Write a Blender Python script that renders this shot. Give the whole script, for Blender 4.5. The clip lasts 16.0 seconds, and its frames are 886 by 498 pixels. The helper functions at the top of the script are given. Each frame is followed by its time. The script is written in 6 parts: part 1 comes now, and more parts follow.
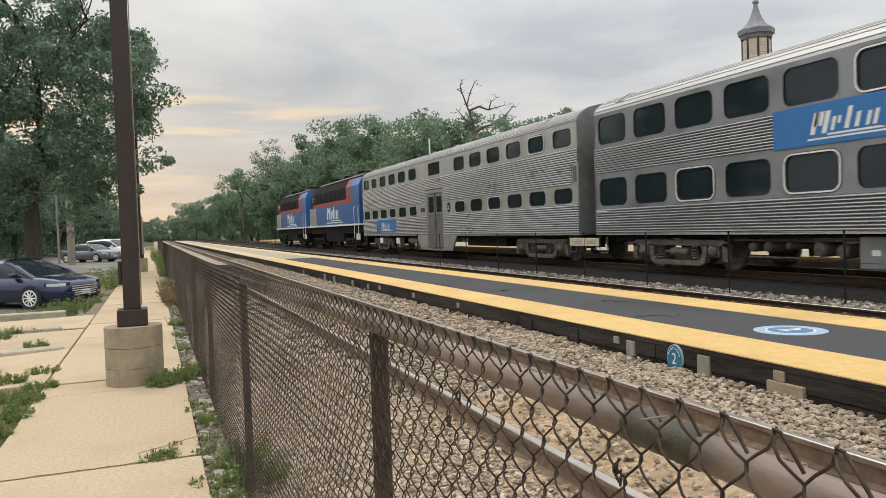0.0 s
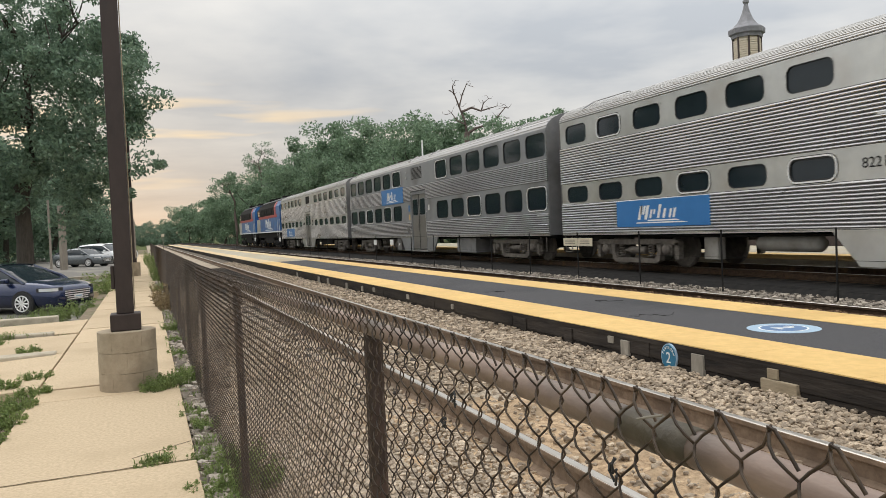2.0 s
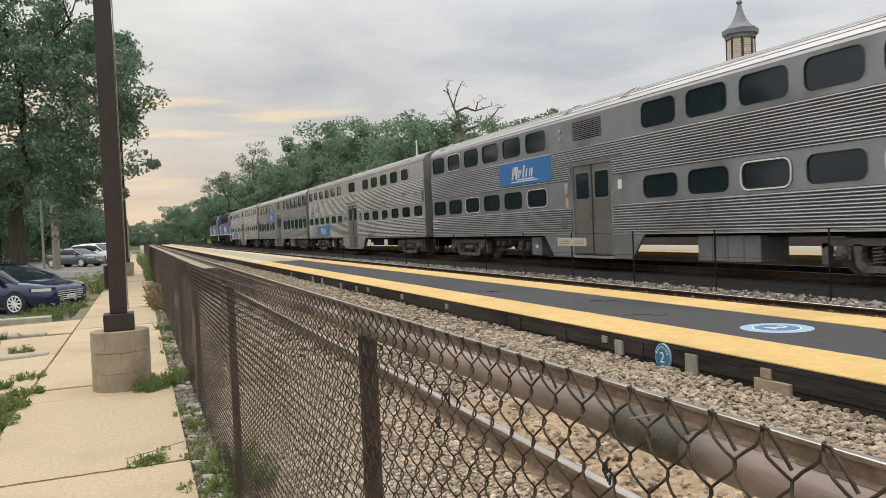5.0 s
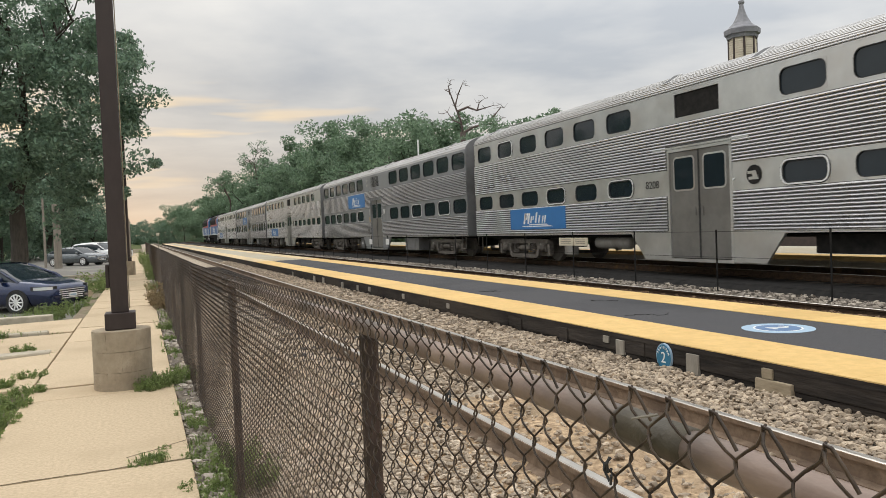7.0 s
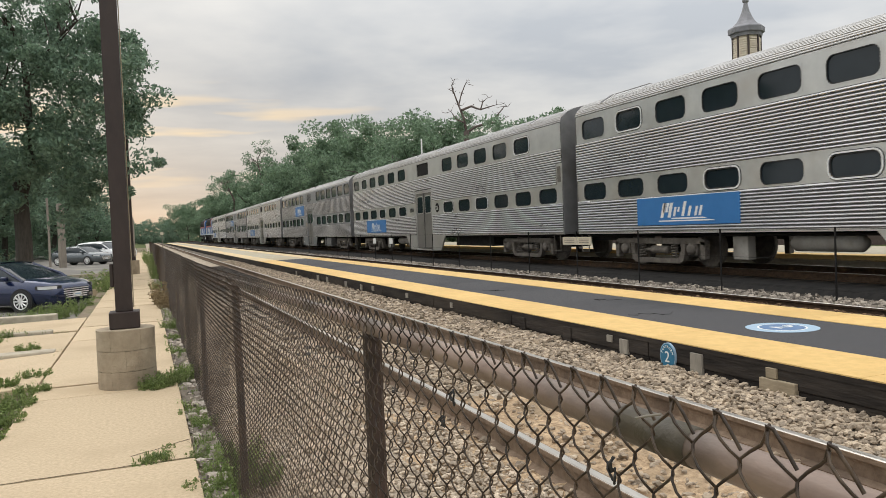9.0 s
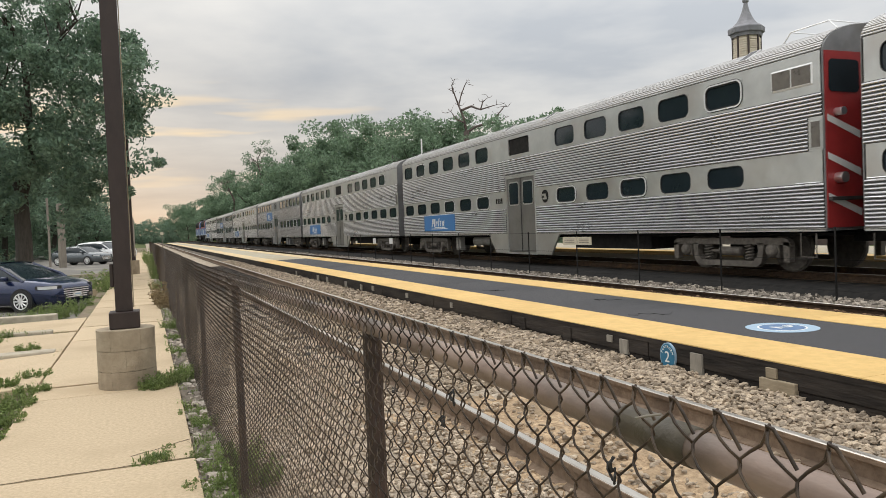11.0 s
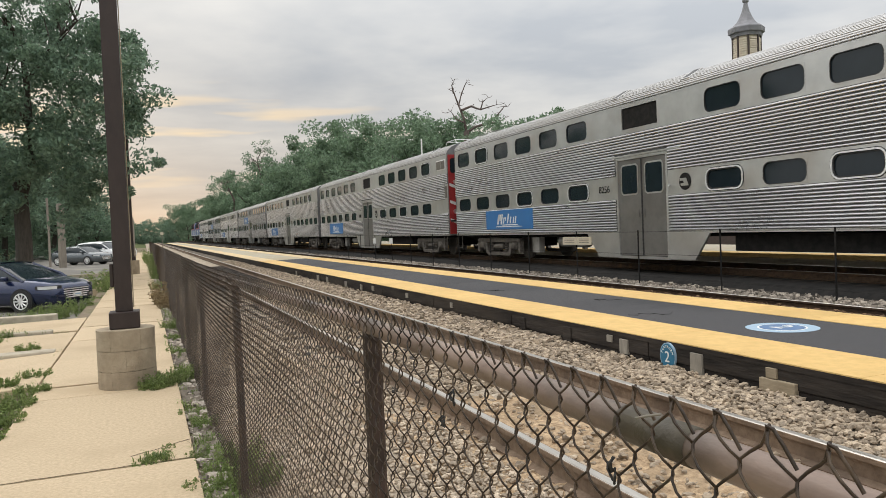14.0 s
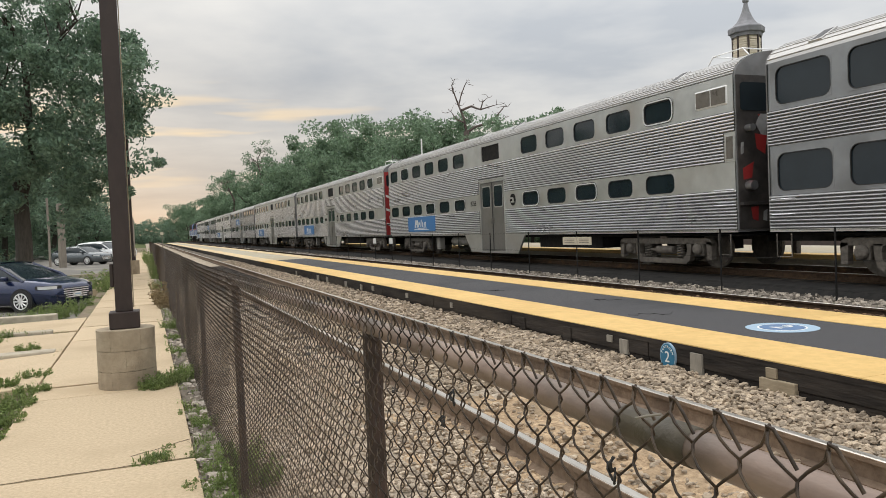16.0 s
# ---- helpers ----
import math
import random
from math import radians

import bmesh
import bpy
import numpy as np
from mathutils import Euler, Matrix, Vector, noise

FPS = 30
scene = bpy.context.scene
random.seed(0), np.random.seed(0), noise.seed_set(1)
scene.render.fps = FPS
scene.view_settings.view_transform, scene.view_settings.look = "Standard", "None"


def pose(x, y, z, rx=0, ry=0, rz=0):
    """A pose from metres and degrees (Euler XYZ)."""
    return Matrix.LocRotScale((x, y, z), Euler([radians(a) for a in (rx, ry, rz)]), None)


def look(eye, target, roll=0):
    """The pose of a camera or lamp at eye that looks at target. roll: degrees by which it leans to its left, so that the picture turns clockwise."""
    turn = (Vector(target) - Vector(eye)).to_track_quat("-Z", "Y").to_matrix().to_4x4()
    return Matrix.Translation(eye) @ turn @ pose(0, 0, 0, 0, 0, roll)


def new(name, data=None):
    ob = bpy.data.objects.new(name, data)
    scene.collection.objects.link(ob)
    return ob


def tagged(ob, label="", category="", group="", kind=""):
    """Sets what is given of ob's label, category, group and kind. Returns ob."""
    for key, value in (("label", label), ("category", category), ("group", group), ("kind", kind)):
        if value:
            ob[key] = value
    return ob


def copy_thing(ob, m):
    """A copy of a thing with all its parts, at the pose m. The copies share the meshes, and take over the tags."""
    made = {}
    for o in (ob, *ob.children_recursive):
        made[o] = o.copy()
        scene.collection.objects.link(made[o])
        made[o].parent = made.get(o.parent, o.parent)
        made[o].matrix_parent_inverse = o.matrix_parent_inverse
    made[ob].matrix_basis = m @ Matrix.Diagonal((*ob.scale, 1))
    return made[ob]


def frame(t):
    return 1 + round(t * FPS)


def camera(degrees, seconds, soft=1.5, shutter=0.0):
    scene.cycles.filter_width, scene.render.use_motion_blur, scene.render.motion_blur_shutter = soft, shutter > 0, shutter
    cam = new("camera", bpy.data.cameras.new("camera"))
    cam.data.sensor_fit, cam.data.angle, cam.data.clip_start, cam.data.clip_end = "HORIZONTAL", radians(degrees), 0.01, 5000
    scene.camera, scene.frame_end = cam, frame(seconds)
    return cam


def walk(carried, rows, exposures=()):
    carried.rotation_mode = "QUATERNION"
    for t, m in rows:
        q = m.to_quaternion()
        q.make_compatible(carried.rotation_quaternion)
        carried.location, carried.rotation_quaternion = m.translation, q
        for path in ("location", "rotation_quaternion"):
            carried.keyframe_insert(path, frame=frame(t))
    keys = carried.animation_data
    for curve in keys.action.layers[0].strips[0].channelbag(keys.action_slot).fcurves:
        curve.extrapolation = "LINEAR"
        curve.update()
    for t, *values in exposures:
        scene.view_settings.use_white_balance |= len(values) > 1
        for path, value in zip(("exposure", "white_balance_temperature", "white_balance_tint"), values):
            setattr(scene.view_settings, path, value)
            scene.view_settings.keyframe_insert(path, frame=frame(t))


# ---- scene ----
# camera: hand-held on the pavement, it only turns a little, then rests
cam = camera(61.045, 16.0, 0.8, 0.12)
EYE = (0.0, 0.0, 1.5)
PATH = [
    (0.0, look(EYE, (3.5976, 9.3258, 1.2067), -1.956)),
    (0.5, look(EYE, (3.5753, 9.3344, 1.207), -2.269)),
    (1.0, look(EYE, (3.6021, 9.3241, 1.2074), -2.426)),
    (1.5, look(EYE, (3.6386, 9.31, 1.2115), -2.475)),
    (2.0, look(EYE, (3.676, 9.2957, 1.2216), -2.464)),
    (2.5, look(EYE, (3.7013, 9.2858, 1.2258), -2.485)),
    (3.0, look(EYE, (3.7157, 9.2799, 1.2237), -2.479)),
    (3.5, look(EYE, (3.72, 9.2781, 1.2206), -2.469)),
    (4.0, look(EYE, (3.7262, 9.2755, 1.2172), -2.46)),
    (6.5, look(EYE, (3.766, 9.2595, 1.2191), -2.414)),
    (7.0, look(EYE, (3.7295, 9.274, 1.2117), -2.335)),
    (7.5, look(EYE, (3.708, 9.2825, 1.2062), -2.382)),
    (8.0, look(EYE, (3.6953, 9.2874, 1.2027), -2.346)),
    (8.5, look(EYE, (3.6857, 9.2913, 1.2031), -2.351)),
    (9.0, look(EYE, (3.6857, 9.2913, 1.2031), -2.351)),
    (9.5, look(EYE, (3.6857, 9.2913, 1.2031), -2.351)),
    (16.0, look(EYE, (3.6857, 9.2913, 1.2031), -2.351)),
]
walk(cam, PATH)

# ---------------------------------------------------------------- world and light
world = bpy.data.worlds.new("evening_sky")
scene.world = world
world.use_nodes = True
wn, wl = world.node_tree.nodes, world.node_tree.links
wn.clear()


def wnode(kind, **values):
    n = wn.new(kind)
    for key, value in values.items():
        n.inputs[key].default_value = value
    return n


def wmath(op, a, b=None, c=None):
    n = wn.new("ShaderNodeMath")
    n.operation = op
    for i, v in enumerate((a, b, c)):
        if v is None:
            continue
        if isinstance(v, (int, float)):
            n.inputs[i].default_value = v
        else:
            wl.new(v, n.inputs[i])
    return n.outputs[0]


def wmix(fac, a, b):
    n = wn.new("ShaderNodeMix")
    n.data_type = "RGBA"
    for sock, v in ((n.inputs["Factor"], fac), (n.inputs[6], a), (n.inputs[7], b)):
        if isinstance(v, (int, float, tuple)):
            sock.default_value = v
        else:
            wl.new(v, sock)
    return n.outputs[2]


def wramp(value, stops):
    n = wn.new("ShaderNodeValToRGB")
    el = n.color_ramp.elements
    for i, (p, c) in enumerate(stops):
        e = el[i] if i < 2 else el.new(p)
        e.position, e.color = p, (*c, 1)
    wl.new(value, n.inputs[0])
    return n.outputs[0]


def sky():
    tc = wn.new("ShaderNodeTexCoord")
    sep = wn.new("ShaderNodeSeparateXYZ")
    wl.new(tc.outputs["Generated"], sep.inputs[0])
    x, y, z = sep.outputs
    up = wmath("MAXIMUM", z, 0.0)
    # flat cloud deck: the direction carried out to a plane overhead
    h = wmath("ADD", up, 0.10)
    comb = wn.new("ShaderNodeCombineXYZ")
    wl.new(wmath("DIVIDE", x, h), comb.inputs[0])
    wl.new(wmath("DIVIDE", y, h), comb.inputs[1])
    big = wnode("ShaderNodeTexNoise", Scale=0.62, Detail=5.0, Roughness=0.52, Distortion=0.3)
    wl.new(comb.outputs[0], big.inputs["Vector"])
    fine = wnode("ShaderNodeTexNoise", Scale=2.3, Detail=4.0, Roughness=0.55)
    wl.new(comb.outputs[0], fine.inputs["Vector"])
    cloud = wmath("MULTIPLY_ADD", fine.outputs["Fac"], 0.25, wmath("MULTIPLY", big.outputs["Fac"], 0.85))
    grey = wramp(cloud, [(0.40, (0.515, 0.545, 0.585)), (0.66, (0.82, 0.81, 0.785))])
    # brighter overhead, as under any closed deck
    lift = wmath("MULTIPLY_ADD", wmath("POWER", up, 1.3), 2.1, 0.88)
    deck = wn.new("ShaderNodeVectorMath")
    deck.operation = "SCALE"
    wl.new(grey, deck.inputs[0])
    wl.new(lift, deck.inputs["Scale"])
    # low sun behind the deck: warm towards the end of the line, close to the horizon
    toward = wmath("MAXIMUM", wmath("ADD", wmath("MULTIPLY", y, 0.995), wmath("MULTIPLY", x, -0.06)), 0.0)
    glow = wmath("MULTIPLY", wmath("POWER", toward, 9.0), wmath("POWER", wmath("SUBTRACT", 1.0, up), 13.0))
    # the deck is thicker over the end of the line
    thick = wn.new("ShaderNodeVectorMath")
    thick.operation = "SCALE"
    wl.new(deck.outputs[0], thick.inputs[0])
    wl.new(wmath("MULTIPLY_ADD", wmath("POWER", toward, 5.0), -0.20, 1.0), thick.inputs["Scale"])
    warm = wmix(wmath("MULTIPLY", glow, 0.9), thick.outputs[0], (0.78, 0.60, 0.44, 1))
    streak = wnode("ShaderNodeTexNoise", Scale=1.0, Detail=3.0, Roughness=0.5)
    mp = wnode("ShaderNodeMapping", Scale=(4.0, 4.0, 34.0))
    wl.new(tc.outputs["Generated"], mp.inputs[0])
    wl.new(mp.outputs[0], streak.inputs["Vector"])
    lines = wramp(streak.outputs["Fac"], [(0.52, (0, 0, 0)), (0.62, (1, 1, 1))])
    band = wramp(up, [(0.05, (0, 0, 0)), (0.10, (1, 1, 1))])
    band2 = wramp(up, [(0.15, (1, 1, 1)), (0.20, (0, 0, 0))])
    near = wmath("POWER", toward, 14.0)
    f = wmath("MULTIPLY", wmath("MULTIPLY", lines, band), wmath("MULTIPLY", band2, near))
    col = wmix(wmath("MULTIPLY", f, 1.0), warm, (1.1, 0.83, 0.50, 1))
    clear = wn.new("ShaderNodeTexSky")
    clear.sky_type = "NISHITA"
    clear.sun_disc = False
    clear.sun_elevation, clear.sun_rotation = radians(8), radians(-7)
    bg1 = wnode("ShaderNodeBackground", Strength=0.08)
    wl.new(clear.outputs[0], bg1.inputs[0])
    bg2 = wnode("ShaderNodeBackground", Strength=0.98)
    wl.new(col, bg2.inputs[0])
    # the deck covers all but a little of the clear sky
    add = wn.new("ShaderNodeMixShader")
    add.inputs[0].default_value = 0.96
    wl.new(bg1.outputs[0], add.inputs[1])
    wl.new(bg2.outputs[0], add.inputs[2])
    out = wn.new("ShaderNodeOutputWorld")
    wl.new(add.outputs[0], out.inputs[0])


sky()
sun_data = bpy.data.lights.new("sun", "SUN")
sun_data.energy, sun_data.angle, sun_data.color = 0.6, radians(40), (1.0, 0.95, 0.88)
sun = new("sun", sun_data)
sun.matrix_world = look((0, 0, 0), (0.25, -0.45, -1.0))
scene.view_settings.exposure = 0.0


# ---------------------------------------------------------------- materials
def surface(name, a, b, scale=8.0, rough=0.7, metal=0.0, bump=0.2, bump_scale=None, c=None, big=0.6, stretch=(1, 1, 1),
            vary=0.0, spec=0.5, island=False, rough_var=0.1, cover=0.5):
    """Grain between a and b, larger stains of c, fine relief; vary shifts whole pieces."""
    m = bpy.data.materials.new(name)
    m.use_nodes = True
    nt = m.node_tree
    n, l = nt.nodes, nt.links
    p = n["Principled BSDF"]
    tc = n.new("ShaderNodeTexCoord")
    mp = n.new("ShaderNodeMapping")
    mp.inputs["Scale"].default_value = stretch
    l.new(tc.outputs["Object"], mp.inputs[0])
    g = n.new("ShaderNodeTexNoise")
    g.inputs["Scale"].default_value, g.inputs["Detail"].default_value, g.inputs["Roughness"].default_value = scale, 6, 0.65
    l.new(mp.outputs[0], g.inputs["Vector"])
    r = n.new("ShaderNodeValToRGB")
    r.color_ramp.elements[0].position, r.color_ramp.elements[1].position = 0.32, 0.68
    r.color_ramp.elements[0].color, r.color_ramp.elements[1].color = (*a, 1), (*b, 1)
    l.new(g.outputs["Fac"], r.inputs[0])
    col = r.outputs[0]
    if c:
        s = n.new("ShaderNodeTexNoise")
        s.inputs["Scale"].default_value, s.inputs["Detail"].default_value = big, 5
        l.new(mp.outputs[0], s.inputs["Vector"])
        sr = n.new("ShaderNodeValToRGB")
        sr.color_ramp.elements[0].position, sr.color_ramp.elements[1].position = cover, cover + 0.22
        l.new(s.outputs["Fac"], sr.inputs[0])
        mx = n.new("ShaderNodeMix")
        mx.data_type = "RGBA"
        l.new(sr.outputs[0], mx.inputs["Factor"])
        l.new(col, mx.inputs[6])
        mx.inputs[7].default_value = (*c, 1)
        col = mx.outputs[2]
    if vary:
        if island:
            rnd = n.new("ShaderNodeNewGeometry").outputs["Random Per Island"]
        else:
            rnd = n.new("ShaderNodeObjectInfo").outputs["Random"]
        mr = n.new("ShaderNodeMapRange")
        mr.inputs["To Min"].default_value, mr.inputs["To Max"].default_value = 1 - vary, 1 + vary
        l.new(rnd, mr.inputs["Value"])
        hs = n.new("ShaderNodeHueSaturation")
        l.new(mr.outputs[0], hs.inputs["Value"])
        l.new(col, hs.inputs["Color"])
        col = hs.outputs[0]
    l.new(col, p.inputs["Base Color"])
    p.inputs["Metallic"].default_value = metal
    p.inputs["Specular IOR Level"].default_value = spec
    rr = n.new("ShaderNodeMapRange")
    rr.inputs["To Min"].default_value, rr.inputs["To Max"].default_value = max(rough - rough_var, 0.02), min(rough + rough_var, 1)
    l.new(g.outputs["Fac"], rr.inputs["Value"])
    l.new(rr.outputs[0], p.inputs["Roughness"])
    if bump:
        bt = n.new("ShaderNodeTexNoise")
        bt.inputs["Scale"].default_value, bt.inputs["Detail"].default_value = bump_scale or scale * 3, 4
        l.new(mp.outputs[0], bt.inputs["Vector"])
        bp = n.new("ShaderNodeBump")
        bp.inputs["Strength"].default_value, bp.inputs["Distance"].default_value = bump, 0.02
        l.new(bt.outputs["Fac"], bp.inputs["Height"])
        l.new(bp.outputs[0], p.inputs["Normal"])
    return m


def leafy(name, a, b):
    m = surface(name, a, b, 3.0, 0.55, 0, 0, vary=0.35, island=True, spec=0.3)
    n, l = m.node_tree.nodes, m.node_tree.links
    p = n["Principled BSDF"]
    tr = n.new("ShaderNodeBsdfTranslucent")
    l.new(p.inputs["Base Color"].links[0].from_socket, tr.inputs["Color"])
    mix = n.new("ShaderNodeMixShader")
    mix.inputs[0].default_value = 0.42
    l.new(p.outputs[0], mix.inputs[1])
    l.new(tr.outputs[0], mix.inputs[2])
    l.new(mix.outputs[0], n["Material Output"].inputs[0])
    return m


STEEL = surface("stainless_steel", (0.50, 0.49, 0.47), (0.60, 0.59, 0.57), 3, 0.36, 0.9, 0.02, c=(0.42, 0.40, 0.36), big=0.5, stretch=(1, 0.3, 1))
STEEL_RIB = surface("fluted_steel", (0.72, 0.72, 0.735), (0.85, 0.85, 0.865), 2, 0.30, 0.95, 0.02, c=(0.60, 0.585, 0.565), big=0.4, stretch=(1, 0.2, 1))
STEEL_FLAT = surface("satin_steel_band", (0.57, 0.57, 0.555), (0.68, 0.68, 0.66), 2, 0.40, 0.90, 0.05, 1.6, c=(0.53, 0.50, 0.465), big=0.7)
STEEL_DOOR = surface("door_steel", (0.20, 0.195, 0.185), (0.26, 0.25, 0.235), 3, 0.4, 0.6, 0.02, c=(0.17, 0.16, 0.15), big=0.9)
STEEL_GREY = surface("grey_painted_band", (0.255, 0.265, 0.278), (0.315, 0.325, 0.338), 2, 0.42, 0.5, 0.02, c=(0.18, 0.18, 0.18), big=0.7)
RIB_GREY = surface("dull_fluted_steel", (0.46, 0.46, 0.47), (0.60, 0.60, 0.61), 2, 0.32, 0.9, 0.02, c=(0.33, 0.32, 0.31), big=0.4, stretch=(1, 0.2, 1))
# colour holds the shade between flutes; also serves as plain dark steel
GROOVE = surface("groove_shade_dark_steel", (0.075, 0.075, 0.077), (0.125, 0.125, 0.127), 5, 0.6, 0.5, 0)
ROOF = surface("roof_steel", (0.47, 0.46, 0.455), (0.57, 0.56, 0.55), 2, 0.42, 0.7, 0.02, c=(0.45, 0.44, 0.42), big=0.4, stretch=(1, 0.3, 1))
CHROME = surface("bright_metal", (0.82, 0.82, 0.81), (0.90, 0.90, 0.89), 8, 0.30, 0.35, 0)
GLASS = surface("tinted_glass", (0.012, 0.019, 0.024), (0.018, 0.027, 0.034), 1, 0.07, 0, 0, rough_var=0.02, spec=0.45)
RUBBER = surface("black_rubber", (0.015, 0.015, 0.015), (0.03, 0.03, 0.03), 20, 0.7, 0, 0.05)
END_GREY = surface("end_wall_grey", (0.20, 0.20, 0.205), (0.27, 0.27, 0.27), 3, 0.5, 0.4, 0.05, c=(0.14, 0.13, 0.12), big=0.9)
END_DARK = surface("worn_dark_end", (0.030, 0.026, 0.025), (0.065, 0.058, 0.055), 6, 0.6, 0.1, 0.1, c=(0.10, 0.085, 0.075), big=1.6)
WORN_SILVER = surface("worn_silver_paint", (0.42, 0.42, 0.42), (0.55, 0.55, 0.55), 8, 0.5, 0.3, 0.05, c=(0.25, 0.24, 0.23), big=3)
TAN_PANE = surface("tan_pane", (0.11, 0.10, 0.085), (0.17, 0.15, 0.13), 6, 0.3, 0, 0)
TANK = surface("dusty_tank_paint", (0.24, 0.225, 0.20), (0.36, 0.345, 0.315), 5, 0.75, 0, 0.1, c=(0.15, 0.135, 0.115), big=2.5)
DIRTY = surface("dirty_truck_steel", (0.075, 0.066, 0.055), (0.20, 0.175, 0.148), 9, 0.7, 0.1, 0.3, c=(0.09, 0.078, 0.066), big=2.4)
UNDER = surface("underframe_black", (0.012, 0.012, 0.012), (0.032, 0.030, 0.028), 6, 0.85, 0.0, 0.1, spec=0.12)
BLUE = surface("sign_blue", (0.028, 0.155, 0.40), (0.035, 0.175, 0.44), 3, 0.4, 0, 0.02)
LOCO_BLUE = surface("locomotive_blue", (0.018, 0.105, 0.31), (0.026, 0.135, 0.37), 3, 0.35, 0, 0.03, c=(0.02, 0.07, 0.22), big=0.8)
RED = surface("signal_red", (0.30, 0.026, 0.028), (0.40, 0.038, 0.036), 3, 0.4, 0, 0.03)
WHITE = surface("white_paint", (0.72, 0.72, 0.70), (0.80, 0.80, 0.78), 6, 0.5, 0, 0.03)
RAIL_HEAD = surface("worn_rail_head", (0.50, 0.46, 0.41), (0.68, 0.64, 0.58), 20, 0.30, 0.9, 0.05, stretch=(1, 0.1, 1))
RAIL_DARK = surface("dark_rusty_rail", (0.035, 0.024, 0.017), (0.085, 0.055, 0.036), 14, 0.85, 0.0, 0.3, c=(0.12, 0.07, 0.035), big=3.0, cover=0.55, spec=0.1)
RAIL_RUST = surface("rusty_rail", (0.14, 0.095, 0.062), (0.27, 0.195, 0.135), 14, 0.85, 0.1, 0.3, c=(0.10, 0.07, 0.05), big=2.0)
CONCRETE = surface("pavement_concrete", (0.43, 0.335, 0.218), (0.60, 0.475, 0.325), 38, 0.85, 0, 0.3, 110, c=(0.44, 0.34, 0.222), big=0.8, vary=0.06, spec=0.2)
CONC_GREY = surface("weathered_concrete", (0.30, 0.245, 0.175), (0.43, 0.36, 0.265), 6, 0.88, 0, 0.4, 50, c=(0.24, 0.195, 0.14), big=2.2, spec=0.15)
KERB = surface("kerb_concrete", (0.40, 0.35, 0.27), (0.52, 0.46, 0.36), 8, 0.88, 0, 0.4, 50, c=(0.30, 0.26, 0.2), big=1.5, spec=0.15)
ASPHALT = surface("dark_asphalt", (0.062, 0.061, 0.064), (0.106, 0.104, 0.107), 60, 0.9, 0, 0.3, 200, c=(0.062, 0.062, 0.065), big=0.5, spec=0.1)
LOT = surface("parking_asphalt", (0.15, 0.14, 0.125), (0.22, 0.21, 0.19), 30, 0.9, 0, 0.3, 120, c=(0.28, 0.26, 0.22), big=0.35, spec=0.12)
OLD_DECK = surface("old_platform_concrete", (0.36, 0.32, 0.25), (0.46, 0.42, 0.33), 6, 0.85, 0, 0.2, 60, c=(0.40, 0.33, 0.22), big=0.4, spec=0.15)
YELLOW_OLD = surface("faded_yellow_strip", (0.56, 0.43, 0.24), (0.66, 0.52, 0.31), 6, 0.8, 0, 0.2, 40, c=(0.48, 0.39, 0.26), big=0.5, spec=0.2)
YELLOW = surface("yellow_warning_strip", (0.60, 0.40, 0.15), (0.73, 0.495, 0.205), 9, 0.7, 0, 0.3, 40, c=(0.58, 0.385, 0.15), big=1.2, vary=0.05, spec=0.2)
TIMBER = surface("black_timber", (0.016, 0.014, 0.013), (0.060, 0.050, 0.042), 9, 0.85, 0, 0.7, 34, c=(0.085, 0.068, 0.052), big=1.5, stretch=(1, 0.15, 1), vary=0.15, spec=0.2)
STONE = surface("ballast_stone", (0.25, 0.195, 0.14), (0.45, 0.365, 0.27), 12, 0.9, 0, 0.5, 45, vary=0.40, island=True)
STONE_BROWN = surface("rusty_ballast_stone", (0.085, 0.055, 0.035), (0.19, 0.125, 0.08), 12, 0.95, 0, 0.4, 60, vary=0.4, island=True, spec=0.1)
STONE_PALE = surface("pale_gravel_stone", (0.29, 0.235, 0.175), (0.53, 0.435, 0.33), 12, 0.9, 0, 0.3, 60, vary=0.35, island=True)
STONE_GREY = surface("grey_ballast_stone", (0.25, 0.215, 0.175), (0.40, 0.35, 0.295), 12, 0.9, 0, 0.3, 60, vary=0.4, island=True)
OILY = surface("oily_dark_ballast", (0.030, 0.026, 0.022), (0.085, 0.074, 0.062), 22, 0.95, 0, 0.9, 26, c=(0.05, 0.042, 0.034), big=1.2, spec=0.1)
GRAVEL = surface("crevice_shade_ballast", (0.06, 0.05, 0.04), (0.19, 0.16, 0.125), 22, 0.95, 0, 0.9, 26, c=(0.17, 0.14, 0.105), big=1.2, spec=0.15)
GREY_BED = surface("grey_fouled_ballast", (0.23, 0.19, 0.145), (0.52, 0.44, 0.345), 20, 0.95, 0, 0.9, 30, c=(0.27, 0.225, 0.17), big=2.2, spec=0.1)
MUD = surface("sandy_fouled_ballast", (0.22, 0.15, 0.09), (0.58, 0.43, 0.28), 17, 0.95, 0, 0.9, 30, c=(0.25, 0.19, 0.125), big=2.2, spec=0.1)
SOIL = surface("dry_soil", (0.16, 0.13, 0.09), (0.27, 0.22, 0.16), 10, 0.95, 0, 0.6, 30, c=(0.09, 0.12, 0.04), big=0.9, spec=0.1)
GROUND = surface("grassy_ground", (0.055, 0.085, 0.03), (0.12, 0.13, 0.055), 5, 0.95, 0, 0.5, 20, c=(0.13, 0.12, 0.07), big=0.15, spec=0.05)
WIRE = surface("brown_coated_wire", (0.018, 0.0115, 0.0075), (0.095, 0.064, 0.040), 45, 0.32, 0.0, 0.1, c=(0.015, 0.010, 0.007), big=9, spec=0.3, cover=0.46)
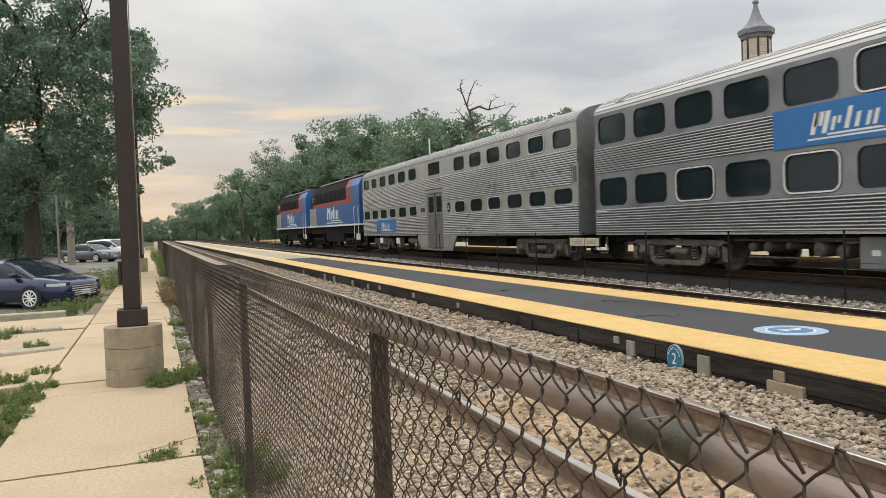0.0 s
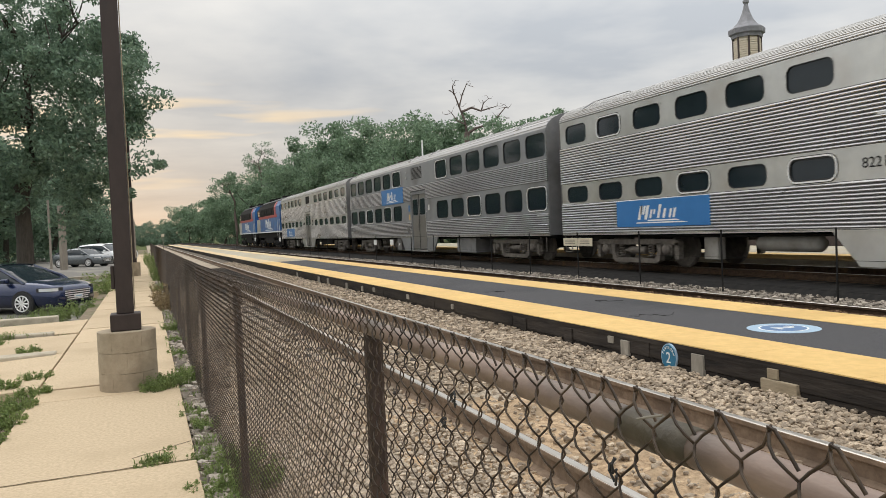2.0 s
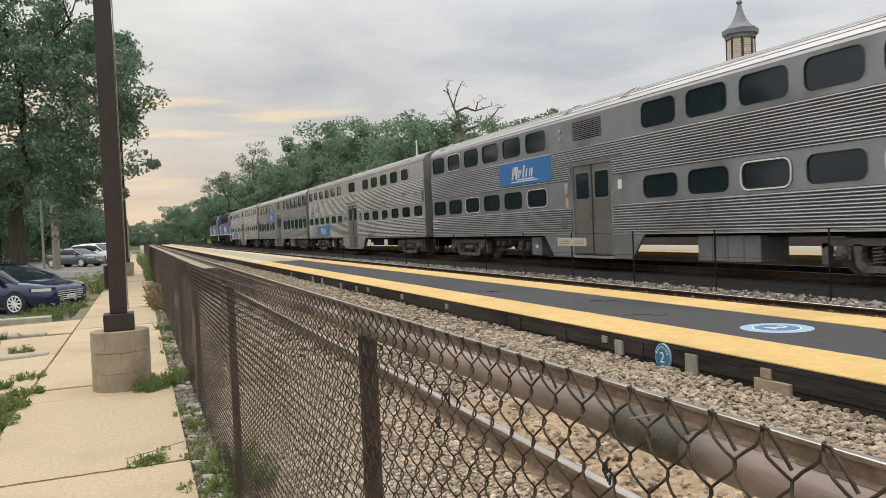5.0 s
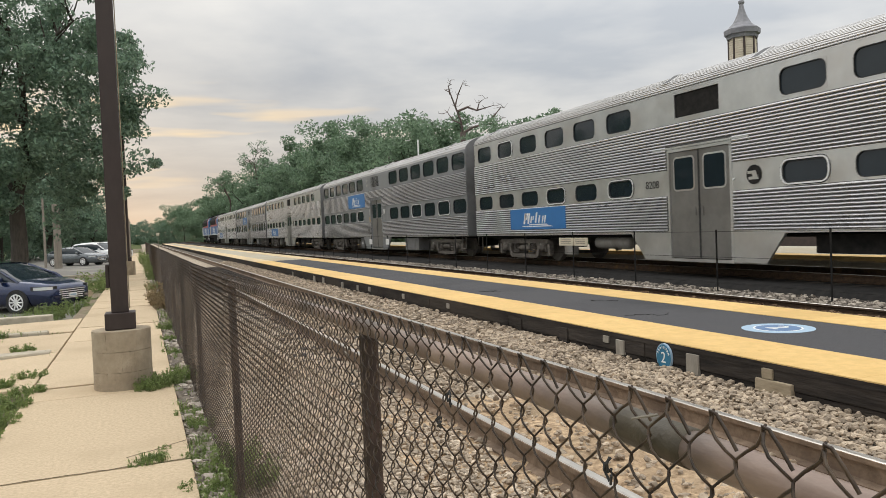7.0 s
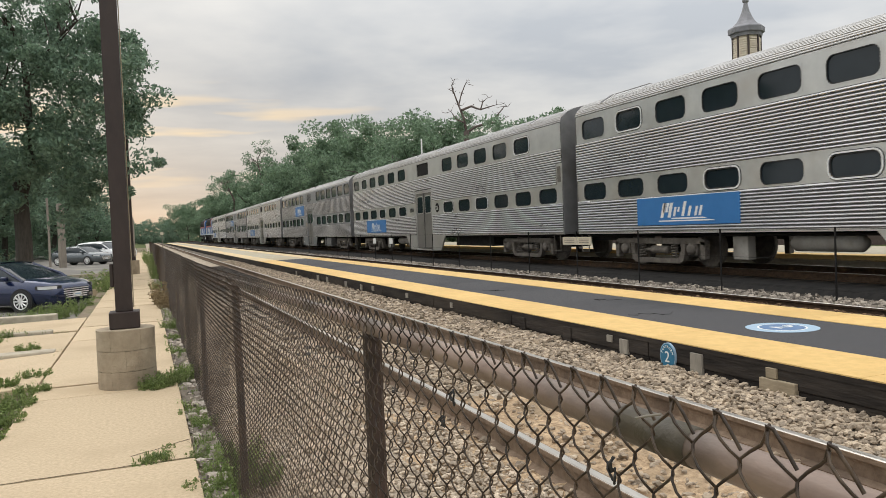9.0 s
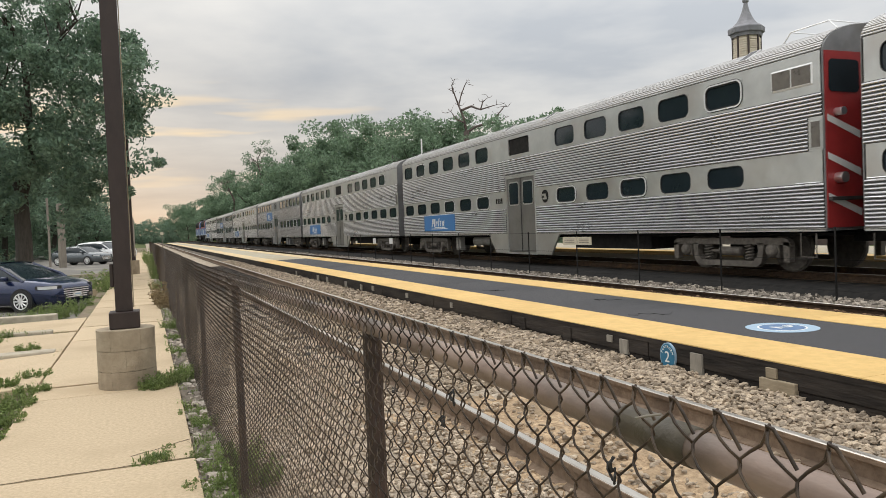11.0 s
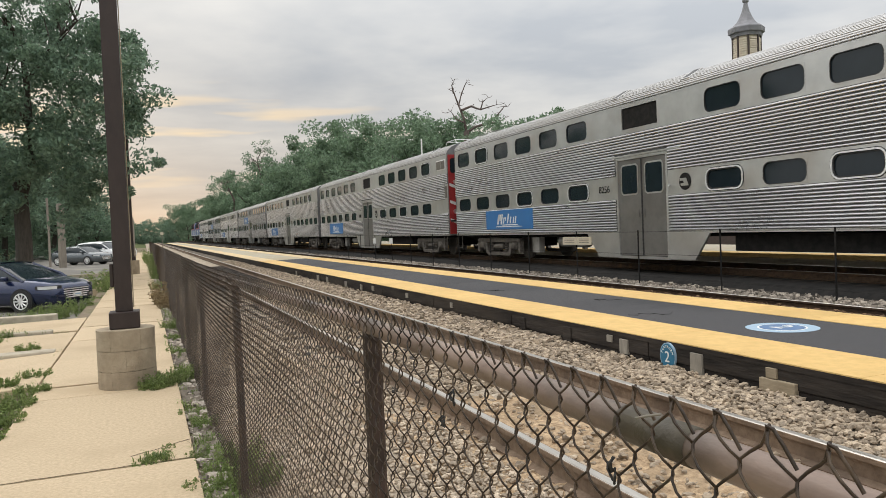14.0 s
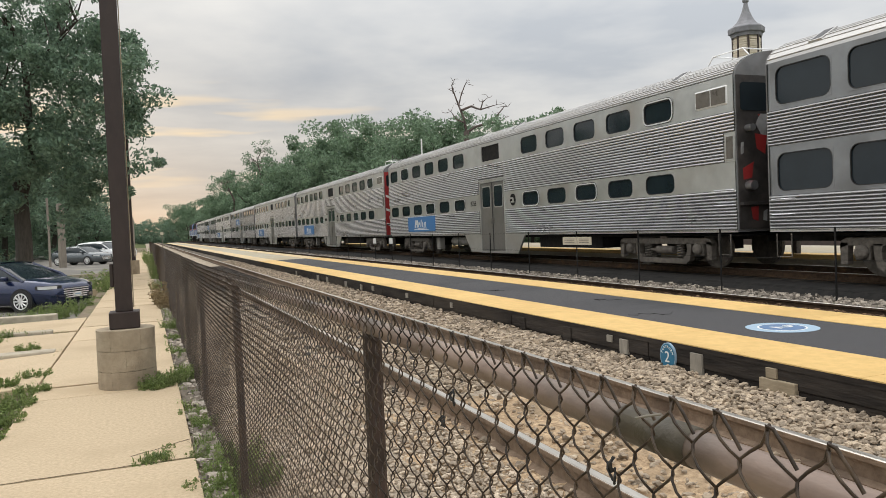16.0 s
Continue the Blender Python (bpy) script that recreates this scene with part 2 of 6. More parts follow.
PIPE = surface("brown_painted_pipe", (0.17, 0.115, 0.088), (0.30, 0.215, 0.165), 16, 0.40, 0.0, 0.15, 40, c=(0.034, 0.027, 0.018), big=6.0, cover=0.46, stretch=(1, 0.45, 1))
OLIVE = surface("olive_stained_sleeve", (0.030, 0.024, 0.014), (0.085, 0.068, 0.042), 13, 0.5, 0.0, 0.2, 50, c=(0.14, 0.098, 0.075), big=17, cover=0.56)
POST = surface("brown_post_paint", (0.030, 0.019, 0.016), (0.062, 0.040, 0.033), 14, 0.5, 0.1, 0.1, c=(0.10, 0.06, 0.045), big=4)
BRONZE = surface("bronze_pole_paint", (0.030, 0.020, 0.0175), (0.048, 0.033, 0.029), 8, 0.55, 0.1, 0.1, c=(0.044, 0.029, 0.026), big=2.5, stretch=(1, 1, 0.4))
BARK = surface("bark", (0.035, 0.030, 0.024), (0.085, 0.072, 0.058), 12, 0.95, 0, 0.8, 16, stretch=(1, 1, 0.25))
DEADWOOD = surface("bare_branch", (0.10, 0.075, 0.065), (0.17, 0.13, 0.115), 12, 0.9, 0, 0.3)
LEAF = leafy("leaf", (0.135, 0.21, 0.155), (0.225, 0.31, 0.205))
LEAF_FAR = leafy("far_leaf", (0.145, 0.22, 0.145), (0.225, 0.31, 0.19))
WEED = leafy("weed_leaf", (0.13, 0.19, 0.055), (0.26, 0.31, 0.12))
DRYWEED = leafy("dry_weed", (0.20, 0.15, 0.08), (0.30, 0.23, 0.13))
WOOD = surface("weathered_wood_pole", (0.19, 0.165, 0.135), (0.30, 0.265, 0.22), 8, 0.9, 0, 0.4, stretch=(1, 1, 0.15))
CREAM = surface("cream_board", (0.55, 0.49, 0.37), (0.64, 0.57, 0.44), 5, 0.7, 0, 0.05)
BLOCK_TAN = surface("tan_wood_block", (0.27, 0.215, 0.14), (0.42, 0.345, 0.24), 15, 0.85, 0, 0.3, stretch=(1, 0.3, 1), vary=0.15)
BLOCK = surface("grey_wood_block", (0.20, 0.18, 0.15), (0.32, 0.29, 0.24), 15, 0.85, 0, 0.3, stretch=(1, 1, 0.3), vary=0.2)
DECAL = surface("platform_decal_blue", (0.30, 0.42, 0.54), (0.37, 0.50, 0.61), 20, 0.6, 0, 0.1)
DECAL_IN = surface("decal_middle_blue", (0.085, 0.16, 0.30), (0.12, 0.21, 0.36), 20, 0.6, 0, 0.1)
TEAL = surface("sign_teal_blue", (0.025, 0.15, 0.26), (0.035, 0.19, 0.31), 10, 0.5, 0, 0.05)
CAR_BLUE = surface("metallic_blue_paint", (0.008, 0.017, 0.058), (0.012, 0.025, 0.080), 40, 0.20, 0.4, 0, rough_var=0.04)
CAR_GREY = surface("grey_car_paint", (0.10, 0.115, 0.125), (0.13, 0.145, 0.155), 40, 0.25, 0.4, 0)
CAR_WHITE = surface("white_car_paint", (0.68, 0.69, 0.70), (0.75, 0.76, 0.77), 40, 0.3, 0.0, 0)
LENS = surface("headlamp_lens", (0.75, 0.77, 0.8), (0.85, 0.87, 0.9), 30, 0.12, 0.3, 0)
SLATE = surface("grey_metal_roof", (0.20, 0.20, 0.215), (0.27, 0.27, 0.285), 4, 0.6, 0.2, 0.1, c=(0.16, 0.16, 0.175), big=1.5)
TAN = surface("tan_painted_louvre", (0.64, 0.56, 0.44), (0.74, 0.66, 0.53), 5, 0.7, 0, 0.1)
BROWN_TRIM = surface("dark_brown_trim", (0.05, 0.035, 0.03), (0.08, 0.055, 0.045), 6, 0.6, 0, 0.1)
BRICK_FAR = surface("station_brick", (0.06, 0.045, 0.04), (0.10, 0.07, 0.06), 5, 0.9, 0, 0.3)


# ---------------------------------------------------------------- mesh helpers
def part(name, bm, material, parent=None, label="", smooth=False):
    """One mesh object out of a bmesh, under a thing or a part."""
    me = bpy.data.meshes.new(name)
    bm.to_mesh(me)
    bm.free()
    me.materials.append(material)
    if smooth:
        me.shade_smooth()
    ob = new(name, me)
    if parent:
        ob.parent = parent
    if label:
        tagged(ob, label)
    return ob


def thing(name, label, category, group="", kind="", at=None):
    ob = new(name)
    ob.empty_display_size = 0.3
    if at is not None:
        ob.matrix_world = at
    return tagged(ob, label, category, group, kind)


def raw(name, verts, faces, material, parent=None, label="", smooth=False):
    """Mesh from arrays, for things of many pieces."""
    me = bpy.data.meshes.new(name)
    verts = np.asarray(verts, dtype=np.float32)
    faces = np.asarray(faces, dtype=np.int32)
    k = faces.shape[1]
    me.vertices.add(len(verts))
    me.vertices.foreach_set("co", verts.ravel())
    me.loops.add(faces.size)
    me.loops.foreach_set("vertex_index", faces.ravel())
    me.polygons.add(len(faces))
    me.polygons.foreach_set("loop_start", np.arange(0, faces.size, k, dtype=np.int32))
    me.polygons.foreach_set("use_smooth", np.full(len(faces), bool(smooth)))
    me.update(calc_edges=True)
    me.validate()
    me.materials.append(material)
    if smooth:
        me.shade_smooth()
    ob = new(name, me)
    if parent:
        ob.parent = parent
    if label:
        tagged(ob, label)
    return ob


def box(bm, x0, x1, y0, y1, z0, z1, bevel=0.0):
    r = bmesh.ops.create_cube(bm, size=1.0)
    vs = r["verts"]
    for v in vs:
        v.co = Vector((x0 + (v.co.x + 0.5) * (x1 - x0), y0 + (v.co.y + 0.5) * (y1 - y0), z0 + (v.co.z + 0.5) * (z1 - z0)))
    if bevel:
        es = list({e for v in vs for e in v.link_edges})
        bmesh.ops.bevel(bm, geom=es, offset=bevel, segments=2, affect="EDGES", profile=0.5)
    return bm


def prism(bm, profile, axis, lo, hi):
    """A closed profile pushed along an axis. axis 1: profile is (x, z); 0: (y, z); 2: (x, y)."""
    def place(a, b, c):
        return {0: (c, a, b), 1: (a, c, b), 2: (a, b, c)}[axis]
    v0 = [bm.verts.new(place(a, b, lo)) for a, b in profile]
    v1 = [bm.verts.new(place(a, b, hi)) for a, b in profile]
    n = len(profile)
    for i in range(n):
        bm.faces.new((v0[i], v0[(i + 1) % n], v1[(i + 1) % n], v1[i]))
    f0, f1 = bm.faces.new(v0[::-1]), bm.faces.new(v1)
    bmesh.ops.recalc_face_normals(bm, faces=bm.faces)
    return bm


def tube(bm, points, radius, seg=8, closed=True):
    """A round bar along points; radius is a number or one for each point."""
    pts = [Vector(p) for p in points]
    rad = radius if isinstance(radius, (list, tuple)) else [radius] * len(pts)
    rings = []
    for i, p in enumerate(pts):
        d = (pts[min(i + 1, len(pts) - 1)] - pts[max(i - 1, 0)]).normalized()
        side = d.cross(Vector((0, 0, 1)))
        if side.length < 0.05:
            side = d.cross(Vector((1, 0, 0)))
        side.normalize()
        up = side.cross(d)
        rings.append([bm.verts.new(p + rad[i] * (math.cos(k * math.tau / seg) * side + math.sin(k * math.tau / seg) * up)) for k in range(seg)])
    for a, b in zip(rings, rings[1:]):
        for k in range(seg):
            bm.faces.new((a[k], a[(k + 1) % seg], b[(k + 1) % seg], b[k]))
    if closed:
        bm.faces.new(rings[0][::-1])
        bm.faces.new(rings[-1])
    return bm


def round_rect(w, h, r, seg=4):
    """Outline of a rounded rectangle about 0."""
    out = []
    for cx, cy, a0 in ((w / 2 - r, h / 2 - r, 0), (-w / 2 + r, h / 2 - r, 90), (-w / 2 + r, -h / 2 + r, 180), (w / 2 - r, -h / 2 + r, 270)):
        for k in range(seg + 1):
            a = radians(a0 + 90 * k / seg)
            out.append((cx + r * math.cos(a), cy + r * math.sin(a)))
    return out


def words(text, size, material, parent, m, name="lettering", label=""):
    """Letters of the built-in font as a mesh."""
    cu = bpy.data.curves.new(name, "FONT")
    cu.body, cu.size, cu.align_x, cu.align_y, cu.extrude = text, size, "CENTER", "CENTER", 0.002
    tmp = new(name, cu)
    me = bpy.data.meshes.new_from_object(tmp.evaluated_get(bpy.context.evaluated_depsgraph_get()))
    bpy.data.objects.remove(tmp)
    me.transform(m)
    me.materials.clear()
    me.materials.append(material)
    ob = new(name, me)
    ob.parent = parent
    if label:
        tagged(ob, label)
    return ob


for m_ in (CAR_BLUE, CAR_GREY, CAR_WHITE):
    m_.node_tree.nodes["Principled BSDF"].inputs["Coat Weight"].default_value = 1.0
    m_.node_tree.nodes["Principled BSDF"].inputs["Coat Roughness"].default_value = 0.05

# ---------------------------------------------------------------- ground, line and pavement
def structure(name, bm, material, label, category, smooth=False):
    return tagged(part(name, bm, material, None, label, smooth), "", category, "", "structure")


def ground_works():
    bm = bmesh.new()
    box(bm, -1500, 1500, -600, 3000, -2.0, -0.33)
    structure("ground", bm, GROUND, "flat grassy ground reaching to the horizon", "ground")
    # parking lot beside the pavement
    bm = bmesh.new()
    box(bm, -15.5, -1.25, 15.6, 120, -0.6, -0.27)
    structure("parking_lot", bm, LOT, "pale worn asphalt parking lot with grass in cracks", "parking lot")
    bm = bmesh.new()
    box(bm, -1.36, 0.27, -6, 140, -0.6, -0.06)
    structure("verge_bed", bm, SOIL, "dry soil bed under the pavement slabs", "soil")
    # pavement slabs, each a little out of level
    pave = tagged(new("pavement"), "cracked beige concrete pavement slabs beside the fence", "pavement", "", "structure")
    y = -4.97
    joints = [-4.97, -2.36, 0.25, 2.85, 5.37, 8.06, 8.70]
    while joints[-1] < 90:
        joints.append(joints[-1] + 1.95)
    for i, (a, b) in enumerate(zip(joints, joints[1:])):
        bm = bmesh.new()
        box(bm, -1.10, 0.25, a + 0.02, b - 0.02, -0.12, 0.004 * math.sin(i * 2.3), 0.006)
        part("slab", bm, CONCRETE, pave)
    # a thin crack that runs out from the joint by the fence
    rng = random.Random(12)
    for (ax, ay), (bx, by), n in (((-0.16, 5.60), (0.24, 5.86), 9), ((0.24, 5.37), (-1.08, 5.375), 16), ((0.20, 8.30), (-0.10, 8.14), 7)):
        bm = bmesh.new()
        tube(bm, [(ax + (bx - ax) * k / n, ay + (by - ay) * k / n + rng.uniform(-0.012, 0.012), 0.003) for k in range(n + 1)], 0.0022, 4)
        part("crack", bm, SOIL, pave, "thin dark crack in the slab")
    # aprons beside the bays: the near one falls away, the next stands up as a step behind it
    for x0, x1, a, b, fall, z in ((-4.2, -1.125, 8.9, 11.58, 0.14, 0.0), (-3.6, -1.125, 11.62, 13.9, 0.02, 0.0), (-4.4, -1.125, 14.15, 16.4, 0.05, 0.0), (-3.4, -1.125, 26.0, 31.0, 0.05, -0.02)):
        bm = bmesh.new()
        box(bm, x0, x1, a, b, -0.3, z, 0.01)
        for v in bm.verts:
            if v.co.z > -0.15:
                v.co.z -= fall * min(1.0, (x1 - v.co.x) / 1.0)
        part("slab", bm, CONCRETE, pave)
    # raised kerb strips at the heads of the parking bays
    for x0, x1, a, b, z in ((-4.5, -1.22, 11.5, 11.8, 0.02), (-4.6, -1.5, 14.0, 14.25, 0.04), (-3.9, -1.75, 17.3, 17.55, 0.03)):
        bm = bmesh.new()
        box(bm, x0, x1, a, b, -0.3, z, 0.025)
        tagged(part("parking_kerb", bm, KERB, None, "weathered concrete kerb strip at a parking bay"), "", "kerb", "parking kerbs")
    bm = bmesh.new()
    box(bm, -15, -1.1, 41.0, 41.25, -0.5, -0.12, 0.02)
    tagged(part("parking_kerb", bm, KERB, None, "low concrete kerb along the far bays"), "", "kerb", "parking kerbs")
    # gravel strip along the fence and the near track bed
    bm = bmesh.new()
    box(bm, 0.27, 1.55, -6, 260, -0.6, -0.05)
    structure("gravel_strip", bm, GREY_BED, "loose grey gravel strip under the fence", "gravel")
    bm = bmesh.new()
    box(bm, 1.55, 3.70, -6, 400, -0.6, -0.105)
    for fc in bm.faces:
        fc.material_index = 1
    xs = np.linspace(0.5, 3.74, 90)
    ys = np.concatenate([np.linspace(0.2, 6.0, 170), np.linspace(6.1, 22.0, 160)])
    grid = []
    for y in ys:
        row = []
        for x in xs:
            q = Vector((x, y, 0.0))
            h = 0.035 * noise.noise(q * 3.1) + 0.030 * noise.noise(q * 9.0) + 0.018 * abs(noise.noise(q * 23.0))
            row.append(bm.verts.new((x, y, -0.062 + h - (0.03 if x < 1.5 else 0.0))))
        grid.append(row)
    for n, (a, b) in enumerate(zip(grid, grid[1:])):
        for i in range(len(xs) - 1):
            fc = bm.faces.new((a[i], a[i + 1], b[i + 1], b[i]))
            q = Vector((xs[i], ys[n], 0.0))
            fc.material_index = 1 if ys[n] + 1.6 * noise.noise(q * 0.9) + 0.8 * noise.noise(q * 4) > 6.6 else 0
    ob = structure("track_bed_near", bm, MUD, "sandy fouled ballast between the near rails", "track bed")
    bpy.data.objects["track_bed_near"].data.materials.append(GREY_BED)
    # shoulder bed coloured dark to give the shade between the loose stones
    bm = bmesh.new()
    prism(bm, [(3.70, -0.6), (3.70, -0.09), (3.95, -0.02), (4.75, 0.035), (4.75, -0.6)], 1, -6, 400)
    structure("ballast_shoulder", bm, GRAVEL, "brown crushed stone ballast beside the platform, crevice shade in its colour", "ballast")
    bm = bmesh.new()
    box(bm, 7.2, 15.6, -30, 400, -0.6, -0.06)
    structure("track_bed_far", bm, OILY, "dark oily stone ballast bed under the far tracks", "track bed")


def rail(x, top, y0, y1, name_label):
    """Flat-bottom rail: foot, web and head, with the worn running surface on top."""
    r = thing("rail", name_label, "rail", "rails")
    bm = bmesh.new()
    prism(bm, [(-0.07, -0.165), (0.07, -0.165), (0.07, -0.15), (0.012, -0.135), (0.010, -0.045), (0.036, -0.035), (0.037, -0.006),
               (-0.037, -0.006), (-0.036, -0.035), (-0.010, -0.045), (-0.012, -0.135), (-0.07, -0.15)], 1, y0, y1)
    bmesh.ops.translate(bm, vec=(x, 0, top), verts=bm.verts)
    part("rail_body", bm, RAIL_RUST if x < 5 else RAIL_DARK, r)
    bm = bmesh.new()
    prism(bm, [(-0.030, -0.007), (0.030, -0.007), (0.024, 0.0), (-0.024, 0.0)], 1, y0, y1)
    bmesh.ops.translate(bm, vec=(x, 0, top), verts=bm.verts)
    part("running_surface", bm, RAIL_HEAD, r, "shiny worn running surface")
    return r


def sleepers(x, top, y0, y1):
    n = 0
    y = y0
    bm = bmesh.new()
    while y < y1:
        box(bm, x - 1.28, x + 1.28, y - 0.11, y + 0.11, top - 0.38, top - 0.168)
        y += 0.53
    return tagged(part("sleepers", bm, TIMBER, None, "dark timber sleepers under the rails"), "", "sleepers", "", "stuff")


def platform():
    p = tagged(new("platform"), "asphalt island platform with yellow edge strips", "platform", "", "structure")
    x0, x1, y0, y1, yc, z = 4.69, 7.56, -12.0, 34.4, 190.0, 0.296
    bm = bmesh.new()
    box(bm, x0 + 0.06, x1 - 0.06, y0, yc, -0.5, z - 0.05)
    part("core", bm, TIMBER, p)
    bm = bmesh.new()
    box(bm, x0 + 0.76, x1 - 0.70, y0, y1, z - 0.05, z, 0)
    part("walking_surface", bm, ASPHALT, p, "smooth dark grey asphalt walking surface")
    bm = bmesh.new()
    box(bm, x0 + 0.76, x1 - 0.70, y1, yc, z - 0.05, z - 0.002)
    part("old_walking_surface", bm, OLD_DECK, p, "pale worn concrete walking surface")
    # yellow warning panels, each with its rows of domes further on as relief in the paint
    y = y0
    while y < 110:
        step = 1.22 if y < 40 else 6.1
        for a, b in ((x0, x0 + 0.758), (x1 - 0.698, x1)):
            bm = bmesh.new()
            box(bm, a, b, y + 0.002, y + step - 0.002, z - 0.05, z + 0.006)
            part("warning_panel", bm, YELLOW if y < 34 else YELLOW_OLD, p)
        y += step
    for a, b in ((x0, x0 + 0.758), (x1 - 0.698, x1)):
        bm = bmesh.new()
        box(bm, a, b, y, yc, z - 0.05, z + 0.006)
        part("warning_panel", bm, YELLOW_OLD, p)
    # timber edge boards in two courses
    y = y0
    k = 0
    while y < 120:
        for zz0, zz1, off in ((-0.42, 0.095, 0.0), (0.10, z - 0.052, 0.012)):
            bm = bmesh.new()
            box(bm, x0 + 0.012 - off, x0 + 0.07, y + 0.004, y + 3.04, zz0, zz1, 0.006)
            part("edge_board", bm, TIMBER, p)
        y += 3.05
        k += 1
    # broken brown edge on the far side
    y = y0
    while y < 60:
        bm = bmesh.new()
        box(bm, x1 + 0.004, x1 + 0.17 + 0.012 * math.sin(y * 1.7), y + 0.006, y + 3.04, -0.42, z - 0.036 + 0.006 * math.sin(y * 2.9), 0.008)
        part("rear_edge_board", bm, STONE_BROWN, p, "crumbling brown rear edge")
        y += 3.05
    bm = bmesh.new()
    box(bm, x0 - 0.004, x0 + 0.07, y0, yc, z - 0.051, z - 0.004)
    part("edge_nosing", bm, TIMBER, p, "black weathered nosing board")
    for a, w, zz0, zz1, mat in ((6.70, 0.14, 0.07, 0.225, BLOCK), (5.57, 0.16, 0.04, 0.235, BLOCK), (6.96, 0.10, 0.165, 0.24, BLOCK), (4.675, 0.11, 0.16, 0.243, BLOCK_TAN), (7.85, 0.17, 0.06, 0.235, TIMBER),
                                (9.0, 0.15, 0.08, 0.235, TIMBER), (11.52, 0.10, 0.15, 0.235, BLOCK), (13.8, 0.13, 0.15, 0.24, BLOCK), (16.13, 0.15, 0.14, 0.24, BLOCK),
                                (17.1, 0.15, 0.10, 0.22, BLOCK), (18.56, 0.2, 0.07, 0.22, BLOCK), (20.65, 0.22, 0.07, 0.235, BLOCK), (21.85, 0.25, 0.07, 0.23, BLOCK), (25.2, 0.2, 0.05, 0.22, BLOCK)):
        bm = bmesh.new()
        box(bm, x0 - 0.020, x0 + 0.012, a - w / 2, a + w / 2, zz0, zz1, 0.004)
        part("spacer_block", bm, mat, p, "small wooden block on the platform edge")
    bm = bmesh.new()
    box(bm, x0 - 0.034, x0 + 0.012, 4.42, 4.79, 0.0, 0.155, 0.006)
    part("spacer_block", bm, BLOCK_TAN, p, "long tan wooden block on the platform edge")
    rng = random.Random(3)
    for ya, xa, n in ((5.2, 6.75, 7), (7.9, 5.6, 9), (9.6, 6.3, 6), (3.1, 5.7, 8), (12.5, 5.7, 8)):
        bm = bmesh.new()
        q = Vector((xa, ya, z + 0.0015))
        pts = [q.copy()]
        for k in range(n):
            q = q + Vector((rng.uniform(-0.10, 0.16), rng.uniform(-0.15, 0.12), 0))
            pts.append(q.copy())
        tube(bm, pts, 0.004, 4)
        part("crack", bm, UNDER, p, "thin dark crack in the asphalt")
    # painted roundel on the asphalt
    d = thing("platform_roundel", "round pale blue platform number decal on the asphalt", "decal", at=Matrix.Translation((6.17, 6.0, z)))
    for name, r, rin, zz, mat in (("outer_ring", 0.36, 0.0, 0.0030, DECAL), ("white_ring", 0.245, 0.225, 0.0045, WHITE), ("centre", 0.225, 0.0, 0.0060, DECAL_IN)):
        bm = bmesh.new()
        prism(bm, [(r * math.cos(i * math.tau / 48), r * math.sin(i * math.tau / 48)) for i in range(48)], 2, 0.0005, zz)
        part(name, bm, mat, d)
    words("2", 0.34, WHITE, d, Matrix.Translation((0, 0, 0.0085)) @ pose(0, 0, 0, 0, 0, -90), "numeral", "white numeral two")
    # round sign on the edge board
    s = thing("platform_sign", "round teal platform number sign on the black edge board", "sign", at=Matrix.Translation((x0 - 0.012, 5.965, 0.155)))
    bm = bmesh.new()
    prism(bm, [(0.115 * math.cos(i * math.tau / 40), 0.13 * math.sin(i * math.tau / 40)) for i in range(40)], 0, -0.012, 0.008)
    part("disc", bm, DECAL, s)
    bm = bmesh.new()
    prism(bm, [(0.105 * math.cos(i * math.tau / 40), 0.12 * math.sin(i * math.tau / 40)) for i in range(40)], 0, -0.015, -0.010)
    part("face", bm, TEAL, s)
    words("2", 0.15, WHITE, s, pose(-0.018, 0, -0.012, 90, 0, -90), "numeral", "white numeral two")
    for i, ch in enumerate("PLATFORM"):
        a = radians(158 - 136 * i / 7)
        words(ch, 0.034, WHITE, s, pose(-0.018, -0.083 * math.cos(a), 0.092 * math.sin(a), 90, 0, -90) @ pose(0, 0, 0, 0, 0, math.degrees(a) - 90), "lettering")


ground_works()
for rx, rt, yy in ((2.267, 0.096, 260), (3.765, 0.104, 260), (8.42, 0.05, 260), (9.93, 0.05, 260), (12.817, 0.256, 260), (14.323, 0.256, 260)):
    rail(rx, rt, -12 if rx < 5 else -30, yy, "rusty steel rail with a worn bright top")
# raised bed: the shade under the train is put into its near-black colour
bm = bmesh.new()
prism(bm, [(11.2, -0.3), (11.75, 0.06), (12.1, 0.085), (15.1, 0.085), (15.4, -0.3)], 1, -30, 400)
structure("track_bed_raised", bm, UNDER, "ballast bed coloured near black as the shade under the train", "track bed")
sleepers(3.016, 0.118, 6.9, 40)
sleepers(9.175, 0.05, -10, 60)
sleepers(13.57, 0.256, -10, 60)
platform()
# far platform behind the train
bm = bmesh.new()
box(bm, 15.5, 19.8, -30, 120, -0.5, 0.42)
structure("far_platform", bm, OLD_DECK, "pale concrete platform behind the train", "platform")
bm = bmesh.new()
box(bm, 15.47, 16.1, -30, 120, 0.30, 0.43)
structure("far_platform_edge", bm, YELLOW, "yellow edge strip of the platform behind the train", "platform")


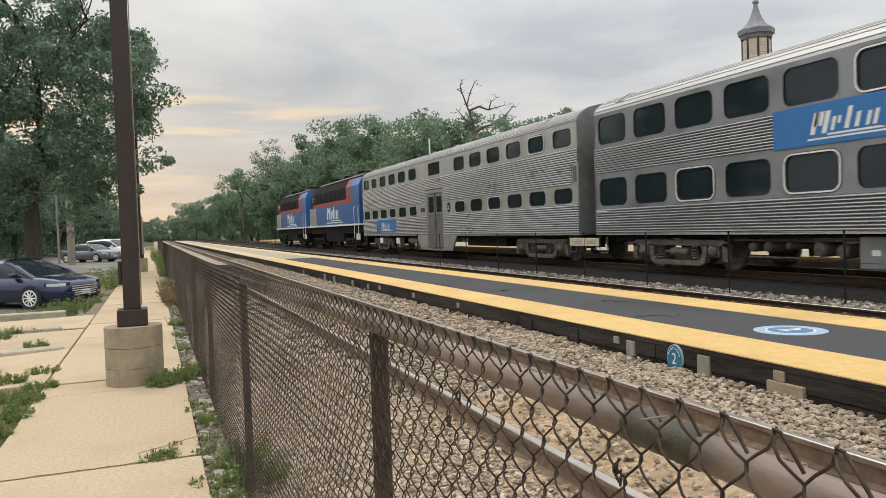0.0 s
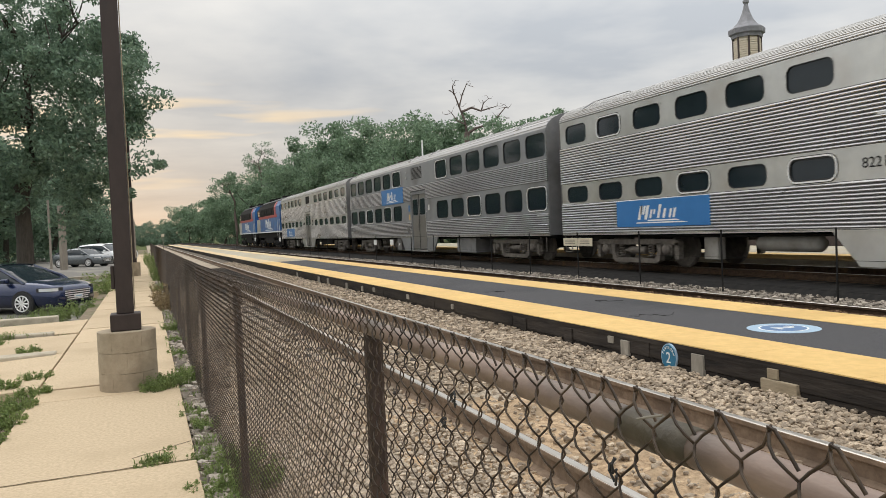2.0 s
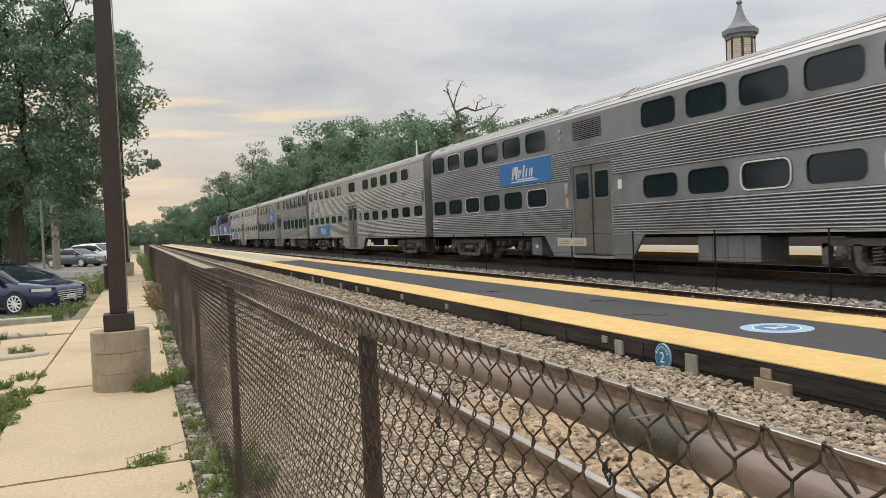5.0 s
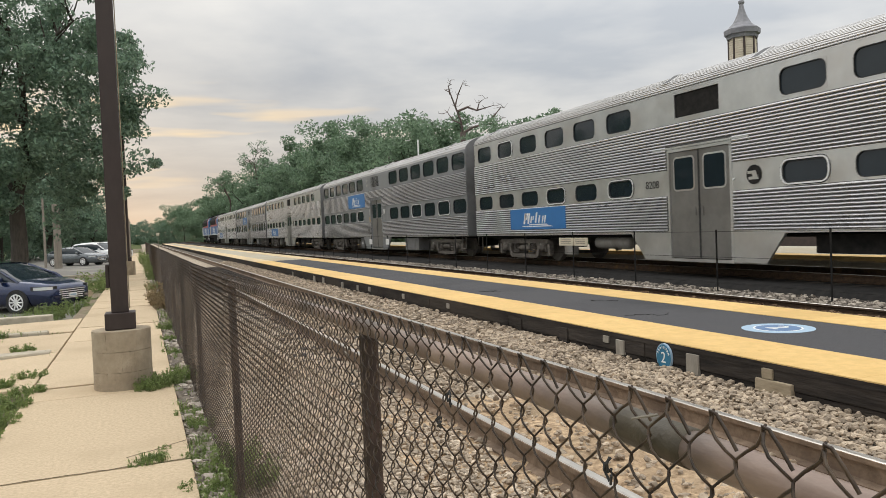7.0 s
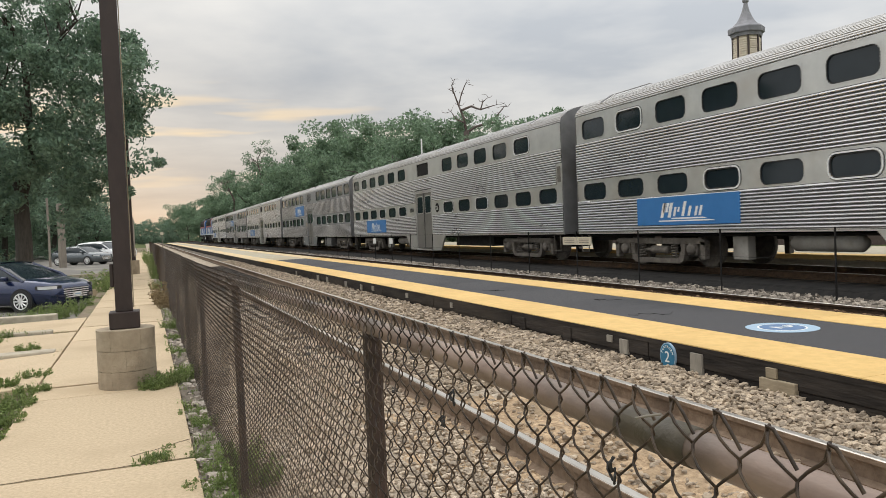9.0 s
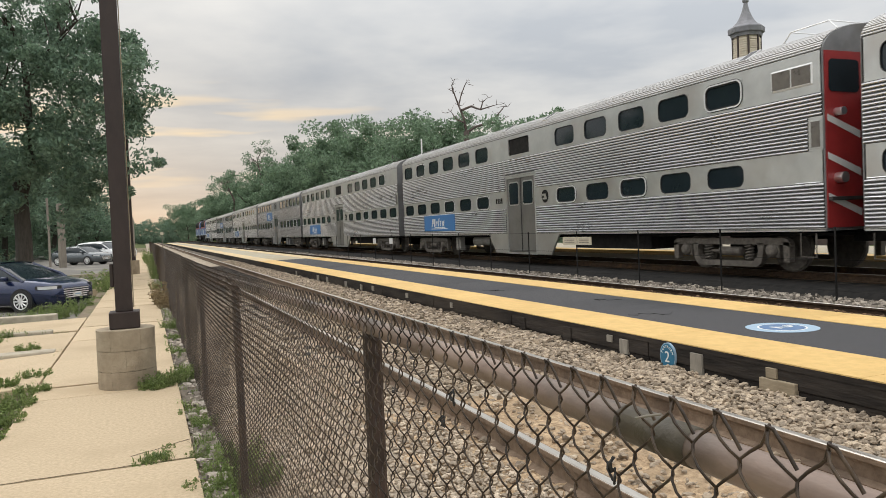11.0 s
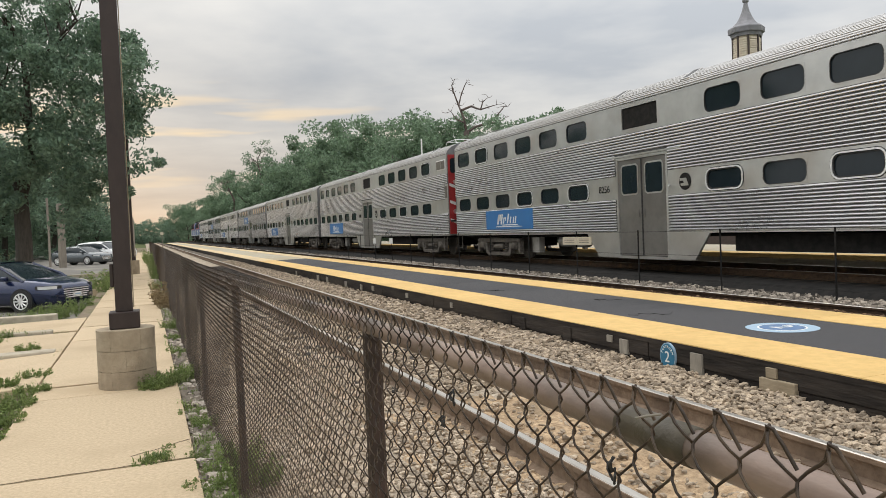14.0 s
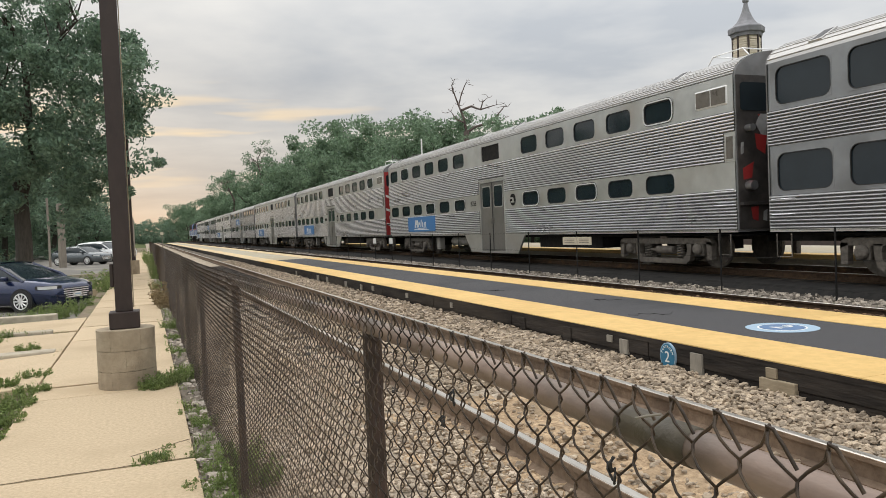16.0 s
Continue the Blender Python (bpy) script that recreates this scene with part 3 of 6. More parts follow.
# ---------------------------------------------------------------- chain-link fence
def chain_link():
    f = thing("chain_link_fence", "brown coated chain-link fence with pipe top rail", "fence")
    X, p, h = 0.443, 0.0288, 0.0316
    # the fence follows the fall of the ground
    crest = lambda y: np.interp(y, [1.3, 1.8, 2.5, 4.3, 5.5, 8.0, 80.0], [1.332, 1.327, 1.316, 1.287, 1.270, 1.259, 1.25])
    posts = [-1.30, 1.69] + [4.50 + 2.95 * i for i in range(26)]
    for i, y in enumerate(posts):
        bm = bmesh.new()
        lean = 0.004 * math.sin(i * 1.7)
        tube(bm, [(X + 0.036, y, -0.3), (X + 0.036 + lean, y, float(crest(y)) - 0.048)], 0.0225, 12)
        part("post", bm, POST, f)
    # top rail in lengths, with sleeves
    for a, b in zip(posts, posts[1:]):
        bm = bmesh.new()
        tube(bm, [(X + 0.030, a + (b - a) * k / 6, float(crest(a + (b - a) * k / 6)) - 0.0505) for k in range(7)], 0.0182, 16)
        part("top_rail", bm, PIPE, f, smooth=True)
    for y in (0.615, 3.4, 6.9):
        bm = bmesh.new()
        tube(bm, [(X + 0.030, y - 0.05, float(crest(y)) - 0.0502), (X + 0.030, y + 0.06, float(crest(y)) - 0.0502)], 0.0196, 16)
        part("rail_sleeve", bm, OLIVE, f, "dark olive stained sleeve joint", smooth=True)
    # fabric: bay by bay, every wire a flattened helix that locks into the next
    for bay, (a, b) in enumerate(zip(posts, posts[1:])):
        near = a < 7.6
        seg = 5 if a < 4.6 else 3
        n = int(round((b - a) / p))
        rows = 41
        V, F = [], []
        rng = np.random.RandomState(bay)
        sub = 4 if near else (2 if a < 18 else 1)
        wr = 0.00148 if near else 0.0014
        ks = np.arange(0, rows + 1e-6, 1.0 / sub)
        tri = 1 - 2 * np.abs((ks / 2) % 1 - 0.5)            # 0..1..0 zigzag
        soft = 0.5 - 0.5 * np.cos(np.pi * tri)
        tri = 0.42 * tri + 0.58 * soft
        for i in range(n):
            t = tri if i % 2 == 0 else 1 - tri
            yy = a + 0.0165 + (i + t) * p
            zz = crest(yy) - ks * h
            # depth: one stroke passes before the rail side, the next behind
            ph = (ks + (i % 2)) * math.pi
            xx = X + 0.0075 * np.sin(ph) + 0.006 * np.sin(a + yy * 1.3 + zz * 2.1) * (1 - ks / rows * 0.3)
            xx = xx - 0.008
            yy = yy + 0.0035 * np.sin(yy * 7 + zz * 9) + rng.normal(0, 0.0006, len(ks))
            # knuckle: the tip bends over into the next wire
            P = np.stack([xx, yy, zz], 1)
            if t[0] < 0.5:
                tip = P[0] + np.array([[0.007, -0.0215, -0.026], [0.005, -0.012, -0.011], [0.002, -0.004, 0.002], [-0.003, -0.002, 0.0045]])
            else:
                tip = P[0] + np.array([[0.006, 0.008, -0.010], [0.005, 0.004, -0.001], [0.003, 0.001, 0.004]])
            P = np.concatenate([tip, P])
            D = np.gradient(P, axis=0)
            D /= np.linalg.norm(D, axis=1)[:, None]
            U = np.cross(D, np.array([1.0, 0, 0]))
            U /= np.linalg.norm(U, axis=1)[:, None] + 1e-9
            W = np.cross(D, U)
            base = sum(len(v) for v in V)
            ang = np.arange(seg) * math.tau / seg
            wide = np.where(np.arange(len(P)) < len(tip) + 3, 1.12 if t[0] < 0.5 else 1.05, 1.0) * wr
            ring = P[:, None, :] + wide[:, None, None] * (np.cos(ang)[None, :, None] * U[:, None, :] + np.sin(ang)[None, :, None] * W[:, None, :])
            V.append(ring.reshape(-1, 3))
            m = len(P)
            j = np.arange(m - 1)[:, None] * seg + np.arange(seg)[None, :]
            j2 = np.arange(m - 1)[:, None] * seg + (np.arange(seg)[None, :] + 1) % seg
            F.append((np.stack([j, j2, j2 + seg, j + seg], -1).reshape(-1, 4)) + base)
        raw("mesh_panel", np.concatenate(V), np.concatenate(F), WIRE, f, smooth=near)
    # black plastic ties left hanging in the mesh
    rng = random.Random(5)
    for y, z in ((1.05, 1.247), (1.10, 1.205), (0.636, 1.258)):
        bm = bmesh.new()
        for k in range(4):
            q = Vector((X - 0.018, y + rng.uniform(-0.008, 0.008), z + rng.uniform(-0.006, 0.006)))
            tube(bm, [q, q + Vector((-0.003, rng.uniform(-0.010, 0.010), -0.006)), q + Vector((0.0, rng.uniform(-0.012, 0.012), -0.017))], 0.0015, 5)
        part("plastic_tie", bm, RUBBER, f, "torn black plastic tie")
    # tie wires on the near post and rail
    for pts in ([(X - 0.014, 1.665, 1.218), (X - 0.015, 1.69, 1.220), (X - 0.012, 1.712, 1.220)],
                [(X - 0.013, 0.600, 1.309), (X - 0.012, 0.585, 1.314), (X - 0.008, 0.568, 1.319)]):
        bm = bmesh.new()
        tube(bm, pts, 0.0014, 6)
        part("tie_wire", bm, BLOCK, f, "bright aluminium tie wire")


chain_link()


def track_fence():
    f = thing("track_fence", "thin black mesh fence between the tracks", "fence")
    y = 3.85
    while y < 110:
        bm = bmesh.new()
        box(bm, 10.688, 10.712, y - 0.012, y + 0.012, -0.1, 1.23)
        part("post", bm, UNDER, f)
        y += 2.69
    for z in (1.19, 0.16, 0.68):
        bm = bmesh.new()
        tube(bm, [(10.7, 3.8, z), (10.7, 110, z)], 0.004, 5)
        part("rail", bm, UNDER, f)
    s = thing("fence_notice", "cream notice boards tied to the thin track fence", "sign")
    for a, b in ((16.55, 17.2), (17.24, 17.95)):
        bm = bmesh.new()
        box(bm, 10.66, 10.684, a, b, 0.87, 1.08, 0.004)
        bd = part("board", bm, CREAM, s)
        for k in range(3):
            bm = bmesh.new()
            box(bm, 10.654, 10.659, a + 0.1, b - 0.1, 0.93 + k * 0.045, 0.945 + k * 0.045)
            part("text_bar", bm, BLOCK, bd)
    for yy in (33.215, 35.905):
        n = thing("fence_notice", "small white notice plate on the track fence", "sign")
        bm = bmesh.new()
        box(bm, 10.66, 10.684, yy, yy + 0.45, 0.80, 1.06, 0.004)
        part("board", bm, WHITE, n)


track_fence()


# ---------------------------------------------------------------- the train
RAIL_Z, TRACK_X, GROW, LEN = 0.256, 13.57, 1.028, 24.85
HALF, SILL, EAVE = 1.53, 0.84, 4.17
ROOF_ARC = [(1.53, 4.17), (1.51, 4.25), (1.45, 4.345), (1.31, 4.465), (1.05, 4.585), (0.72, 4.665), (0.36, 4.71), (0.0, 4.725)]


def side_wall(bm, d0, d1, z0, z1, holes, x=-HALF, t=0.06):
    """A wall plate along the car with real openings (d0, d1, z0, z1), as one folded piece."""
    ds = sorted({d0, d1, *(h[0] for h in holes), *(h[1] for h in holes)})
    zs = sorted({z0, z1, *(h[2] for h in holes), *(h[3] for h in holes)})
    grid = [[bm.verts.new((x, -d, z)) for z in zs] for d in ds]
    faces = []
    for i in range(len(ds) - 1):
        for k in range(len(zs) - 1):
            cd, cz = (ds[i] + ds[i + 1]) / 2, (zs[k] + zs[k + 1]) / 2
            if not any(h[0] < cd < h[1] and h[2] < cz < h[3] for h in holes):
                faces.append(bm.faces.new((grid[i][k], grid[i][k + 1], grid[i + 1][k + 1], grid[i + 1][k])))
    r = bmesh.ops.extrude_face_region(bm, geom=faces)
    bmesh.ops.translate(bm, vec=(t, 0, 0), verts=[v for v in r["geom"] if isinstance(v, bmesh.types.BMVert)])
    bmesh.ops.recalc_face_normals(bm, faces=bm.faces)


def ribs(bm, d0, d1, z0, z1, pitch, x=-HALF, proud=0.026, way=-1):
    """Flutes pressed along the steel: a broad face under a sloping top."""
    n = max(int((z1 - z0) / pitch), 1)
    for i in range(n):
        z = z0 + (i + 0.5) * (z1 - z0) / n
        h = (z1 - z0) / n
        prof = [(x, z - h * 0.34), (x + way * proud * 0.75, z - h * 0.26), (x + way * proud, z - h * 0.06), (x + way * proud * 0.85, z + h * 0.16), (x, z + h * 0.36)]
        v0 = [bm.verts.new((a, -d0, b)) for a, b in prof]
        v1 = [bm.verts.new((a, -d1, b)) for a, b in prof]
        for k in range(4):
            bm.faces.new((v0[k], v0[k + 1], v1[k + 1], v1[k]))


def window(parent, d, z, w, h, bright, r, frame_mat):
    """A rounded surround in a square opening, some with a bright outer frame, the pane set back."""
    x = -HALF

    def ring(outlines, mat, name, under, label=""):
        bm = bmesh.new()
        loops = [[bm.verts.new((xx, -d + a, z + b)) for a, b in o] for xx, o in outlines]
        n = len(loops[0])
        for a, b in zip(loops, loops[1:]):
            for k in range(n):
                bm.faces.new((a[k], b[k], b[(k + 1) % n], a[(k + 1) % n]))
        bmesh.ops.recalc_face_normals(bm, faces=bm.faces)
        return part(name, bm, mat, under, label)
    wide = 0.02
    outer, inner = round_rect(w + 2 * wide, h + 2 * wide, 0.03), round_rect(w, h, r)
    wo = ring(((x + 0.01, outer), (x - 0.005, outer), (x - 0.005, inner), (x + 0.06, inner)), frame_mat, "window", parent, "bright metal framed window" if bright else "")
    if bright:
        o3, o2, i2, i3 = round_rect(w + 0.075, h + 0.075, r + 0.04), round_rect(w + 0.045, h + 0.045, r + 0.025), round_rect(w - 0.018, h - 0.018, r - 0.005), round_rect(w - 0.075, h - 0.075, r - 0.03)
        ring(((x - 0.004, o3), (x - 0.009, o3), (x - 0.009, o2)), RUBBER, "outer_seal", wo)
        ring(((x - 0.004, o2), (x - 0.022, o2), (x - 0.022, i2), (x + 0.01, i2)), CHROME, "bright_frame", wo)
        ring(((x - 0.006, i2), (x - 0.006, i3), (x + 0.022, i3)), RUBBER, "seal", wo)
    else:
        o2, i2 = round_rect(w + 0.004, h + 0.004, r), round_rect(w - 0.026, h - 0.026, r - 0.01)
        ring(((x + 0.0, o2), (x - 0.007, o2), (x - 0.007, i2), (x + 0.02, i2)), RUBBER, "seal", wo)
    bm = bmesh.new()
    prism(bm, round_rect(w + 0.02, h + 0.02, r), 0, x + 0.022, x + 0.034)
    bmesh.ops.translate(bm, vec=(0, -d, z), verts=bm.verts)
    part("pane", bm, GLASS, wo, "dark tinted glass")


def wordmark(parent, d0, d1, z0, z1):
    """Blue panel with slanted white strokes and two long underlines."""
    bm = bmesh.new()
    box(bm, -HALF - 0.030, -HALF - 0.002, -d1, -d0, z0, z1, 0.003)
    pn = part("emblem_panel", bm, BLUE, parent, "bright blue panel with white slanted strokes")
    L, H = d1 - d0, z1 - z0
    bm = bmesh.new()

    def stroke(pts, t0=0.0):
        prism(bm, [(-(d0 + a * L), z0 + b * H) for a, b in pts], 0, -HALF - 0.034, -HALF - 0.0301)
    s = 0.06
    for a, w, b0, b1 in ((0.26, 0.030, 0.26, 0.78), (0.335, 0.030, 0.26, 0.78), (0.285, 0.022, 0.45, 0.78), (0.315, 0.022, 0.45, 0.78),
                         (0.39, 0.022, 0.30, 0.62), (0.435, 0.018, 0.45, 0.62), (0.475, 0.026, 0.30, 0.80), (0.535, 0.024, 0.30, 0.64), (0.60, 0.020, 0.30, 0.62), (0.64, 0.022, 0.30, 0.64)):
        stroke([(a, b0), (a + w, b0), (a + w + s * (b1 - b0), b1), (a + s * (b1 - b0), b1)])
    stroke([(0.37, 0.20), (0.72, 0.20), (0.68, 0.25), (0.375, 0.25)])
    stroke([(0.24, 0.12), (0.80, 0.12), (0.74, 0.165), (0.245, 0.165)])
    part("emblem_mark", bm, WHITE, pn, "white slanted strokes")


def truck(parent, d, base=2.59, mat=None):
    """Four-wheel truck: pedestals, top beam and dropped equaliser on each side, springs, journals, wheels."""
    mat = mat or DIRTY
    bm = bmesh.new()
    box(bm, -0.95, 0.95, -d - 0.3, -d + 0.3, 0.35, 0.75)
    tr = part("truck", bm, UNDER, parent, "dirty steel truck")
    h = base / 2
    for x0, x1 in ((-1.34, -1.20), (1.20, 1.34)):
        bm = bmesh.new()
        # frame drawn as four bars so that the window in it stays open
        for bar in (((-h - 0.46, 0.52), (-h - 0.42, 0.66), (-h - 0.3, 0.71), (h + 0.3, 0.71), (h + 0.42, 0.66), (h + 0.46, 0.52), (h + 0.3, 0.57), (-h - 0.3, 0.57)),
                    ((-h + 0.22, 0.60), (-h + 0.42, 0.60), (-h + 0.38, 0.46), (-h + 0.40, 0.33), (-h + 0.50, 0.23), (-h + 0.44, 0.10), (-h + 0.30, 0.18), (-h + 0.25, 0.36)),
                    ((h - 0.22, 0.60), (h - 0.25, 0.36), (h - 0.30, 0.18), (h - 0.44, 0.10), (h - 0.50, 0.23), (h - 0.40, 0.33), (h - 0.38, 0.46), (h - 0.42, 0.60)),
                    ((-h + 0.42, 0.10), (-h + 0.48, 0.22), (h - 0.48, 0.22), (h - 0.42, 0.10)),
                    ((-h - 0.44, 0.22), (-h - 0.45, 0.62), (-h - 0.28, 0.62), (-h - 0.30, 0.22)),
                    ((h + 0.44, 0.22), (h + 0.30, 0.22), (h + 0.28, 0.62), (h + 0.45, 0.62))):
            prism(bm, [(a - d, b) for a, b in bar], 0, x0, x1)
        part("side_frame", bm, mat, tr, "dusty cast steel side frame")
    for sgn in (-1, 1):
        y = -d + sgn * h
        for x in (-0.82, 0.69):
            bm = bmesh.new()
            tube(bm, [(x, y, 0.457), (x + 0.03, y, 0.457), (x + 0.03, y, 0.457), (x + 0.13, y, 0.457)], [0.457, 0.457, 0.48, 0.47], 28)
            part("wheel", bm, mat, tr)
        bm = bmesh.new()
        box(bm, -1.33, -1.10, y - 0.16, y + 0.16, 0.30, 0.58, 0.03)
        tube(bm, [(-1.43, y, 0.45), (-1.40, y, 0.45), (-1.36, y, 0.45), (-1.3, y, 0.45)], [0.07, 0.12, 0.14, 0.14], 16)
        part("journal_box", bm, mat, tr)
    for o in (-0.62, 0.62):
        bm = bmesh.new()
        pts = [(-1.27 + 0.085 * math.cos(a), -d + o + 0.085 * math.sin(a), 0.24 + 0.32 * a / (5 * math.tau)) for a in [k * math.tau / 8 for k in range(41)]]
        tube(bm, pts, 0.018, 5)
        part("spring", bm, mat, tr)
    bm = bmesh.new()
    tube(bm, [(-1.27, -d - 0.42, 0.42), (-1.27, -d - 0.40, 0.42), (-1.27, -d + 0.22, 0.42), (-1.27, -d + 0.24, 0.42), (-1.27, -d + 0.24, 0.42), (-1.27, -d + 0.48, 0.42)], [0.06, 0.10, 0.10, 0.06, 0.035, 0.035], 14)
    part("brake_cylinder", bm, mat, tr)


def coach(kind, front_up, rear_up, rear_low, cab, bright, panel, number="", squat=False):
    """A bilevel coach. Its origin is on the rail, midway in the front gap; it reaches back along -y."""
    a_type = kind == "A"
    lab = "grey bilevel coach with large windows" if a_type else "stainless steel bilevel coach with fluted sides"
    car = thing("cab_coach" if cab else "bilevel_coach", lab + (" and a red driving end" if cab else ""), "rail coach", "coaches of the train")
    band, rib = (STEEL_GREY, RIB_GREY) if a_type else (STEEL_FLAT, STEEL_RIB)
    D0, D1 = (0.42, 24.40) if a_type else (0.35, 24.37)
    if a_type:
        W, HL, HU, rr, wl_, wu = 1.28, 0.74, 0.74, 0.18, 2.005, 3.69
        dF, dR, door = 1.27, 15.46, (11.52, 13.52, 0.28, 2.80)
    else:
        W, HL, HU, rr, wl_, wu = 1.08, 0.455, 0.53, 0.16, 2.012, 3.755
        dF, dR, door = 1.23, 15.28, (11.32, 13.42, 0.26, 2.74)
    P = 1.64
    low = [dF + P * i for i in range(6)] + [dR + P * i for i in range(rear_low)]
    upp = [dF + P * i for i in range(front_up)] + [dR + P * i for i in range(rear_up)]
    hole = lambda c, z, h: (c - W / 2, c + W / 2, z - h / 2, z + h / 2)
    z_l0, z_l1, z_u0 = (1.555, 2.535, 3.225) if a_type else (1.735, 2.335, 3.40)
    if squat:
        # one of the grey coaches has lower windows
        HL, HU, wu, z_l0, z_l1, z_u0 = 0.56, 0.63, 3.76, 1.63, 2.42, 3.32
    z_u1 = EAVE
    # plates: lower siding, lower window band, upper siding, upper window band
    bm = bmesh.new()
    side_wall(bm, D0, door[0], z_l0, z_l1, [hole(c, wl_, HL) for c in low if c < 12])
    part("lower_window_band", bm, band, car)
    bm = bmesh.new()
    side_wall(bm, door[1], D1, z_l0, z_l1, [hole(c, wl_, HL) for c in low if c > 12])
    part("lower_window_band", bm, band, car)
    bm = bmesh.new()
    vent = (11.64, 13.08, 3.52, 4.06)
    extra = [vent] + ([(23.25, 24.1, 3.62, 3.94)] if cab else [])
    side_wall(bm, D0, D1, z_u0, z_u1, [hole(c, wu, HU) for c in upp] + extra)
    part("upper_window_band", bm, band, car)
    # plates behind the flutes, coloured dark as the shade in the grooves
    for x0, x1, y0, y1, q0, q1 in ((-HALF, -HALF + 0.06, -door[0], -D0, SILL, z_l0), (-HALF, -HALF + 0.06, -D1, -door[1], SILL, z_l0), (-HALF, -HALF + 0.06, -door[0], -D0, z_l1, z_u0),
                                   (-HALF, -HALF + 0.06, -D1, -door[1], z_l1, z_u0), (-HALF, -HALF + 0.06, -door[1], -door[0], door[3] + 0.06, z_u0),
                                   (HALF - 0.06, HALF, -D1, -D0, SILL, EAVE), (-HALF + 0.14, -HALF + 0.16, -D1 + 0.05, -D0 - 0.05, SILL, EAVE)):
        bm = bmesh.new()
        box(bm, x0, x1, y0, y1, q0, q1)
        part("side_plate", bm, GROOVE, car, "side plate with the shade of the grooves put into its colour")
    pitch = 0.063 if a_type else 0.069
    bm = bmesh.new()
    ribs(bm, D0, door[0] - 0.02, SILL + 0.05, z_l0, pitch)
    tagged(part("lower_siding", bm, rib, car, "horizontal fluted steel siding"), kind="stuff")
    bm = bmesh.new()
    ribs(bm, door[1] + 0.02, D1, SILL + 0.05, z_l0, pitch)
    tagged(part("lower_siding", bm, rib, car, "horizontal fluted steel siding"), kind="stuff")
    zt = door[3] + 0.12
    bm = bmesh.new()
    end = D1 if a_type else 24.04
    rows = max(round((z_u0 - z_l1) / pitch), 1)
    step = (z_u0 - z_l1) / rows
    for k in range(rows):
        q0, q1 = z_l1 + step * k, z_l1 + step * (k + 1)
        to = D1 if q0 > 2.96 else end
        if q0 < zt:
            ribs(bm, D0, door[0] - 0.02, q0, q1, step * 0.99)
            ribs(bm, door[1] + 0.02, to, q0, q1, step * 0.99)
        else:
            ribs(bm, D0, to, q0, q1, step * 0.99)
    tagged(part("upper_siding", bm, rib, car, "horizontal fluted steel siding"), kind="stuff")
    bm = bmesh.new()
    ribs(bm, D0, D1, SILL + 0.05, EAVE, 0.14, HALF, 0.020, 1)
    tagged(part("far_siding", bm, rib, car, "horizontal fluted steel siding"), kind="stuff")
    if not a_type:
        # plain panel with a narrow window at the rear corner
        bm = bmesh.new()
        box(bm, -HALF - 0.012, -HALF + 0.001, -D1, -end - 0.012, z_l1, 2.965)
        cp = part("corner_panel", bm, STEEL_FLAT, car, "plain satin steel corner panel")
        bm = bmesh.new()
        box(bm, -HALF - 0.022, -HALF - 0.0115, -24.345, -24.095, 2.37, 2.905, 0.006)
        nf = part("narrow_window", bm, STEEL_FLAT, cp, "narrow window in a bright frame")
        bm = bmesh.new()
        box(bm, -HALF - 0.027, -HALF - 0.0215, -24.318, -24.122, 2.40, 2.875)
        part("pane", bm, TAN_PANE, nf, "flat tan pane")
    if cab:
        bm = bmesh.new()
        box(bm, -HALF - 0.02, -HALF + 0.03, -24.18, -23.18, 3.565, 3.985, 0.03)
        cw = part("cab_window", bm, CHROME, car, "sliding cab window in a bright frame")
        for u0, u1 in ((23.22, 23.665), (23.695, 24.14)):
            bm = bmesh.new()
            box(bm, -HALF - 0.026, -HALF - 0.0205, -u1, -u0, 3.605, 3.945)
            part("pane", bm, TAN_PANE, cw, "flat tan-grey pane")
    # sill strip, roof shell with fine flutes
    bm = bmesh.new()
    for y0, y1 in ((-door[0], -D0), (-D1, -door[1])):
        box(bm, -HALF - 0.016, -HALF + 0.05, y0, y1, SILL - 0.005, SILL + 0.05)
    box(bm, HALF - 0.05, HALF + 0.016, -D1, -D0, SILL - 0.06, SILL + 0.05)
    part("side_sill", bm, STEEL_FLAT, car)
    arc = ROOF_ARC + [(-a, b) for a, b in ROOF_ARC[-2::-1]]
    # steel coaches: shell coloured dark as the shade between the roof flutes
    bm = bmesh.new()
    prism(bm, arc, 1, -D1, -D0)
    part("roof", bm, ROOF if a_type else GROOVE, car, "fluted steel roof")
    # flutes follow the curve of the roof
    legs = [math.dist(p, q) for p, q in zip(ROOF_ARC, ROOF_ARC[1:])]
    step = 0.145 if a_type else 0.056
    bm = bmesh.new()
    for side in (-1, 1):
        run = step * 0.6
        while run < sum(legs) - step * 0.4:
            k, u = 0, run
            while u > legs[k]:
                u -= legs[k]
                k += 1
            (ax, az), (bx, bz) = ROOF_ARC[k], ROOF_ARC[k + 1]
            tx, tz = (bx - ax) / legs[k], (bz - az) / legs[k]
            cx, cz = ax + tx * u, az + tz * u
            w, hgt = (0.020, 0.016) if a_type else (step * 0.42, 0.020)
            prof = [(side * (cx + tx * e + (tz) * o), cz + tz * e - tx * o) for e, o in ((-w, -0.004), (-w * 0.6, hgt * 0.85), (0, hgt), (w * 0.6, hgt * 0.85), (w, -0.004))]
            v0 = [bm.verts.new((a, -D0, b)) for a, b in prof]
            v1 = [bm.verts.new((a, -D1, b)) for a, b in prof]
            for m in range(4):
                bm.faces.new((v0[m], v0[m + 1], v1[m + 1], v1[m]))
            run += step
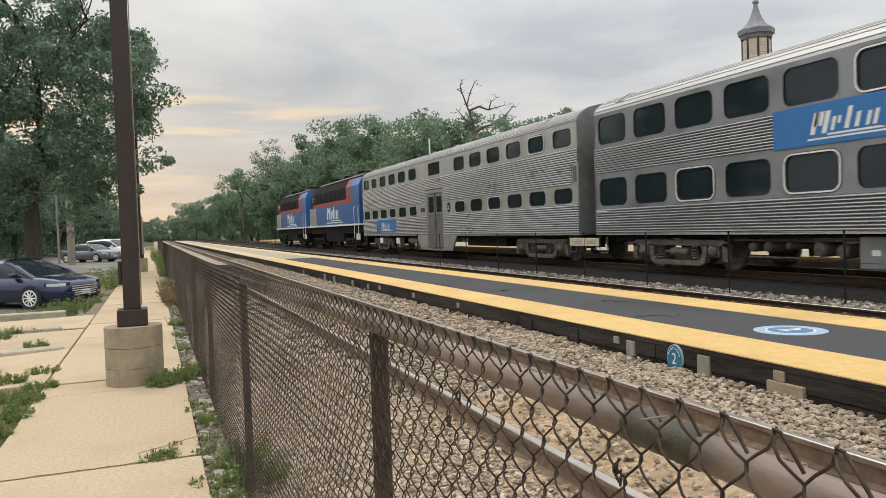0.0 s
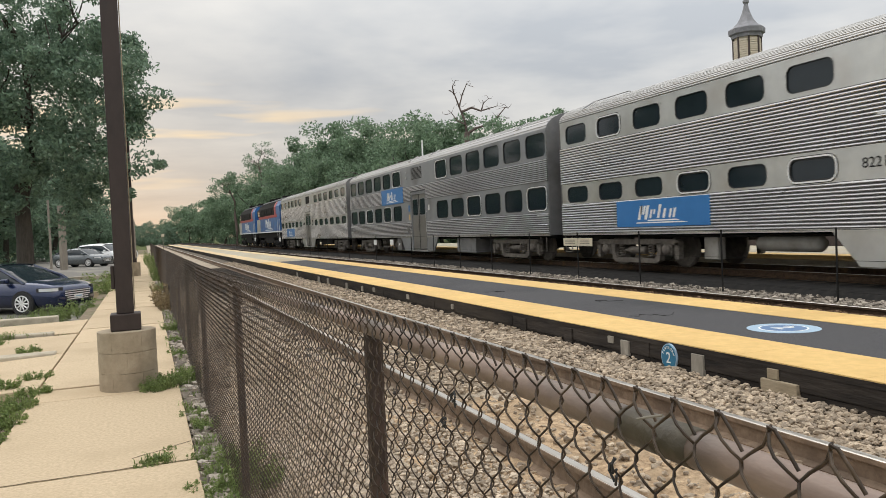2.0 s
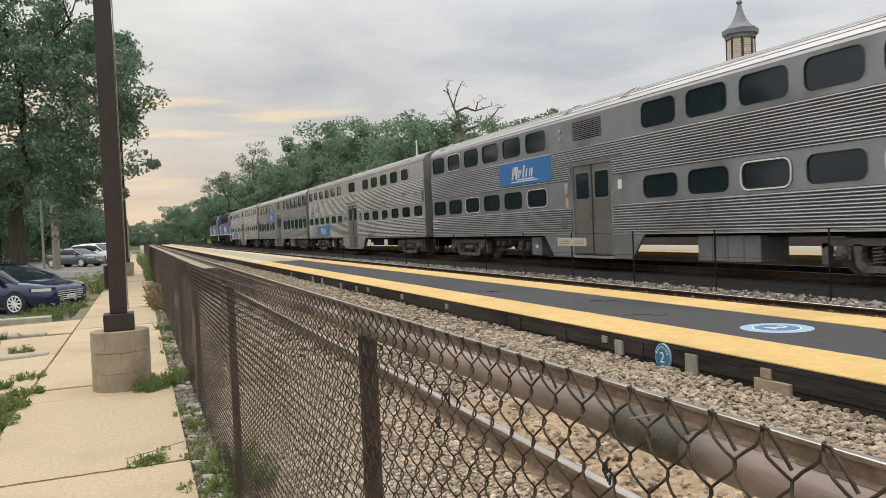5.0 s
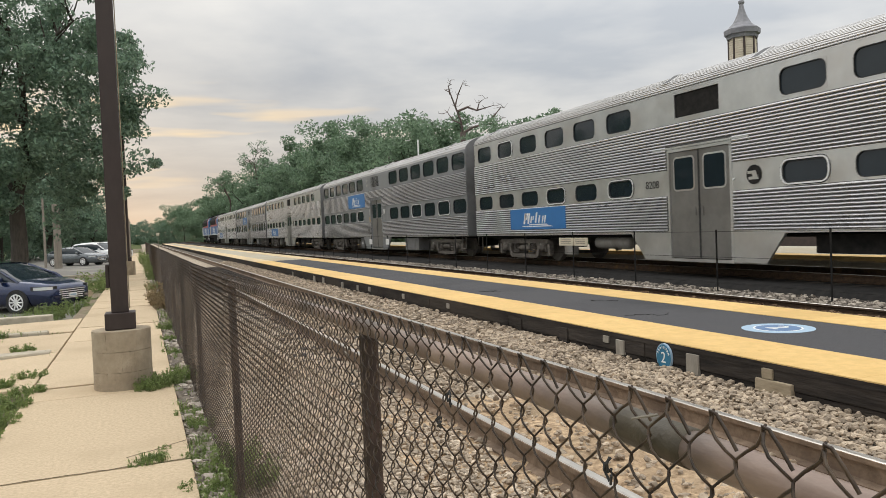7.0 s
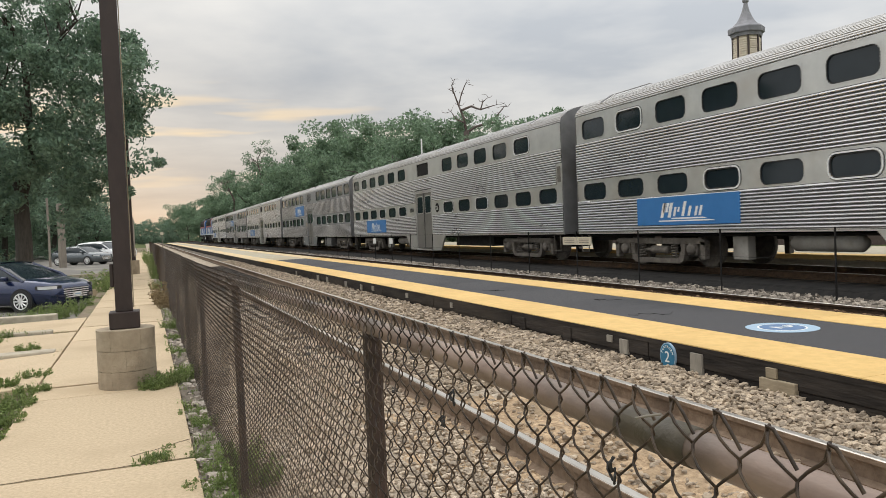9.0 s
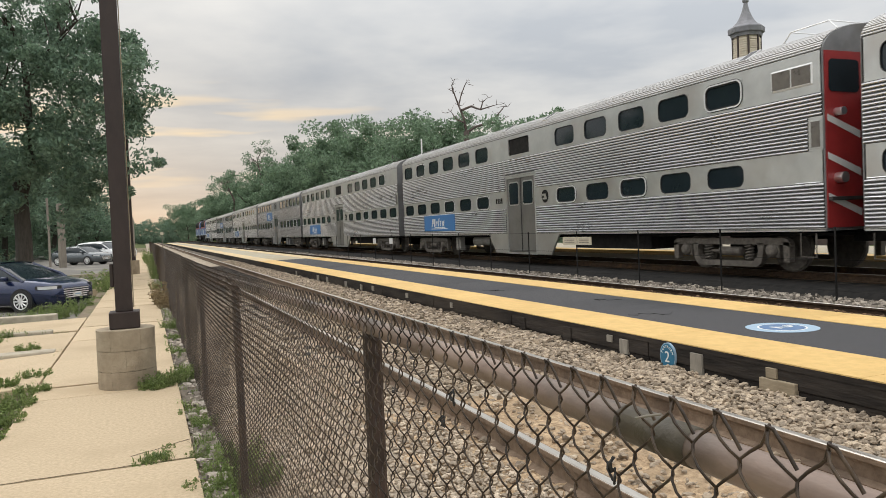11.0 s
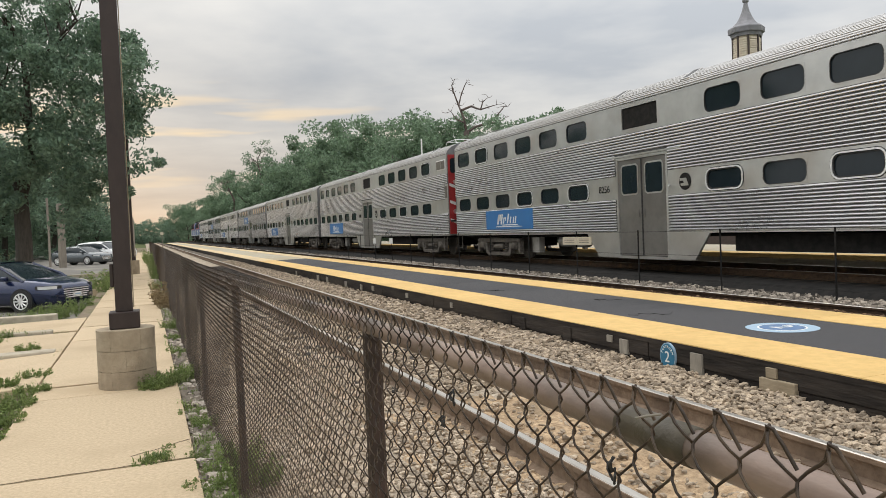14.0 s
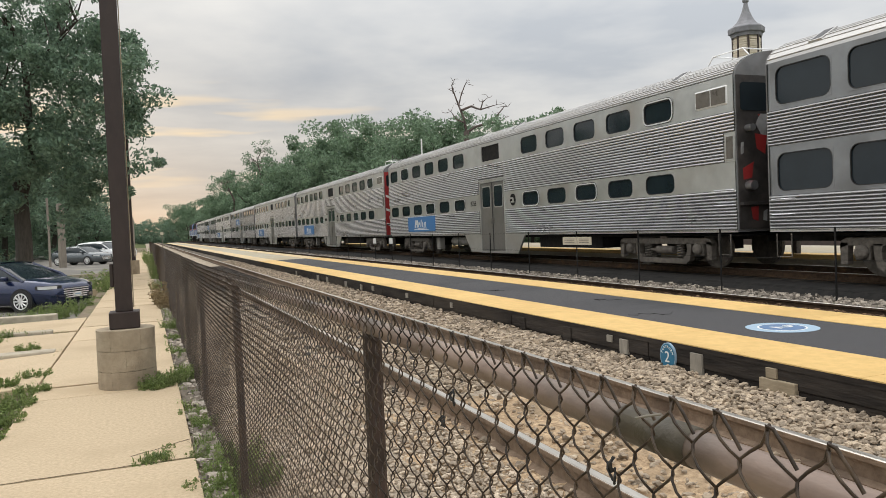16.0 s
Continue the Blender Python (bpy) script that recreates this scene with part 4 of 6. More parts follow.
    bmesh.ops.recalc_face_normals(bm, faces=bm.faces)
    tagged(part("roof_fluting", bm, ROOF, car, "closely spaced steel roof flutes"), kind="stuff")
    for dd in (1.5, 11.2, 14.0, 22.3):
        place = Matrix.Translation((-1.22, -dd, 4.50)) @ pose(0, 0, 0, 0, -30, 0)
        bm = bmesh.new()
        box(bm, -0.25, 0.25, -0.15, 0.15, -0.03, 0.030, 0.008)
        bmesh.ops.transform(bm, matrix=place, verts=bm.verts)
        hatch = part("roof_hatch", bm, ROOF, car, "small raised roof hatch")
        bm = bmesh.new()
        box(bm, -0.21, 0.21, -0.105, 0.105, 0.026, 0.034, 0.003)
        bmesh.ops.transform(bm, matrix=place, verts=bm.verts)
        part("hatch_grille", bm, GROOVE, hatch)
    # end walls and gangway
    for y, nm in ((-D0, "front_end_wall"), (-D1, "rear_end_wall")):
        bm = bmesh.new()
        prism(bm, [(-HALF, SILL)] + [(-a, b) for a, b in ROOF_ARC] + [(a, b) for a, b in ROOF_ARC[-2::-1]] + [(HALF, SILL)], 1, y - 0.03, y + 0.03)
        ew = part(nm, bm, END_GREY, car, "grey end wall")
    bm = bmesh.new()
    box(bm, -0.62, 0.62, -D0, -0.02, 0.95, 3.3, 0.05)
    part("gangway", bm, RUBBER, car, "black rubber gangway bellows")
    bm = bmesh.new()
    box(bm, -0.62, 0.62, -LEN + 0.02, -D1, 0.95, 3.3, 0.05)
    part("gangway", bm, RUBBER, car)
    if cab:
        bm = bmesh.new()
        box(bm, -HALF + 0.02, HALF - 0.02, -D1 - 0.05, -D1 - 0.031, 0.90, 4.15)
        en = part("driving_end", bm, END_DARK if number else RED, car, "dark worn driving end with red patches" if number else "red driving end with white slashes")
        if number:
            marks = [(RED, [(0.40, 3.33), (0.95, 3.33), (0.85, 3.16), (0.42, 3.14)]), (WORN_SILVER, [(0.88, 3.34), (0.60, 3.33), (0.68, 2.62), (1.02, 3.12)]),
                     (RED, [(1.05, 2.92), (0.72, 2.88), (0.78, 2.48), (1.0, 2.60)]), (RED, [(1.40, 2.18), (1.10, 2.32), (1.16, 1.98), (1.38, 1.94)]),
                     (RED, [(1.2, 1.36), (1.0, 1.38), (1.02, 1.06), (1.16, 1.10)]), (WORN_SILVER, [(0.86, 1.26), (0.76, 1.30), (0.78, 1.05), (0.88, 1.08)]),
                     (WORN_SILVER, [(1.43, 2.72), (1.36, 2.74), (1.37, 2.50), (1.44, 2.48)])]
        else:
            marks = [(WHITE, [(0.66, z), (1.48, z + 0.32), (1.48, z + 0.44), (0.66, z + 0.14)]) for z in (1.10, 1.85, 2.55)]
        for k, (mat, pts) in enumerate(marks):
            for sx in (-1, 1):
                bm = bmesh.new()
                prism(bm, [(sx * a, b) for a, b in pts], 1, -D1 - 0.056 - 0.001 * k, -D1 - 0.0505)
                part("paint_patch", bm, mat, en, "worn painted patch")
        bm = bmesh.new()
        box(bm, -HALF + 0.04, HALF - 0.04, -D1 - 0.13, -D1 - 0.031, 1.40, 1.47, 0.01)
        part("ledge", bm, END_DARK, en)
        for sx in (-1, 1):
            bm = bmesh.new()
            prism(bm, [(a + sx * 1.04, b + 3.70) for a, b in round_rect(0.76, 0.60, 0.09)], 1, -D1 - 0.06, -D1 - 0.031)
            part("cab_front_window", bm, GLASS, en)
        for sx in (-1.25, 1.25):
            for z, r in ((1.82, 0.10), (3.03, 0.075)):
                bm = bmesh.new()
                tube(bm, [(sx, -D1 - 0.05, z), (sx, -D1 - 0.22, z), (sx, -D1 - 0.22, z), (sx, -D1 - 0.19, z)], [r, r, r * 0.85, r * 0.7], 16)
                part("headlamp", bm, STEEL_RIB, en, "round chrome headlamp")
        bm = bmesh.new()
        for x in (-1.0, 0.6):
            tube(bm, [(x, -23.0, 4.60), (x, -23.2, 4.80), (x, -24.1, 4.80), (x, -24.3, 4.60)], 0.014, 6)
        for y in (-23.2, -24.1):
            tube(bm, [(-1.0, y, 4.80), (0.6, y, 4.80)], 0.014, 6)
        part("roof_rack", bm, CHROME, car, "tubular roof rail over the cab")
    if not a_type:
        bm = bmesh.new()
        tube(bm, [(-0.62, -0.7, 4.72), (-0.62, -0.8, 4.76), (-0.62, -2.6, 4.76), (-0.62, -2.7, 4.72)], 0.014, 6)
        part("roof_bar", bm, STEEL_DOOR, car, "dark bar along the roof")
    # windows
    for i, c in enumerate(low):
        window(car, c, wl_, W, HL, i in bright[1], rr, band)
    for i, c in enumerate(upp):
        window(car, c, wu, W, HU, i in bright[0], rr, band)
    # equipment opening over the door
    bm = bmesh.new()
    box(bm, -HALF + 0.03, -HALF + 0.05, -vent[1], -vent[0], vent[2], vent[3])
    lv = part("vent_opening", bm, UNDER, car, "dark equipment vent over the doors")
    if a_type:
        for k in range(11):
            bm = bmesh.new()
            z = vent[2] + 0.03 + k * 0.054
            box(bm, -HALF - 0.004, -HALF + 0.02, -vent[1] + 0.02, -vent[0] - 0.02, z, z + 0.026)
            part("slat", bm, STEEL_GREY, lv)
    # double doors in their frame
    bm = bmesh.new()
    a, b, z0, z1 = door
    for y0, y1, q0, q1 in ((-a - 0.07, -a, z0, z1 + 0.07), (-b, -b + 0.07, z0, z1 + 0.07), (-b, -a, z1, z1 + 0.07)):
        box(bm, -HALF - 0.012, -HALF + 0.05, y0, y1, q0, q1)
    box(bm, -HALF - 0.03, -HALF + 0.02, -b - 0.5, -a + 0.5, z1 + 0.075, z1 + 0.12)
    fr = part("door_frame", bm, band, car)
    mid = (a + b) / 2
    for u0, u1 in ((a + 0.07, mid - 0.01), (mid + 0.01, b - 0.07)):
        bm = bmesh.new()
        box(bm, -HALF + 0.02, -HALF + 0.06, -u1, -u0, z0 + 0.02, z1 - 0.005, 0.006)
        leaf = part("door", bm, STEEL_DOOR, car)
        bm = bmesh.new()
        c = (u0 + u1) / 2
        prism(bm, round_rect(0.72, 0.80, 0.11), 0, -HALF + 0.014, -HALF + 0.0245)
        bmesh.ops.translate(bm, vec=(0, -c, 2.22), verts=bm.verts)
        part("pane_frame", bm, band, leaf)
        bm = bmesh.new()
        prism(bm, round_rect(0.64, 0.72, 0.08), 0, -HALF + 0.008, -HALF + 0.0185)
        bmesh.ops.translate(bm, vec=(0, -c, 2.22), verts=bm.verts)
        part("pane", bm, GLASS, leaf)
        bm = bmesh.new()
        tube(bm, [(-HALF + 0.0, -mid - 0.12 * (1 if c > mid else -1), 1.25), (-HALF + 0.0, -mid - 0.12 * (1 if c > mid else -1), 1.45)], 0.012, 6)
        part("handle", bm, STEEL_DOOR, leaf)
    bm = bmesh.new()
    box(bm, -HALF + 0.008, -HALF + 0.06, -mid - 0.022, -mid + 0.022, z0 + 0.02, z1 - 0.006)
    part("door_seal", bm, RUBBER, fr)
    for dd in (b + 0.06,):
        bm = bmesh.new()
        tube(bm, [(-HALF, -dd, 1.05), (-HALF - 0.06, -dd, 1.10), (-HALF - 0.06, -dd, 1.95), (-HALF, -dd, 2.0)], 0.014, 6)
        part("handrail", bm, STEEL_FLAT, fr)
    # low skirt round the entrance
    bm = bmesh.new()
    prism(bm, [(-9.84, SILL), (-10.4, 0.21), (-a, 0.21), (-a, SILL)], 0, -HALF - 0.004, -HALF + 0.05)
    part("skirt", bm, band, car, "plain steel entrance skirt")
    bm = bmesh.new()
    prism(bm, [(-b, SILL), (-b, 0.21), (-14.3, 0.21), (-14.8, SILL)], 0, -HALF - 0.004, -HALF + 0.05)
    part("skirt", bm, band, car, "plain steel entrance skirt")
    bm = bmesh.new()
    box(bm, -HALF - 0.02, -HALF + 0.3, -b, -a, 0.19, 0.26)
    part("step", bm, STEEL_FLAT, car)
    wordmark(car, *panel)
    if not a_type:
        bm = bmesh.new()
        prism(bm, [(0.20 * math.cos(k * math.tau / 32), 0.20 * math.sin(k * math.tau / 32)) for k in range(32)], 0, -HALF - 0.012, -HALF - 0.001)
        bmesh.ops.translate(bm, vec=(0, -14.03, 2.03), verts=bm.verts)
        em = part("round_emblem", bm, UNDER, car, "round dark emblem")
        bm = bmesh.new()
        prism(bm, [(-14.16, 1.93), (-13.90, 1.93), (-13.88, 1.99), (-14.0, 1.99), (-13.98, 2.05), (-13.86, 2.05), (-13.85, 2.11), (-14.08, 2.11)], 0, -HALF - 0.015, -HALF - 0.0125)
        part("emblem_stroke", bm, STEEL_FLAT, em)
    else:
        for dd, z, w, h, mm in ((11.22, 2.20, 0.16, 0.30, WORN_SILVER if squat else BLUE), (11.25, 1.78, 0.12, 0.26, YELLOW), (13.85, 2.15, 0.16, 0.24, WHITE)):
            bm = bmesh.new()
            box(bm, -HALF - 0.012, -HALF - 0.001, -dd - w / 2, -dd + w / 2, z - h / 2, z + h / 2)
            part("sticker", bm, mm, car)
    if number:
        words(number, 0.26, UNDER, car, pose(-HALF - 0.006, -10.75, 2.02, 90, 0, -90), "car_number", "black painted car number")
    elif not a_type:
        bm = bmesh.new()
        for k in range(4):
            box(bm, -HALF - 0.006, -HALF - 0.001, -10.6 - 0.14 * k, -10.51 - 0.14 * k, 1.93, 2.11)
        part("number_bar", bm, UNDER, car)
    # running gear and underfloor equipment
    truck(car, 3.6)
    truck(car, 21.6)
    bm = bmesh.new()
    box(bm, -1.2, 1.2, -D1 + 0.1, -D0 - 0.1, 0.74, SILL - 0.05)
    box(bm, -0.25, 0.25, -LEN, -23.9, 0.6, 0.86)
    box(bm, -0.25, 0.25, -1.3, -0.01, 0.6, 0.86)
    part("underframe", bm, UNDER, car)
    if a_type:
        for u0, u1 in ((16.55, 17.0), (17.02, 17.47), (17.49, 17.94), (17.96, 18.41)):
            bm = bmesh.new()
            box(bm, -1.38, -0.6, -u1, -u0, 0.21, 0.78, 0.01)
            part("equipment_box", bm, END_GREY, car)
        bm = bmesh.new()
        box(bm, -1.36, -0.7, -9.35, -8.70, 0.20, 0.78, 0.012)
        eb = part("equipment_box", bm, END_GREY, car, "grey steel equipment box")
        bm = bmesh.new()
        box(bm, -1.368, -1.359, -9.12, -8.95, 0.44, 0.54)
        part("label_plate", bm, WHITE, eb)
        for d, r, z in ((6.0, 0.11, 0.56), (6.45, 0.13, 0.57), (7.0, 0.09, 0.60), (7.75, 0.16, 0.54), (8.25, 0.14, 0.50)):
            bm = bmesh.new()
            tube(bm, [(-0.7, -d, z), (-1.22, -d, z), (-1.28, -d, z), (-1.30, -d, z)], [r, r, r * 0.8, r * 0.4], 14)
            part("reservoir", bm, DIRTY, car, "dirty round air reservoir")
        bm = bmesh.new()
        tube(bm, [(-1.15, -5.4, 0.70), (-1.15, -8.6, 0.70)], 0.03, 6)
        tube(bm, [(-1.15, -5.8, 0.34), (-1.15, -8.4, 0.34)], 0.025, 6)
        part("air_pipe", bm, DIRTY, car)
        for z in (3.66, 3.88):
            bm = bmesh.new()
            box(bm, -HALF - 0.05, -HALF + 0.01, -11.04, -10.94, z - 0.05, z + 0.05, 0.012)
            part("marker_lamp", bm, WORN_SILVER, car, "small square marker lamp")
        bm = bmesh.new()
        box(bm, -HALF - 0.05, -HALF + 0.01, -11.2, -10.96, 1.06, 1.34, 0.015)
        part("door_control_box", bm, STEEL_DOOR, car, "small steel box beside the doors")
    else:
        bm = bmesh.new()
        tube(bm, [(-1.1, -9.30, 0.60), (-1.1, -9.20, 0.60), (-1.1, -7.75, 0.60), (-1.1, -7.65, 0.60)], [0.10, 0.17, 0.17, 0.10], 18)
        part("air_tank", bm, TANK, car, "pale steel air tank", smooth=True)
        bm = bmesh.new()
        box(bm, -1.34, -1.12, -6.66, -6.22, 0.24, 0.74, 0.015)
        part("equipment_box", bm, TANK, car)
        bm = bmesh.new()
        box(bm, -1.2, 0.6, -18.8, -15.2, 0.42, 0.76, 0.02)
        part("equipment_box", bm, UNDER, car)
    for y in (-D0 - 0.36, -D1 + 0.36):
        bm = bmesh.new()
        tube(bm, [(-HALF - 0.03, y - 0.18, 0.8), (-HALF - 0.03, y - 0.18, 0.35), (-HALF - 0.03, y + 0.18, 0.35), (-HALF - 0.03, y + 0.18, 0.8)], 0.015, 6)
        part("step_iron", bm, DIRTY, car)
        for z in ((1.18, 1.48) if a_type else (1.415, 1.745)):
            bm = bmesh.new()
            tube(bm, [(-HALF - 0.01, y - 0.28, z), (-HALF - 0.07, y - 0.25, z), (-HALF - 0.07, y + 0.25, z), (-HALF - 0.01, y + 0.28, z)], 0.012, 6)
            part("grab_iron", bm, STEEL_RIB, car)
    return car


def locomotive():
    """Diesel locomotive: cab at the front, full-width body, tapered roof. Origin as for a coach."""
    lo = thing("diesel_locomotive", "blue diesel locomotive with red stripe and silver nose", "locomotive", "locomotives of the train")
    L0, L1, w = 0.5, 16.6, 1.50

    def hull(prof, d0, d1, name, mat, label=""):
        bm = bmesh.new()
        prism(bm, prof, 1, -d1, -d0)
        return part(name, bm, mat, lo, label)
    hull([(-w, 1.60), (w, 1.60), (w, 2.95), (-w, 2.95)], 2.4, 14.6, "lower_body", LOCO_BLUE)
    hull([(-w - 0.004, 2.94), (w + 0.004, 2.94), (w + 0.004, 3.20), (-w - 0.004, 3.20)], 2.4, 14.6, "red_stripe", RED)
    hull([(-w, 3.19), (w, 3.19), (w, 3.95), (1.25, 4.42), (0.7, 4.6), (-0.7, 4.6), (-1.25, 4.42), (-w, 3.95)], 2.4, 13.0, "upper_body", UNDER)
    hull([(-w - 0.006, 3.19), (w + 0.006, 3.19), (w + 0.006, 3.95), (1.26, 4.43), (0.7, 4.61), (-0.7, 4.61), (-1.26, 4.43), (-w - 0.006, 3.95)], 13.0, 14.0, "red_band", RED)
    hull([(-w, 1.60), (w, 1.60), (w, 3.95), (1.25, 4.42), (0.7, 4.6), (-0.7, 4.6), (-1.25, 4.42), (-w, 3.95)], 14.6, 16.2, "rear_body", LOCO_BLUE)
    hull([(-w, 3.19), (w, 3.19), (w, 3.95), (1.25, 4.42), (0.7, 4.6), (-0.7, 4.6), (-1.25, 4.42), (-w, 3.95)], 14.0, 14.61, "rear_upper_body", LOCO_BLUE)
    hull([(-w - 0.004, 1.60), (w, 1.60), (w, 2.95), (-w - 0.004, 2.95)], 0.9, 3.4, "silver_nose", STEEL_FLAT, "silver painted nose")
    hull([(-w, 3.19), (w, 3.19), (w, 3.9), (1.2, 4.3), (-1.2, 4.3), (-w, 3.9)], 1.6, 2.41, "cab_roof", UNDER)
    hull([(-1.1, 4.55), (1.1, 4.55), (0.9, 4.70), (-0.9, 4.70)], 3.0, 15.8, "roof_deck", GROOVE)
    hull([(-w - 0.02, 1.50), (w + 0.02, 1.50), (w + 0.02, 1.61), (-w - 0.02, 1.61)], 0.7, 16.3, "white_sill", WHITE, "white sill stripe")
    hull([(-1.25, 0.45), (1.25, 0.45), (1.3, 1.51), (-1.3, 1.51)], 5.6, 11.0, "fuel_tank", UNDER)
    hull([(-1.3, 1.0), (1.3, 1.0), (1.3, 1.51), (-1.3, 1.51)], 0.6, 16.4, "underframe", UNDER)
    for d0, d1 in ((1.9, 2.5), (2.7, 3.2)):
        bm = bmesh.new()
        box(bm, -w - 0.012, -w + 0.01, -d1, -d0, 3.3, 3.85, 0.01)
        part("cab_window", bm, GLASS, lo)
    for k in range(5):
        bm = bmesh.new()
        box(bm, -w - 0.03, -w + 0.01, -5.2 - 1.6 * k, -4.0 - 1.6 * k, 3.35, 3.85, 0.02)
        part("intake_grille", bm, UNDER, lo)
    for d0, h in ((4.5, 0.35), (8.8, 0.25), (12.5, 0.3)):
        bm = bmesh.new()
        tube(bm, [(0, -d0, 4.65), (0, -d0, 4.72 + h)], 0.55, 18)
        part("roof_fan", bm, UNDER, lo)
    wordmark_at(lo, w)
    for d in (15.0, 16.0):
        bm = bmesh.new()
        tube(bm, [(-w - 0.05, -d, 0.75), (-w - 0.05, -d, 2.6), (-w - 0.05, -d - 0.35, 2.65)], 0.022, 6)
        part("handrail", bm, WHITE, lo)
    bm = bmesh.new()
    for z in (0.45, 0.75, 1.05):
        box(bm, -w - 0.03, -w + 0.25, -16.4, -15.7, z, z + 0.04)
    part("steps", bm, UNDER, lo)
    for d in (15.55, 16.05):
        bm = bmesh.new()
        box(bm, -w - 0.04, -w, -d - 0.16, -d + 0.16, 0.62, 0.98)
        part("white_plate", bm, WHITE, lo)
    for d in (3.3, 13.6):
        truck(lo, d, 2.74, UNDER)
    return lo


def wordmark_at(lo, w):
    bm = bmesh.new()
    x0, x1 = -w - 0.012, -w - 0.003
    for i, (a, b, z0, z1) in enumerate(((7.2, 7.5, 2.0, 2.8), (7.9, 8.2, 2.0, 2.8), (7.5, 7.9, 2.45, 2.75), (8.4, 8.65, 2.0, 2.6), (8.8, 8.95, 2.2, 2.6), (9.1, 9.35, 2.0, 2.85), (9.55, 9.75, 2.0, 2.6), (10.0, 10.2, 2.0, 2.6), (10.4, 10.6, 2.0, 2.6),
                                       (7.0, 12.0, 1.72, 1.79), (8.4, 11.4, 1.86, 1.93))):
        prism(bm, [(-a, z0), (-b, z0), (-b - 0.12 * (z1 - z0), z1), (-a - 0.12 * (z1 - z0), z1)], 0, x0, x1)
    part("emblem_mark", bm, WHITE, lo, "white slanted strokes")


NONE = (set(), set())
PB = (3.16, 6.69, 1.03, 1.70)
PA = (6.94, 10.42, 2.50, 3.27)
train = []
train.append((locomotive(), -2))
train.append((locomotive(), -1))
train.append((coach("B", 6, 6, 6, False, ({1, 10}, {3, 5, 6, 8}), PB), 0))
train.append((coach("A", 6, 6, 6, False, ({5, 6}, {2, 4, 8, 11}), PA), 1))
train.append((coach("B", 6, 5, 6, False, ({1, 10}, {3, 5, 6, 8}), PB, "8221"), 2))
train.append((coach("A", 6, 6, 6, False, ({1}, {2, 5, 8, 10}), PA, squat=True), 3))
train.append((coach("B", 6, 5, 6, False, ({1, 10}, {3, 5, 6, 8}), PB, "8208"), 4))
train.append((coach("B", 6, 5, 5, True, ({1, 10}, {3, 5, 6, 8}), PB), 5))
train.append((coach("B", 6, 5, 5, True, ({1, 10}, {3, 5, 6, 8}), PB, "8256"), 6))
train.append((coach("A", 6, 6, 6, False, ({6}, {7, 9}), PA), 7))


# how far the train has run: seconds and metres
RUN = [(0, 18.753), (0.5, 25.750), (1, 32.452), (1.5, 39.210), (2, 45.734), (2.5, 52.107), (3, 58.347), (3.5, 64.486), (4, 70.368), (5, 81.844), (5.75, 90.029), (6.5, 97.974), (7, 102.900), (7.5, 107.741), (8, 112.361), (8.5, 117.107), (9, 121.427), (9.75, 127.764), (10.5, 133.691), (11.5, 141.043), (12, 144.359), (12.5, 147.607), (13, 150.731), (13.5, 153.574), (14, 156.290), (14.5, 158.794), (15, 161.130), (15.5, 163.348), (16, 165.260)]


def offset(n):
    """Front of each vehicle against the gap behind the first coach."""
    return 25.91 - 25.55 * n if n >= 0 else 25.91 + 17.3 * -n


def motions():
    for ob, n in train:
        ob.scale = (GROW, GROW, GROW)
        walk(ob, [(t, pose(TRACK_X, offset(n) + run, RAIL_Z)) for t, run in RUN])


# ---------------------------------------------------------------- lamp posts and poles beside the pavement
def lamp_pole(x, y, tall, scale=1.0):
    p = thing("lamp_pole", "square brown steel lamp pole on a round concrete base", "lamp pole", "lamp poles", at=Matrix.Translation((x, y, 0)))
    bm = bmesh.new()
    n = 40
    prism(bm, [(0.268 * math.cos(i * math.tau / n), 0.268 * math.sin(i * math.tau / n)) for i in range(n)], 2, -0.4, 0.592)
    base = part("concrete_base", bm, CONC_GREY, p, "stained round concrete base with faint courses")
    for c in range(3):
        for k in range(6):
            a0, a1 = math.tau * (k + 0.5 * (c % 2)) / 6 + 0.004, math.tau * (k + 1 + 0.5 * (c % 2)) / 6 - 0.004
            z0, z1 = -0.03 + 0.208 * c, 0.174 + 0.208 * c
            bm = bmesh.new()
            arc = [(0.282 * math.cos(a0 + (a1 - a0) * t / 8), 0.282 * math.sin(a0 + (a1 - a0) * t / 8)) for t in range(9)]
            back = [(0.20 * math.cos(a0 + (a1 - a0) * t / 8), 0.20 * math.sin(a0 + (a1 - a0) * t / 8)) for t in range(8, -1, -1)]
            prism(bm, arc + back, 2, z0, min(z1, 0.595))
            part("block", bm, CONC_GREY, base)
    bm = bmesh.new()
    box(bm, -0.145, 0.145, -0.145, 0.145, 0.597, 0.765, 0.008)
    part("base_cover", bm, BRONZE, p, "brown steel base cover")
    bm = bmesh.new()
    box(bm, -0.082, 0.082, -0.082, 0.082, 0.766, tall, 0.006)
    part("shaft", bm, BRONZE, p)
    bm = bmesh.new()
    box(bm, -0.12, -0.083, -0.05, 0.05, 1.02, 1.26, 0.01)
    part("box_cover", bm, BRONZE, p)
    bm = bmesh.new()
    tube(bm, [(0.092, -0.05, 0.8), (0.094, -0.05, 3.2), (0.092, -0.05, tall - 0.3)], 0.006, 6)
    part("conduit", bm, CONC_GREY, p, "thin grey cable up the pole")
    bm = bmesh.new()
    box(bm, -0.35, 0.35, -0.5, 0.2, tall - 0.02, tall + 0.14, 0.03)
    part("lamp_head", bm, BRONZE, p)
    return p


lamp_pole(-0.225, 8.42, 7.5)
lamp_pole(-0.52, 35.1, 7.5)


